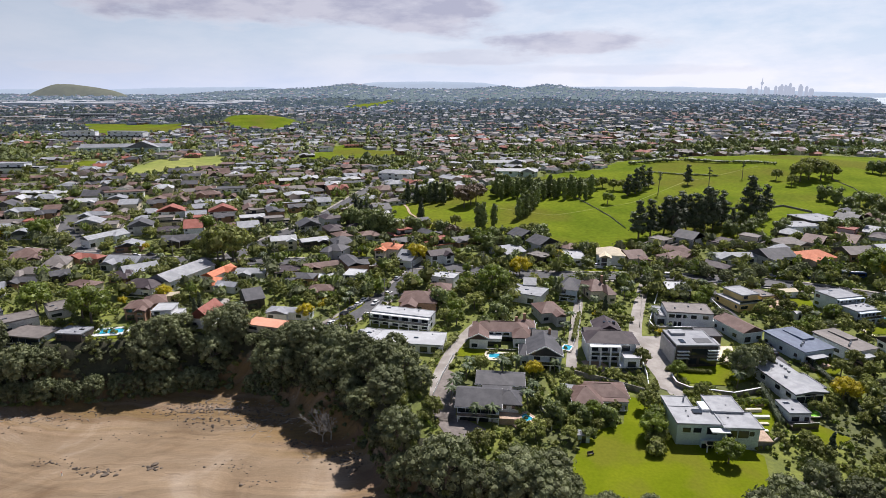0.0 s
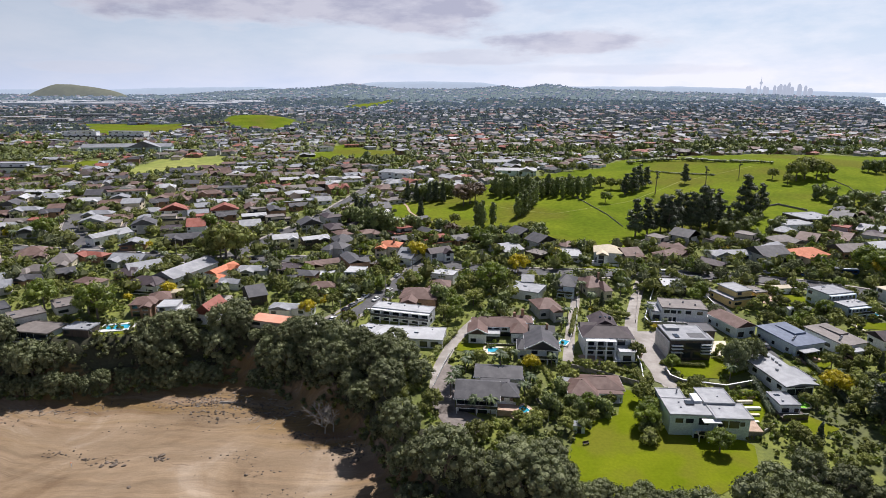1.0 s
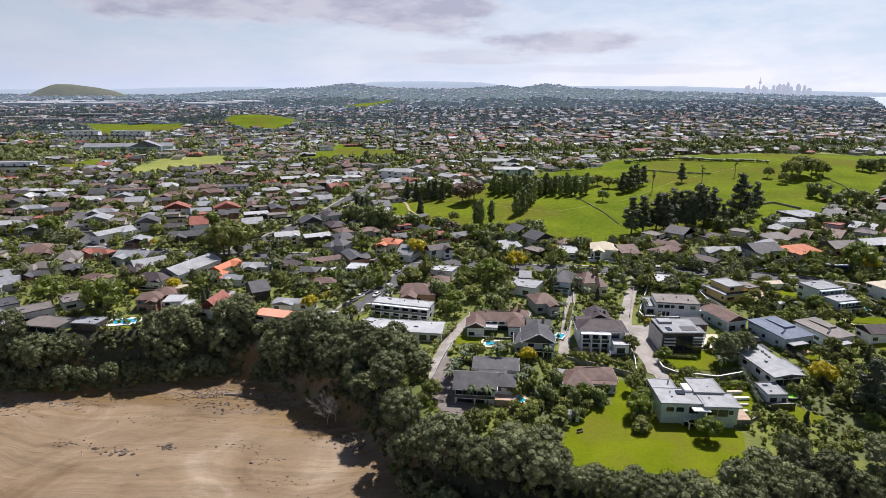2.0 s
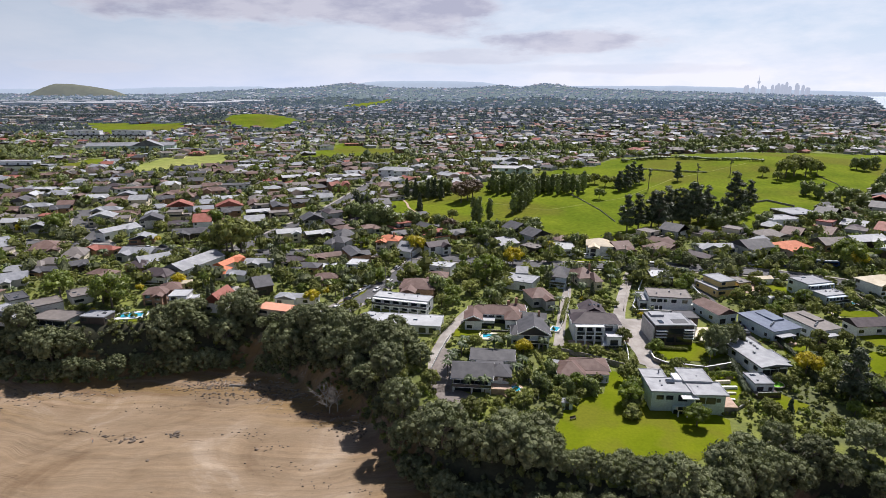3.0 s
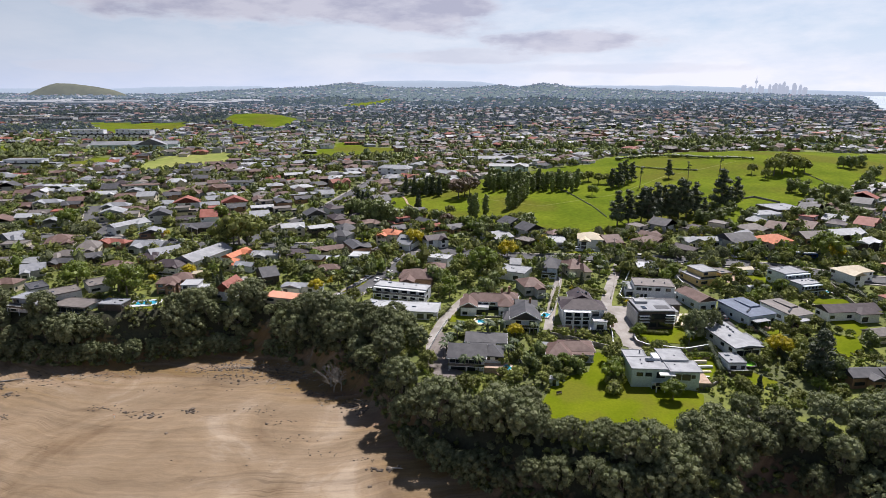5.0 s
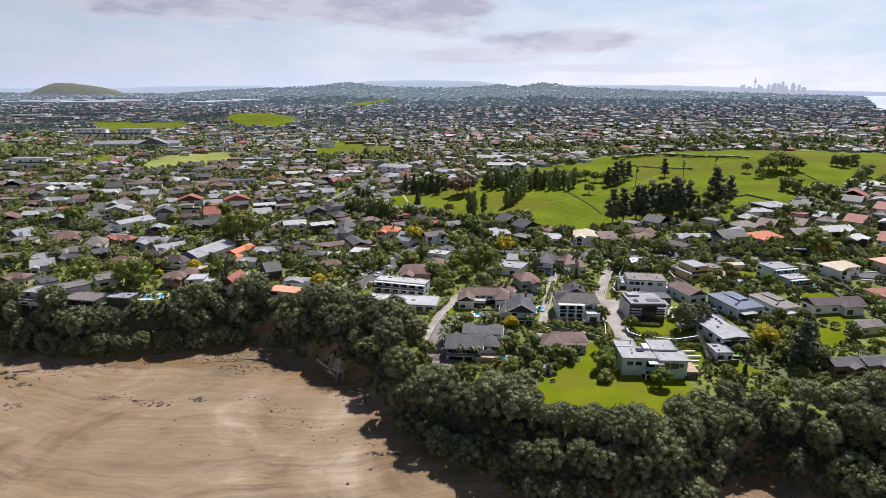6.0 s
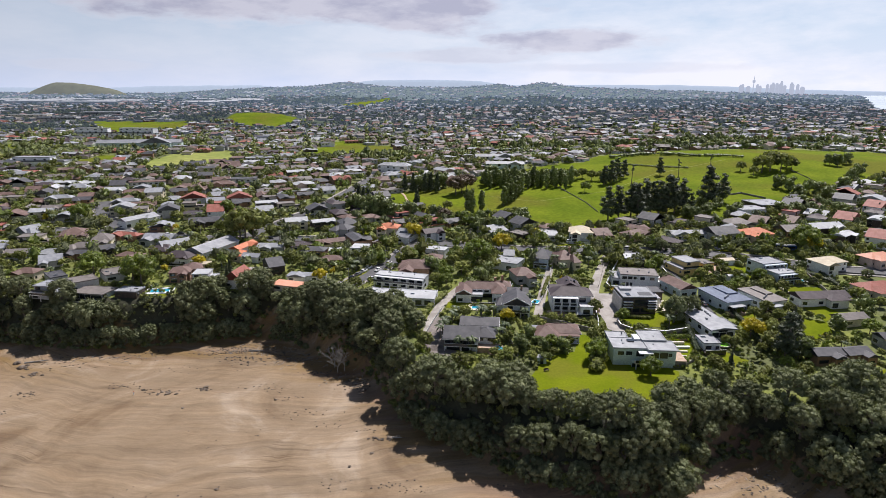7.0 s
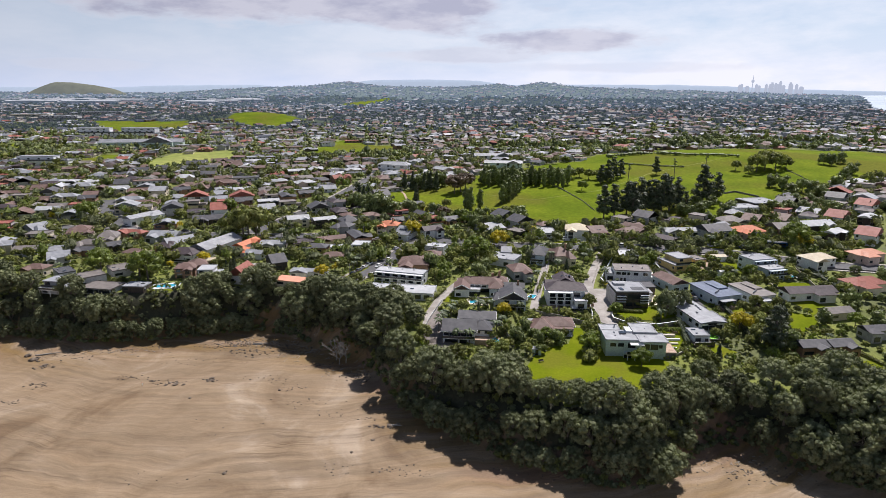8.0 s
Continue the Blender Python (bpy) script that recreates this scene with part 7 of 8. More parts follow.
pool(43.3, 192.6, 60, 4.2, 2.8, 0.7, CONCRETE, "small bright blue swimming pool beside the house")
pool(-120.9, 203.9, 12, 8.0, 4.4, 1.8, WHITE, "pale blue swimming pool with white surround on the clifftop")
pool(168.4, 216.1, 10, 6, 3, 0.8, CONCRETE, "turquoise pool beside the pale blue house")
trampoline(104.2, 151.7)
hedge([(52.6, 175.2), (61.3, 170.5)], 1.4, 1.6)
hedge([(72.6, 176.9), (85.5, 175.3)], 1.6, 1.5)
hedge([(122.6, 208.3), (121.3, 184.6), (120.9, 169.0)], 2.2, 1.8, L_PINE)
hedge([(120.9, 169.0), (117.4, 146.9)], 2.4, 1.8, L_PINE)
hedge([(127.9, 208.3), (150.0, 213.0)], 1.4, 1.6)
hedge([(73.2, 162.8), (82.0, 161.1)], 1.5, 1.6)
hedge([(97.2, 165.7), (93.0, 147.0)], 2.5, 2.0, L_PINE)
hedge([(34.7, 147.1), (34.4, 161.2), (33.4, 173.7)], 1.6, 1.6)
hedge([(30.4, 181.7), (22.2, 161.2)], 2.0, 1.8)
hedge([(47.0, 198.8), (53.5, 220.8)], 2.0, 1.6)
hedge([(60.7, 220.8), (72.3, 214.6)], 2.6, 2.2)
hedge([(112.4, 202.0), (113.2, 194.1), (110.3, 187.7)], 1.5, 1.5)
hedge([(-37.5, 255.6), (-35.6, 274.3), (-23.3, 283.7)], 1.8, 1.4, L_RUSSET)
hedge([(-53.3, 225.8), (-45.8, 239.9), (-37.1, 252.4)], 2.0, 2.2)
hedge([(-41.8, 202.2), (-39.1, 213.2)], 2.0, 2.0)
hedge([(-6.8, 164.5), (-1.4, 186.5), (5.1, 200.4)], 2.4, 2.6)
hedge([(154.2, 208.3), (156.6, 216.1), (148.9, 219.3)], 2.0, 2.0)
hedge([(99.8, 187.7), (105.0, 183.1)], 1.4, 1.4)
hedge([(62.7, 172.0), (61.7, 147.0)], 1.6, 1.8)
hedge([(185.5, 235.0), (182.4, 209.8)], 2.0, 2.0, L_PINE)
hedge([(177.4, 225.5), (182.2, 213.1), (182.6, 192.4), (195.2, 188.7)], 2.2, 2.2, L_PINE)
hedge([(151.6, 139.7), (153.9, 131.1)], 1.4, 1.6)
hedge([(19.4, 161.2), (23.5, 164.5)], 1.5, 1.5)
hedge([(176.3, 566.9), (206.5, 575.1), (231.5, 567.7), (251.2, 549.1)], 4.0, 5.0, L_POPLAR, "ragged dark hedgerow across the meadow")
hedge([(251.2, 549.1), (275.7, 544.7), (294.0, 533.7)], 3.0, 4.0, L_POPLAR, "ragged dark hedgerow across the meadow")
hedge([(177.0, 524.6), (199.7, 509.1), (227.6, 498.2)], 1.6, 2.4, L_POPLAR, "ragged dark hedgerow across the meadow")
hedge([(42.9, 592.2), (98.5, 598.8), (147.2, 560.3)], 6, 7, L_POPLAR, "ragged dark hedgerow across the meadow")
wall_run([(41.9, 173.8), (51.1, 169.0), (60.6, 162.8)], 1.8, 0.3, STONEW, "dark stacked stone retaining wall below a garden")
wall_run([(66.7, 186.3), (64.9, 173.7), (61.8, 161.2)], 1.2, 0.25, WHITE, "white rendered garden wall beside the driveway")
wall_run([(90.6, 257.0), (74.0, 209.8)], 1.3, 0.25, CONCRETE, "long grey boundary wall beside the driveway")
wall_run([(97.5, 255.5), (77.9, 211.4)], 1.5, 0.25, WHITE, "long white boundary wall beside the driveway")
wall_run([(77.9, 211.4), (78.1, 206.7), (99.1, 205.1)], 2.0, 0.3, GREYW, "dark grey retaining wall below the white house", cap=WHITE)
wall_run([(72.1, 172.2), (71.9, 167.3), (74.7, 164.2), (86.7, 161.1), (96.5, 164.1)], 1.6, 0.35, STONEW, "curved retaining wall with a white coping around a lawn", cap=WHITE)
wall_run([(111.3, 254.0), (110.7, 222.4)], 1.5, 0.25, WHITE, "white boundary wall along the lane")
wall_run([(123.7, 206.7), (149.4, 209.9)], 1.2, 0.3, CONCRETE, "grey retaining wall below a garden")
wall_run([(77.0, 137.5), (85.2, 137.5), (91.6, 142.2)], 0.9, 0.3, CONCRETE, "low curved garden wall edging the lawn")
wall_run([(158.8, 208.3), (157.3, 225.5)], 1.2, 0.25, WHITE, "white garden wall beside the pale blue house")
wall_run([(176.8, 225.5), (171.3, 194.0)], 1.6, 0.3, CONCRETE, "long grey boundary wall between gardens")
wall_run([(73.3, 277.4), (85.6, 274.3)], 1.3, 0.25, WHITE, "low white street wall in front of a house")
wall_run([(35.4, 211.4), (26.3, 181.7)], 1.5, 0.2, WHITE, "white boundary wall between gardens")
wall_run([(155.2, 209.9), (156.2, 200.2), (152.5, 187.7)], 0.5, 1.2, CREAM, "pale curved garden steps and edging")
wall_run([(134.6, 187.7), (137.4, 173.6)], 1.4, 0.2, TIMBER, "dark timber boundary fence")
post_fence([(25.0, 164.5), (27.8, 156.5), (29.6, 143.9)], 1.7, 1.5, DARKMETAL, WHITE, "dark fence with tall white posts beside the pool")
post_fence([(-2.6, 161.4), (0.3, 173.9), (3.8, 186.5)], 1.1, 1.2, WHITE, WHITE, "white balustrade fence along the driveway")
post_fence([(44.2, 189.5), (51.7, 211.4), (56.7, 233.4)], 1.3, 2.2, WHITE, WHITE, "white paling fence beside the driveway")
post_fence([(-146.6, 301.4), (-127.4, 304.4), (-125.4, 313.8)], 1.4, 2.0, TIMBER, TIMBER, "timber paling fence along the street")
wall_run([(92.3, 453.3), (100.3, 417.2), (106.8, 376.5), (108.2, 346.6)], 0.7, 0.12, DEADWOOD, "weathered post and wire farm fence across the meadow")
wall_run([(311.9, 479.6), (308.8, 447.9), (294.6, 408.6)], 0.7, 0.12, DEADWOOD, "weathered post and wire farm fence across the meadow")
wall_run([(216.5, 391.0), (227.6, 395.8), (236.2, 377.0)], 1.2, 0.4, STONEW, "dark low bank wall at the meadow edge")
paved("parking_court", [(-1.5, 147.1), (-0.1, 151.9), (4.3, 150.3), (11.9, 144.0), (11.2, 139.3), (7.0, 136.2), (2.5, 137.8)], COURTYARD, "rounded asphalt parking court at the cliff edge", "driveway")
paved("driveway", [(-3.8, 156.7), (-1.6, 169.1), (1.7, 177.1), (4.7, 173.8), (4.4, 156.7), (3.4, 147.1), (-1.3, 147.1)], COURTYARD, "asphalt driveway beside palms", "driveway")
paved("patio", [(15.1, 153.4), (20.7, 154.9), (23.2, 153.3), (18.2, 147.1), (15.2, 148.7)], PAVING, "terracotta paved pool patio", "patio")
paved("patio", [(46.9, 176.9), (46.1, 183.1), (51.7, 184.7), (54.1, 180.0), (52.6, 175.3)], PAVING, "round brick paved patio in a garden", "patio")
paved("forecourt", [(72.2, 202.0), (80.0, 202.0), (78.5, 192.5), (70.4, 162.8), (66.6, 165.8), (68.5, 183.0)], CONCRETE, "wide pale concrete forecourt", "driveway")
paved("forecourt", [(94.8, 194.1), (101.3, 194.1), (97.8, 183.0), (90.6, 183.0)], CREAM, "pale paved terrace beside the dark house", "terrace")
paved("patio", [(135.2, 225.6), (131.8, 228.7), (132.3, 235.1), (140.1, 238.2), (140.8, 231.9)], PAVING, "terracotta garden terrace beside the yellow house", "patio")
paved("driveway", [(-93.9, 216.4), (-96.2, 236.8), (-88.6, 236.8), (-87.5, 225.9), (-88.6, 213.3)], CONCRETE, "pale concrete driveway beside a gabled house", "driveway")
paved("lane", [(50.4, 261.6), (61.2, 260.2), (65.4, 247.6), (57.5, 241.2)], CONCRETE, "pale concrete forecourt off the street", "driveway")
terrace(64.6, 186.3, 2, 6.0, 9.0, -1, 0.9, PAVING, "terracotta tiled terrace beside the white house")
terrace(58.0, 176.9, 2, 12.0, 2.4, -1, 0.6, STONEW, "grey stone terrace step below the white house", True)
terrace(98.3, 147.0, 5, 7.5, 5.0, -1, 1.0, TIMBER, "dark timber deck below the pale-roofed house", True)
terrace(85.0, 143.9, -4, 6.0, 0.9, -1, 0.45, WHITE, "pale stepped garden deck beside the lawn")
terrace(86.9, 147.0, -2, 5.6, 0.9, -1, 0.65, CREAM, "pale stepped garden deck beside the lawn")
terrace(89.0, 150.1, 0, 5.2, 0.9, -1, 0.85, WHITE, "pale stepped garden deck beside the lawn")
terrace(88.5, 153.3, 2, 4.8, 0.9, -1, 1.05, CREAM, "pale stepped garden deck beside the lawn")
terrace(90.5, 157.9, 0, 2.4, 0.8, 0, 0.75, PAVING, "low timber garden bench on a deck")
terrace(92.0, 156.4, 0, 2.4, 0.8, 0, 0.75, PAVING, "low timber garden bench on a deck")
umbrella(17.1, 154.9)
umbrella(4.6, 136.2, 1.1, 0.9, label="round white garden table on the cliff lawn")
umbrella(-17.8, 181.8)
umbrella(101.9, 246.0, mat=L_BUSH, label="dark green garden umbrella on a terrace")
shed(37.0, 139.2, -5, 3.0, 2.4, 2.2, AQUA, R_GREY, "small pale green garden shed on the lawn")
shed(137.3, 217.7, 10, 3.4, 2.6, 2.4, WHITE, R_WHITE, "small white garden shed on the lawn")
shed(144.8, 239.8, 8, 8.0, 4.0, 2.4, WHITE, R_CREAM, "long white garage with a cream roof")
shed(-112.2, 235.4, 20, 5.0, 4.0, 2.4, CREAM, R_CREAM, "small cream garage with a pale roof")
pole(-24.3, 238.3)
pole(-13.8, 260.2)
pole(-40.4, 277.6)
pole(-82.0, 280.7)
pole(91.5, 269.6)
pole(130.2, 260.2)
pole(174.3, 260.3)
pole(54.2, 271.1)
pole(-38.6, 210.1)
pole(19.4, 277.4)
pole(-136.5, 291.9)
pole(-224.1, 337.6)
lawn_seat(37.6, 133.0)
house(-482.4, 821.1, 8, 62, 16, 14, "flat", R_GREY, WHITE, label="white five-storey apartment block with rows of windows", name="apartment_building", fine=False)
house(-437.8, 821.3, -4, 70, 16, 14, "flat", R_GREY, WHITE, label="white five-storey apartment block with rows of windows", name="apartment_building", fine=False)
house(-363.0, 691.3, 12, 95, 22, 7, "gable", R_GREY, AQUA, label="long school building with a grey-green roof", name="school_building", fine=False)
house(-766.6, 1215.7, 4, 110, 24, 10, "flat", R_LIGHT, GREYW, label="long pale-roofed factory building", name="factory_building", fine=False)
house(-905.5, 1340.3, 4, 120, 24, 8, "flat", R_WHITE, CREAM, label="long white-roofed factory building", name="factory_building", fine=False)
house(-809.4, 1392.6, 4, 130, 26, 9, "flat", R_LIGHT, GREYW, label="long pale-roofed factory building", name="factory_building", fine=False)
house(-620.6, 1008.0, 4, 70, 18, 6, "flat", R_WHITE, WHITE, label="low white-roofed workshop building", name="factory_building", fine=False)
house(-384.5, 538.8, 6, 48, 16, 8, "flat", R_GREY, WHITE, label="white two-storey office building among trees", name="office_building", fine=False)
house(59.0, 579.9, 4, 40, 14, 5, "gable", R_LIGHT, WHITE, label="pale clubhouse beside the tennis courts", name="clubhouse", fine=False)
house(64.2, 525.4, -4, 36, 12, 4.5, "gable", R_WHITE, AQUA, label="white-roofed club pavilion beside the meadow", name="clubhouse", fine=False)
house(-40.3, 511.2, -8, 30, 14, 6, "hip", R_LIGHT, WHITE, label="large white house on the hill street", name="building", fine=False)
paved("tennis_court", [(12.9, 534.6), (30.0, 564.2), (64.8, 555.0), (58.3, 517.5)], COURT, "pale green tennis court with white lines", "court")
paved("tennis_court", [(64.3, 550.3), (85.1, 545.8), (81.8, 522.3), (61.3, 522.2)], COURT, "pale green tennis court with white lines", "court")
SEA_POLY = [(3157.5, 4583.2), (2108.8, 2983.8), (1222.0, 1662.9), (1221.6, 1475.4), (3658.4, 4580.9)]
patch("water", SEA_POLY, SEA, "pale calm estuary water in the distance", "water", lift=2.0, cell=60)
warehouse(-2000, 2772, -4, 90, 24)
warehouse(-1553, 2254, 0, 119, 31)
warehouse(-1530, 2338, 4, 148, 38)
warehouse(-1507, 2431, -1, 117, 29)
warehouse(-1196, 2037, 3, 146, 36)
warehouse(-1171, 2121, -2, 115, 27)
warehouse(-1168, 2255, 2, 144, 34)
warehouse(-1897, 2731, -3, 113, 25)
warehouse(-1452, 2193, 1, 142, 32)
warehouse(-1422, 2266, -4, 111, 39)
warehouse(-1405, 2370, 0, 140, 30)
warehouse(-1136, 2027, 4, 109, 37)
warehouse(-1120, 2131, -1, 138, 28)
warehouse(-1817, 2586, 3, 107, 35)
warehouse(-841, 2616, -2, 136, 26)
warehouse(-894, 2264, 2, 105, 33)
warehouse(-874, 2450, -3, 134, 24)
warehouse(-817, 2564, 1, 103, 31)
warehouse(-868, 2212, -4, 132, 38)
warehouse(-849, 2398, 0, 101, 29)
warehouse(-797, 2523, 4, 130, 36)
warehouse(-1013, 2606, -1, 99, 27)

# ---- the belt of trees on the cliff ----
rnd = random.Random(5)
DEPTH = [(-215, 18), (-138, 14), (-130, 5), (-110, 5), (-102, 18), (-30, 20), (-16, 14), (16, 13), (24, 19), (40, 21), (62, 22), (74, 20), (90, 13), (106, 22), (118, 32), (150, 34), (215, 36)]
x = -210.0
while x < 200:
    s_ = 7.5 if -66 < x < -38 else 6.0 if 68 < x < 104 else 2.5
    while s_ < along(DEPTH, x):
        px, py = x + rnd.uniform(-2.4, 2.4), shore(x) + s_ + rnd.uniform(-1.6, 1.6)
        s_ += 4.8 if x < -22 else 6.6
        slip = math.hypot((px + 73) / 3.4, (py - 195) / 7) < 1
        cove = -52 < px < -22 and py - shore(px) < 6
        if slip or cove or not free(px, py, 2.0):
            continue
        if min([math.hypot(px - a, py - b) for a, b, _ in TREES] or [99]) < (3.7 if x < -22 else 4.2):
            continue
        k = rnd.uniform(0.72, 1.2) if x < -22 else rnd.uniform(0.85, 1.35)
        if py - shore(x) < 6:
            k *= 0.72
        elif x > 20 and py - shore(x) < 24:
            k *= 0.82
        tree("coastal", px, py, k, sz=k * rnd.uniform(0.9, 1.2))
    x += 5.8 if x < -22 else 6.6

for px, py, k in ((-66, 191, 0.6), (-60, 190.5, 0.65), (-55, 186, 0.55), (-80, 197, 0.55), (-76, 203, 0.5), (-69, 200.5, 0.45), (-63.5, 199.5, 0.5), (-57, 199, 0.5), (-52, 200, 0.55)):
    tree("coastal", px, py, k)

# ---- garden trees and shrubs between the houses ----
rnd = random.Random(11)
count = {"tree": 0, "shrub": 0, "palm": 0}
for _ in range(2600):
    y = rnd.uniform(120, 330)
    x = rnd.uniform(-0.78 * y - 40, 0.78 * y + 40)
    if y - shore(x) < 22 or field(x, y):
        continue
    k = rnd.random()
    kind = "round" if k < 0.40 else "fresh" if k < 0.46 else "gold" if k < 0.475 else "palm" if k < 0.53 else "cypress" if k < 0.56 else "shrub" if k < 0.97 else "goldshrub"
    cls = "shrub" if "shrub" in kind else "palm" if kind == "palm" else "tree"
    s_ = rnd.uniform(0.5, 1.15) if cls != "shrub" else rnd.uniform(0.7, 1.5)
    if count[cls] >= {"tree": 245, "shrub": 190, "palm": 40}[cls] or not free(x, y, 1.5 if cls == "tree" else 0.5):
        continue
    if min(math.hypot(x - a, y - b) - 0.35 * c for a, b, c in TREES) < (2.6 if cls == "tree" else 1.2):
        continue
    tree(kind, x, y, s_)
    count[cls] += 1

rnd = random.Random(29)
extra = 0
for _ in range(1500):
    x, y = rnd.uniform(124, 215), rnd.uniform(112, 262)
    kind = rnd.choice(("round", "round", "dark", "shrub", "fresh", "shrub", "coastal"))
    s_ = rnd.uniform(0.5, 1.2) if kind != "coastal" else rnd.uniform(0.3, 0.5)
    if extra > 80 or y - shore(x) < 30 or x > 0.74 * (y + 54) + 20 or not free(x, y, 1.2):
        continue
    if min(math.hypot(x - a, y - b) - 0.35 * c for a, b, c in TREES) < 2.6:
        continue
    tree(kind, x, y, s_)
    extra += 1

# ---- the suburb beyond: houses that can be told apart ----
PALETTE_R = [R_DARK, R_BROWN, R_GREY, R_TAUPE, R_LIGHT, R_PURPLE, R_WHITE, R_RED, R_GREY, R_DARK, R_BROWN, R_TAUPE, R_PURPLE, R_BROWN]
PALETTE_W = [WHITE, CREAM, GREYW, GREYW, BRICK, PINKW, TIMBER, CREAM, BRICK]
rnd = random.Random(21)
protos = []


def blocked(x, y, r):
    if field(x, y):
        return True
    for hx, hy, hr in HOUSES:
        if (x - hx) ** 2 + (y - hy) ** 2 < (hr * 0.8 + r) ** 2:
            return True
    for pts, w in ROADS.values():
        for (a, b), (c, d) in zip(pts, pts[1:]):
            k = min(1, max(0, ((x - a) * (c - a) + (y - b) * (d - b)) / ((c - a) ** 2 + (d - b) ** 2)))
            if math.hypot(x - a - k * (c - a), y - b - k * (d - b)) < w / 2 + r:
                return True
    return False


def street_turn(x, y):
    """Which way the streets run hereabouts, in degrees."""
    return 8 + 22 * math.sin(x / 260 + 0.6) + 14 * math.sin(y / 310)


far_houses = []
y = 262.0
row = 0
while y < 4200:
    lot = 16.2 + max(0, y - 500) * 0.0075
    half = 0.77 * y + 60
    x = -half + (row % 2) * lot / 2
    while x < half:
        px, py = x + rnd.uniform(-2.0, 2.0), y + rnd.uniform(-3.0, 3.0) + 12 * math.sin(x / 90)
        if not wood(px, py) and not blocked(px, py, 6.0 if y < 600 else 3) and rnd.random() < (0.94 if y < 900 else 0.72 if y < 2300 else 0.34):
            far_houses.append((px, py))
        x += lot
    y += lot * (1.1 if y < 900 else 1.25)
    row += 1
built = 0
rest = []
for px, py in far_houses:
    if py < 440 and built < 165:
        w, d = rnd.uniform(11, 17), rnd.uniform(9, 12)
        h = rnd.choice((2.6, 2.7, 2.8, 2.8, 5.0))
        st = rnd.choice(("hip", "hip", "gable", "gable", "gable_front", "flat"))
        turn = street_turn(px, py) + rnd.choice((0, 0, 90)) + rnd.uniform(-5, 5)
        if len(protos) < 26:
            pr = house(px, py, turn, w, d, h, st, PALETTE_R[len(protos) % 14], rnd.choice(PALETTE_W), rnd.uniform(0.3, 0.5), group="houses of the suburb", fine=False)
            protos.append((pr, max(w, d)))
        else:
            pr, size = rnd.choice(protos)
            copy_thing(pr, pose(px, py, G(px, py), 0, 0, turn))
            HOUSES.append((px, py, size / 2 + 1))
        built += 1
    else:
        rest.append((px, py))


def house_block(V, F, M, x, y, turn, w, d, h, rise, roof, wall, flat):
    """A plain far house of walls, eaves and roof, added to running lists."""
    z = G(x, y)
    ca, sa = math.cos(turn), math.sin(turn)

    def put(lx, ly, lz):
        V.append((x + lx * ca - ly * sa, y + lx * sa + ly * ca, z + lz))

    b = len(V)
    X, Y = w / 2, d / 2
    for lz in (-2.0, h):
        for lx, ly in ((-X, -Y), (X, -Y), (X, Y), (-X, Y)):
            put(lx, ly, lz)
    for i in range(4):
        F.append((b + i, b + (i + 1) % 4, b + 4 + (i + 1) % 4, b + 4 + i))
        M.append(wall)
    o = 0.8
    e = len(V)
    for lx, ly in ((-X - o, -Y - o), (X + o, -Y - o), (X + o, Y + o), (-X - o, Y + o)):
        put(lx, ly, h)
    if flat:
        for lx, ly in ((-X - o, -Y - o), (X + o, -Y - o), (X + o, Y + o), (-X - o, Y + o)):
            put(lx, ly, h + 0.35)
        F.append((e + 4, e + 5, e + 6, e + 7))
        M.append(roof)
        for i in range(4):
            F.append((e + i, e + (i + 1) % 4, e + 4 + (i + 1) % 4, e + 4 + i))
            M.append(roof)
    else:
        ins = rnd.choice((0.0, Y))
        put(-X - o + ins, 0, h + rise)
        put(X + o - ins, 0, h + rise)
        for q in ((e, e + 1, e + 5, e + 4), (e + 2, e + 3, e + 4, e + 5)):
            F.append(q)
            M.append(roof)
        for q in ((e + 1, e + 2, e + 5), (e + 3, e, e + 4)):
            F.append(q)
            M.append(roof if ins else wall)
    if w > 11 and not flat and y < 1500:
        # a gabled wing coming forward
        k, sx_ = len(V), rnd.choice((-1, 1)) * w * 0.26
        ww, out = w * 0.19, Y + rnd.uniform(1.5, 3.0)
        for lx, ly, lz in ((-ww, -out, -2), (ww, -out, -2), (-ww, -out, h), (ww, -out, h), (0, -out, h + rise * 0.85), (-ww - o, -out - o, h - 0.1), (ww + o, -out - o, h - 0.1), (0, -out - o, h + rise * 0.9),
                           (-ww - o, 0, h - 0.1), (ww + o, 0, h - 0.1), (0, 0, h + rise * 0.9), (-ww, -Y, -2), (ww, -Y, -2), (-ww, -Y, h), (ww, -Y, h)):
            put(sx_ + lx, ly, lz)
        for q, m_ in (((0, 1, 3, 2), wall), ((2, 3, 4), wall), ((5, 7, 10, 8), roof), ((7, 6, 9, 10), roof), ((11, 0, 2, 13), wall), ((1, 12, 14, 3), wall)):
            F.append(tuple(k + i for i in q))
            M.append(m_)
    # a band of windows on the long fronts
    for s_, off in ((-1, -Y - 0.03), (1, Y + 0.03)):
        n = max(1, int(w / 4))
        for i in range(n):
            cx = -X + w * (i + 0.5) / n
            k = len(V)
            for lx, lz in ((cx - 0.9, h - 1.9), (cx + 0.9, h - 1.9), (cx + 0.9, h - 0.7), (cx - 0.9, h - 0.7)):
                put(lx, off, lz)
            F.append((k, k + 1, k + 2, k + 3) if s_ < 0 else (k + 3, k + 2, k + 1, k))
            M.append(99)


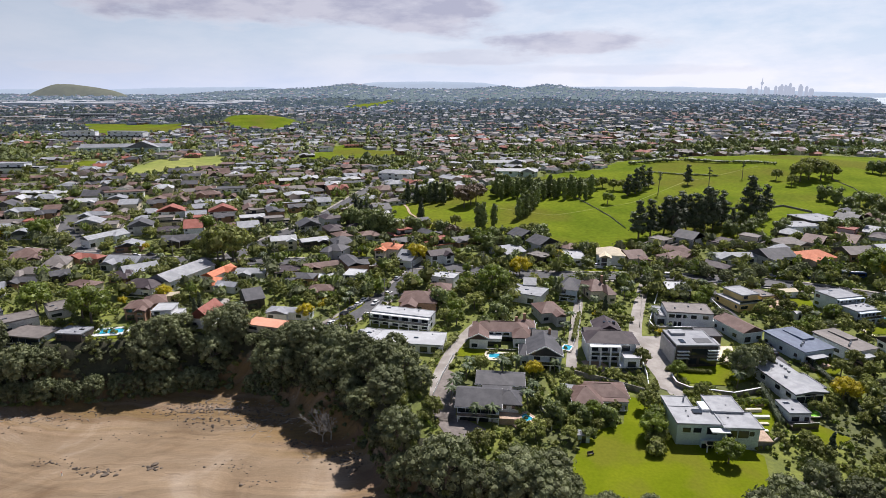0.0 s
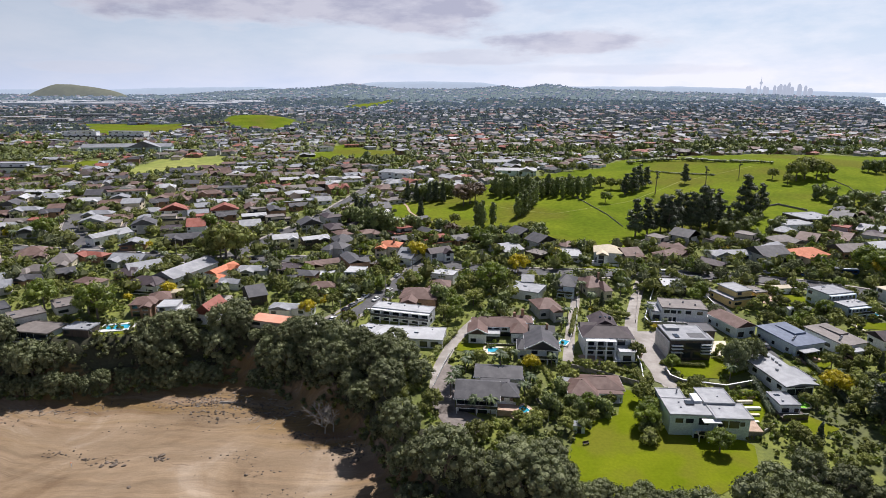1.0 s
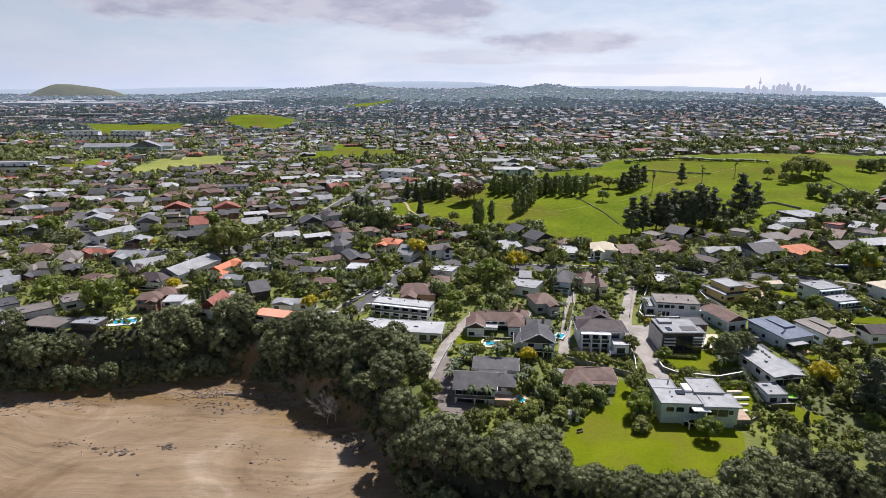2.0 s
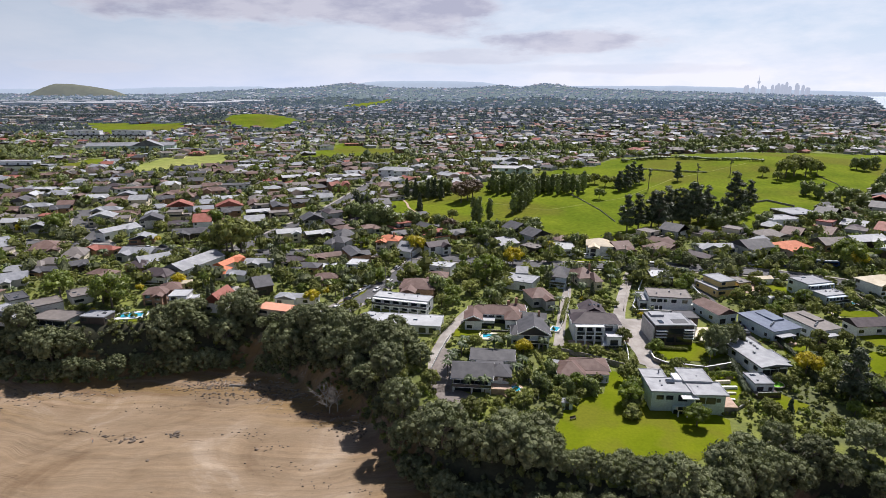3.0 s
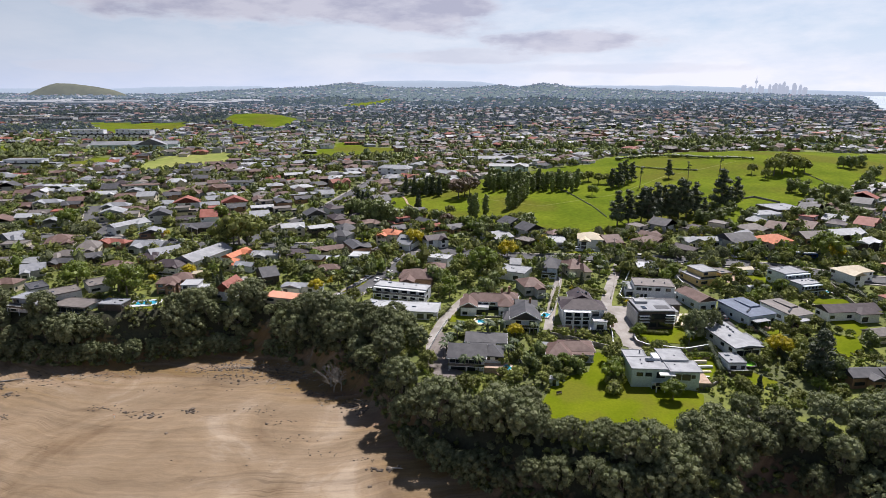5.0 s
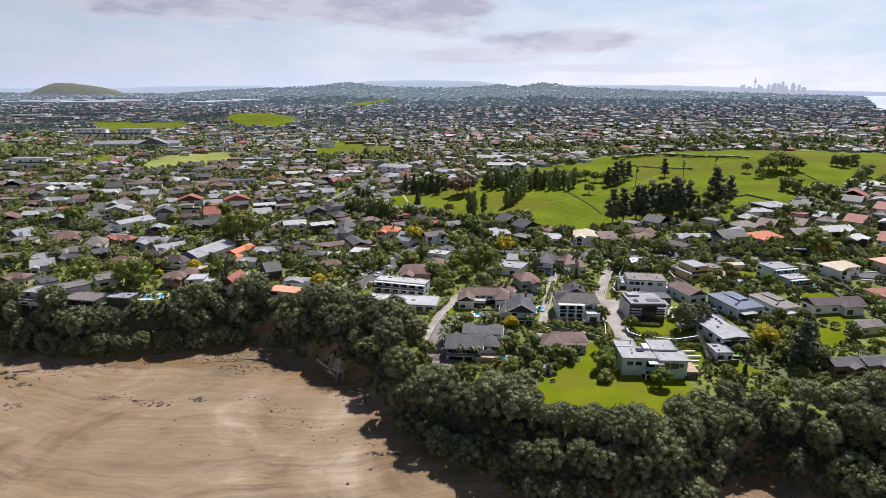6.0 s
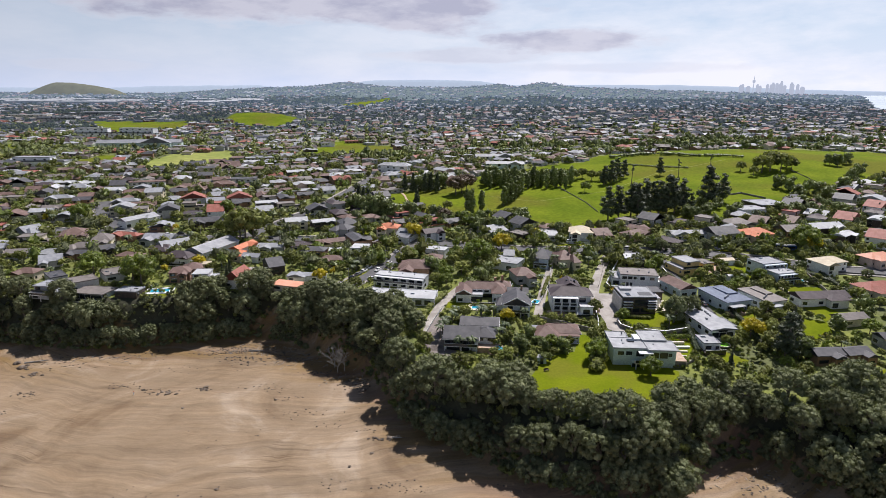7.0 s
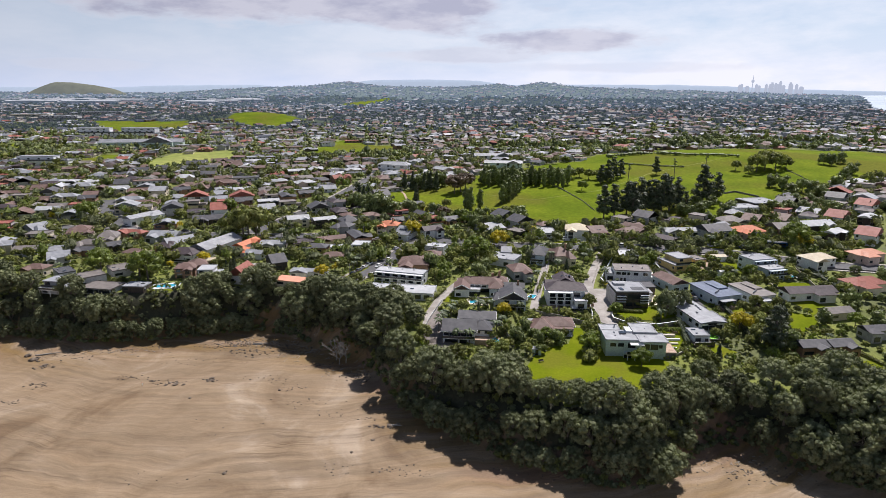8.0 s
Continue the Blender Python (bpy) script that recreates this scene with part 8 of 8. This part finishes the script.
def many_houses(pts, label, mats=None):
    far_off = mats is not None
    mats = mats or list(dict.fromkeys(PALETTE_R)) + list(dict.fromkeys(PALETTE_W)) + [GLASS]
    V, F, M = [], [], []
    for px, py in pts:
        r, wl_ = (rnd.randrange(5), rnd.randrange(3, 6)) if far_off else (mats.index(rnd.choice(PALETTE_R)), mats.index(rnd.choice(PALETTE_W)))
        big = rnd.random() < 0.03
        k = 1 + max(0, py - 700) * 0.00012
        house_block(V, F, M, px, py, radians(street_turn(px, py) + rnd.choice((0, 0, 90)) + rnd.uniform(-6, 6)), rnd.uniform(10, 17) * k * (2 if big else 1),
                    rnd.uniform(8, 11) * k, rnd.choice((2.3, 2.5, 2.6, 4.6)) * k, rnd.uniform(1.4, 2.6) * k, r, wl_, big or rnd.random() < 0.15)
    ob = part("distant_houses", (V, F), None)
    for m_ in mats:
        ob.data.materials.append(m_)
    ob.data.polygons.foreach_set("material_index", [len(mats) - 1 if i == 99 else i for i in M])
    return tagged(ob, label, "houses", kind="stuff")


mixed = [(p, p[1] + rnd.uniform(-250, 250)) for p in rest]
many_houses([p for p, k in mixed if k < 1000], "rows of suburban houses with tiled and metal roofs")
# these farther rows have haze painted into walls and roofs as emission
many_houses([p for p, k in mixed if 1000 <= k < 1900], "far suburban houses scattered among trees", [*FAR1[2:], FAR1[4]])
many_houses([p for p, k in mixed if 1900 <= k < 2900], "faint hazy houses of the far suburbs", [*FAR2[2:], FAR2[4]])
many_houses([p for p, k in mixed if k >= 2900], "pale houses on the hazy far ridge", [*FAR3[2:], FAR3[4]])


# ---- trees of the suburb beyond, past counting ----
def far_trees(pts, per, size, label, mats, name="distant_trees"):
    """Ragged crowns of loose leaf clumps, joined."""
    rng = np.random.default_rng(len(pts))
    lobes, leaf, mat = [], [], []
    for px, py, r, hgt in pts:
        z = G(px, py)
        pick = int(rng.choice(len(mats), p=[0.5, 0.2, 0.15, 0.15]))
        for i in range(rng.integers(2, 4)):
            a, q = rng.uniform(0, 6.28), r * 0.55 * math.sqrt(rng.uniform(0, 1))
            lobes.append((px + q * math.cos(a), py + q * math.sin(a), z + hgt * rng.uniform(0.45, 0.72), r * rng.uniform(0.45, 0.7), r * rng.uniform(0.45, 0.7), hgt * rng.uniform(0.25, 0.42)))
            leaf.append(min(size * r, 0.5 + 0.0006 * max(0, py - 400)))
            mat.append(pick)
    V, F = leaf_cloud(lobes, per, leaf, rng, fat=-1, snug=0.1)
    M = np.concatenate([np.repeat(mat, per), np.repeat(mat, 8)]).tolist()
    ob = part(name, (V, F), None)
    for m_ in mats:
        ob.data.materials.append(m_)
    ob.data.polygons.foreach_set("material_index", M)
    return tagged(ob, label, "trees", kind="stuff")


LEAVES = [L_BUSH, L_POHU, L_BRIGHT, L_POPLAR]
rnd = random.Random(77)
pts = []
for _ in range(15000):
    y = rnd.uniform(125, 300)
    x = rnd.uniform(-0.76 * y - 30, 0.76 * y + 30)
    if len(pts) > 3700:
        break
    if y - shore(x) < 19 or field(x, y) or not free(x, y, 0.2):
        continue
    r = rnd.uniform(0.4, 1.25)
    pts.append((x, y, r, r * rnd.uniform(1.2, 2.0)))
far_trees(pts, 8, 0.3, "low mixed planting filling the gardens", [L_BUSH, L_BRIGHT, L_BRIGHT, L_POPLAR], "garden_planting")
rnd = random.Random(8)
pts = []
for _ in range(22000):
    y = rnd.uniform(235, 620)
    x = rnd.uniform(-0.77 * y - 40, 0.77 * y + 40)
    if len(pts) > 4300 or field(x, y) or blocked(x, y, -1.6):
        continue
    r = 1.2 + 3.9 * rnd.random() ** 2.0
    pts.append((x, y, r, r * rnd.uniform(1.2, 1.9)))
far_trees(pts, 22, 0.17, "garden trees and hedges between the suburban houses", LEAVES)
cliff = []
for _ in range(9000):
    x = rnd.uniform(-212, 205)
    y = shore(x) + 0.8 + 16 * rnd.random() ** 1.5
    if not free(x, y, 0.3) or math.hypot((x + 71 - 0.35 * (y - 196)) / 3.0, (y - 196) / 7) < 1:
        continue
    if -52 < x < -24 and y - shore(x) < 5 and rnd.random() < 0.7:
        continue
    r = rnd.uniform(0.6, 1.7)
    cliff.append((x, y, r, r * rnd.uniform(1.2, 1.9)))
    if len(cliff) > 2400:
        break
far_trees(cliff, 14, 0.24, "dense low scrub covering the cliff face", [L_POHU, L_POHU, L_BUSH, L_BUSH], "cliff_scrub")
zones = {1000: [], 1900: [], 2900: [], 4200: []}
for a, b, p, q in WOODS:
    for _ in range(int(p * q / 34)):
        x, y = a + p * rnd.uniform(-1.2, 1.2), b + q * rnd.uniform(-1.2, 1.2)
        if wood(x, y) and not field(x, y):
            r = rnd.uniform(3.2, 6.0)
            zones[1000 if y < 950 else 1900].append((x, y, r, r * rnd.uniform(1.5, 2.3)))
for _ in range(90000):
    y = 600 + 3600 * rnd.random() ** 1.6
    x = rnd.uniform(-0.77 * y - 60, 0.77 * y + 60)
    if sum(map(len, zones.values())) > 13000:
        break
    if field(x, y):
        continue
    r = rnd.uniform(2.4, 5.0) * (1 + (min(y, 2600) - 600) * 0.0003) * (0.75 if y > 2900 else 1)
    zones[min(k for k in zones if min(y + rnd.uniform(-220, 220), 4100) < k)].append((x, y, r, r * rnd.uniform(1.2, 1.9)))
far_trees(zones[1000], 5, 0.45, "far-off trees scattered through the suburb", [L_POPLAR, FAR0[1], L_BUSH, L_POHU])
# beyond that the crowns glow bluish, haze painted into the leaf colours
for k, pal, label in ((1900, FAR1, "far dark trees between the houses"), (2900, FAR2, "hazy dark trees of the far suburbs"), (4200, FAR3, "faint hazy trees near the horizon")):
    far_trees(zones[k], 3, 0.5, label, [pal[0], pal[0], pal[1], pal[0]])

# ---- the distance: volcanic cones, ridges and the towers of the city ----
def ridge(name, profile, y, depth, mat, label, rough=4.0, step=25):
    """A long hill: a crest line over x with slopes to both sides."""
    x0, x1 = profile[0][0], profile[-1][0]
    n = int((x1 - x0) / step)
    v, f = [], []
    for i in range(n + 1):
        x = x0 + (x1 - x0) * i / n
        h = along(profile, x) + rough * (noise.noise((x / 140, y, 0)) + 0.5 * noise.noise((x / 45, y, 3)))
        for o, k in ((-1, -0.2), (-0.55, 0.45), (-0.25, 0.85), (0, 1), (0.5, 0.6), (1, -0.2)):
            zb = 30
            v.append((x, y + depth * o + 20 * noise.noise((x / 80, o * 3, 1)), zb + (h - zb) * k))
        if i:
            b = 6 * i
            for q in range(5):
                f.append((b - 6 + q, b + q, b + q + 1, b - 5 + q))
    ob = part(name, (v, f), mat)
    for p in ob.data.polygons:
        p.use_smooth = True
        p.flip()
    return tagged(ob, label, "hill", kind="structure")

def tower_block(x, y, z0, z1, w):
    t = thing("tower_block", pose(x, y, z0), "pale hazy office tower of the far city", "tower", "towers of the far city")
    h = z1 - z0
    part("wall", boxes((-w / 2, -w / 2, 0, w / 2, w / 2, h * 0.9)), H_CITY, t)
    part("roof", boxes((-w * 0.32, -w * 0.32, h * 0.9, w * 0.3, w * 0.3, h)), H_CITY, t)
    return t


def sky_tower(x, y, z0, z1, w):
    t = thing("observation_tower", pose(x, y, z0), "tall slim concrete observation tower with a spire", "tower")
    h = z1 - z0
    for name, p in (("shaft", ((0, w * 0.18), (0.62, w * 0.12))), ("pod", ((0.60, w * 0.2), (0.66, w * 0.46), (0.72, w * 0.46), (0.76, w * 0.18))), ("spire", ((0.75, w * 0.16), (0.86, w * 0.1), (1.0, w * 0.03)))):
        bm = bmesh.new()
        for (a, r), (b, q) in zip(p, p[1:]):
            tube(bm, (0, 0, a * h), (0, 0, b * h), r, q, 10)
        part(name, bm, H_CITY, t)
    return t


# ridge, cone and towers below are paled by emission painted as haze
ridge("distant_ridge", [(-3582, 95.3), (-3326, 100.7), (-2562, 100.5), (-2050, 119.5), (-1370, 127.0), (-1286, 115.2), (-775, 126.0), (-519, 168.2), (-95, 174.4), (287, 168.2), (500, 136.5), (925, 142.8), (1776, 147.1), (2203, 136.9), (2718, 119.0), (3661, 103.1)], 4650, 150, H_FAR, "hazy pale blue far ridge on the horizon", 3, 25)
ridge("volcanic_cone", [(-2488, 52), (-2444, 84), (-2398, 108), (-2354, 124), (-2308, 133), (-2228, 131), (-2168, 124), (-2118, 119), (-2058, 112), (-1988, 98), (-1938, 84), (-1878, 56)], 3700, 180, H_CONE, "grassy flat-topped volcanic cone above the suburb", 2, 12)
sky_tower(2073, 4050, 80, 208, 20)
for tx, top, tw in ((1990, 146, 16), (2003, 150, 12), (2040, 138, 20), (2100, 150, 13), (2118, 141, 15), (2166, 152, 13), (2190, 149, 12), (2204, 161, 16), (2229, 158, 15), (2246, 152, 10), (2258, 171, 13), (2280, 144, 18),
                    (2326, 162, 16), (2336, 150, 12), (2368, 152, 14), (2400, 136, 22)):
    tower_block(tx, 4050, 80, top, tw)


# ---- the shore: rocks, driftwood, bleached trees ----
def rock_bm(rng, s, sub=1):
    bm = bmesh.new()
    bmesh.ops.create_icosphere(bm, subdivisions=sub, radius=s)
    k = np.array((rng.uniform(0.8, 1.4), rng.uniform(0.7, 1.1), rng.uniform(0.4, 0.7)))
    for v in bm.verts:
        j = 1 + 0.35 * noise.noise(v.co * (1.4 / s) + Vector((s * 31, k[0] * 17, 0)))
        v.co = Vector((v.co.x * k[0] * j, v.co.y * k[1] * j, v.co.z * k[2] * j))
    return bm


SHORE_V, SHORE_F = [], []
rock_rng = np.random.default_rng(4)


def rock_band(x, y, spread, n, s):
    """Loose stones on the sand, gathered into one sheet of shore rubble."""
    for _ in range(n):
        px, py = x + rock_rng.normal() * spread, y + rock_rng.normal() * spread * 0.35
        bm = rock_bm(rock_rng, s * rock_rng.uniform(0.25, 0.9), 0)
        b = len(SHORE_V)
        z = G(px, py)
        bm.verts.index_update()
        SHORE_V.extend((v.co.x + px, v.co.y + py, v.co.z + z + 0.03) for v in bm.verts)
        SHORE_F.extend([v.index + b for v in f.verts] for f in bm.faces)
        bm.free()


def boulder(x, y, s):
    ob = part("boulder", rock_bm(rock_rng, s, 2), ROCK, at=pose(x, y, G(x, y) + s * 0.15, 0, 0, 40 * s))
    return tagged(ob, "dark weathered boulder lying on the sand", "rock", "boulders on the beach")


def driftwood(x, y, yaw, length):
    t0 = thing("driftwood_log", pose(x, y, G(x, y) + 0.25, 0, 0, yaw), "long bleached driftwood log stranded on the beach", "driftwood")
    bm = bmesh.new()
    tube(bm, (-length / 2, 0, 0), (0, 0.15, 0.15), 0.32, 0.28, 8)
    tube(bm, (0, 0.15, 0.15), (length / 2, -0.1, 0.35), 0.28, 0.12, 8)
    part("trunk", bm, DEADWOOD, t0)
    for i in range(4):
        bm = bmesh.new()
        tube(bm, (length * (0.05 + 0.1 * i), 0, 0.2), (length * (0.12 + 0.12 * i), (-1) ** i * 0.9, 0.7), 0.09, 0.03, 5)
        part("branch", bm, DEADWOOD, t0)
    return t0


def dead_tree(x, y, s):
    """A bare bleached tree: a forking trunk and twigs."""
    t0 = thing("dead_tree", pose(x, y, G(x, y)) @ Matrix.Diagonal((s, s, s, 1)), "bare bleached dead tree at the foot of the cliff", "dead tree")
    r = random.Random(int(x * 10))
    trunk_bm, twig_bm = bmesh.new(), bmesh.new()

    def grow(p, d, length, rad, level):
        q = p + d * length
        tube(trunk_bm if level < 2 else twig_bm, p, q, rad, rad * 0.65, 6 if level < 2 else 4)
        if level >= 4:
            return
        for _ in range(4 if level < 2 else 3):
            e = (d + Vector((r.uniform(-0.9, 0.9), r.uniform(-0.9, 0.9), r.uniform(-0.25, 0.6)))).normalized()
            grow(q, e, length * r.uniform(0.6, 0.85), rad * 0.6, level + 1)

    grow(Vector((0, 0, -0.4)), Vector((0.1, -0.2, 1)).normalized(), 2.6, 0.24, 0)
    part("trunk", trunk_bm, DEADWOOD, t0)
    part("twig_spray", twig_bm, DEADWOOD, t0)
    return t0


def marker(x, y):
    t0 = thing("marker_post", pose(x, y, G(x, y)), "small white marker post standing in the sand", "post")
    bm = bmesh.new()
    tube(bm, (0, 0, -0.3), (0, 0, 1.0), 0.14, 0.12, 8)
    part("post", bm, WHITE, t0)
    bm = bmesh.new()
    tube(bm, (0, 0, 1.003), (0, 0, 1.25), 0.16, 0.1, 8)
    part("cap", bm, R_ORANGE, t0)
    return t0


rock_band(-157.5, 163.9, 1.7, 14, 1.1)
rock_band(-150.2, 157.8, 1.9, 10, 0.8)
rock_band(-143.2, 143.6, 3.0, 24, 0.55)
rock_band(-143.9, 131.2, 1.9, 16, 0.5)
rock_band(-112.2, 151.2, 3.0, 24, 0.5)
rock_band(-102.3, 148.0, 2.3, 14, 0.5)
rock_band(-95.3, 146.3, 2.7, 26, 0.6)
rock_band(-81.8, 148.0, 1.3, 16, 0.7)
rock_band(-60.8, 149.4, 4.2, 26, 0.45)
rock_band(-51.6, 141.7, 4.2, 20, 0.4)
rock_band(-43.4, 132.1, 5.7, 26, 0.4)
rock_band(-32.3, 124.3, 4.8, 20, 0.4)
rock_band(-14.7, 116.5, 2.7, 26, 0.7)
rock_band(-20.7, 121.1, 1.9, 10, 0.4)
rock_band(-11.0, 93.3, 4.2, 24, 0.4)
rock_band(-2.9, 91.5, 2.7, 12, 0.35)
rock_band(-25.6, 94.9, 3.8, 14, 0.35)
rock_band(-72.7, 91.6, 11.4, 14, 0.35)
rock_band(-60.0, 116.6, 11.4, 16, 0.35)
rock_band(-72.6, 171.3, 6.5, 60, 0.6)
rock_band(-82.1, 179.1, 3.8, 36, 0.7)
rock_band(-57.2, 174.3, 4.9, 40, 0.5)
rock_band(-91.0, 177.6, 3.8, 24, 0.5)
rock_band(10.5, 112.3, 1.5, 24, 0.5)
rock_band(-26.2, 150.8, 4.2, 22, 0.5)
rock_band(-92.7, 163.6, 7.6, 26, 0.35)
rock_band(-12.3, 134.1, 3.8, 14, 0.4)
boulder(-157.9, 163.9, 1.5)
boulder(-161.8, 167.2, 1.2)
boulder(-157.2, 165.5, 0.9)
boulder(-150.1, 159.3, 1.0)
boulder(-81.9, 149.5, 0.9)
boulder(-93.6, 144.9, 0.9)
boulder(-12.9, 116.5, 0.9)
boulder(-84.5, 135.5, 0.5)
boulder(-57.8, 93.2, 0.5)
boulder(-23.2, 102.5, 0.5)
boulder(-17.5, 108.8, 0.5)
boulder(-24.8, 147.7, 1.0)
boulder(-103.8, 148.0, 0.6)
boulder(-96.4, 146.4, 0.7)
boulder(-90.5, 144.9, 0.7)
boulder(-54.2, 140.1, 0.55)
boulder(-25.5, 144.5, 0.5)
driftwood(-154.9, 168.8, 14, 9.0)
driftwood(-72.6, 179.0, -8, 6.0)
driftwood(-11.1, 116.5, -6, 4.0)
dead_tree(-38.2, 165.5, 1.45)
dead_tree(-34.0, 162.8, 1.25)
dead_tree(-36.4, 161.6, 1.1)
dead_tree(24.4, 103.5, 0.6)
rock_band(-70, 178, 9.0, 150, 0.45)
rock_band(-82, 182, 6.0, 80, 0.55)
rock_band(-56, 172, 6.0, 80, 0.4)
rock_band(-44, 160, 5.0, 60, 0.45)
rock_band(-28, 153, 5.0, 70, 0.5)
rock_band(-140, 170, 9.0, 60, 0.5)
rock_band(-118, 176, 9.0, 60, 0.5)
rock_band(30, 94, 9.0, 60, 0.4)
rock_band(92, 94, 8.0, 80, 0.45)
litter = bmesh.new()
lr = random.Random(3)
for cx, cy, sx_, sy_, n_ in ((-72, 180, 12, 3, 90), (-50, 170, 7, 4, 40), (-30, 156, 6, 4, 40), (-135, 173, 14, 2, 40), (92, 95, 9, 3, 30)):
    for _ in range(n_):
        px, py, a, ln = lr.gauss(cx, sx_), lr.gauss(cy, sy_), lr.uniform(0, 6.28), lr.uniform(0.5, 2.6)
        q, p = (px + ln * math.cos(a), py + ln * math.sin(a)), (px, py)
        tube(litter, (*p, G(*p) + 0.08), (*q, G(*q) + lr.uniform(0.08, 0.5)), 0.09, 0.05, 4)
tagged(part("driftwood_litter", litter, DEADWOOD), "bleached sticks and branches strewn below the cliff", "driftwood", kind="stuff")
marker(-105.6, 144.8)
tagged(part("shore_rubble", (SHORE_V, SHORE_F), ROCK), "scattered dark stones on the tidal sand", "stones", kind="stuff")
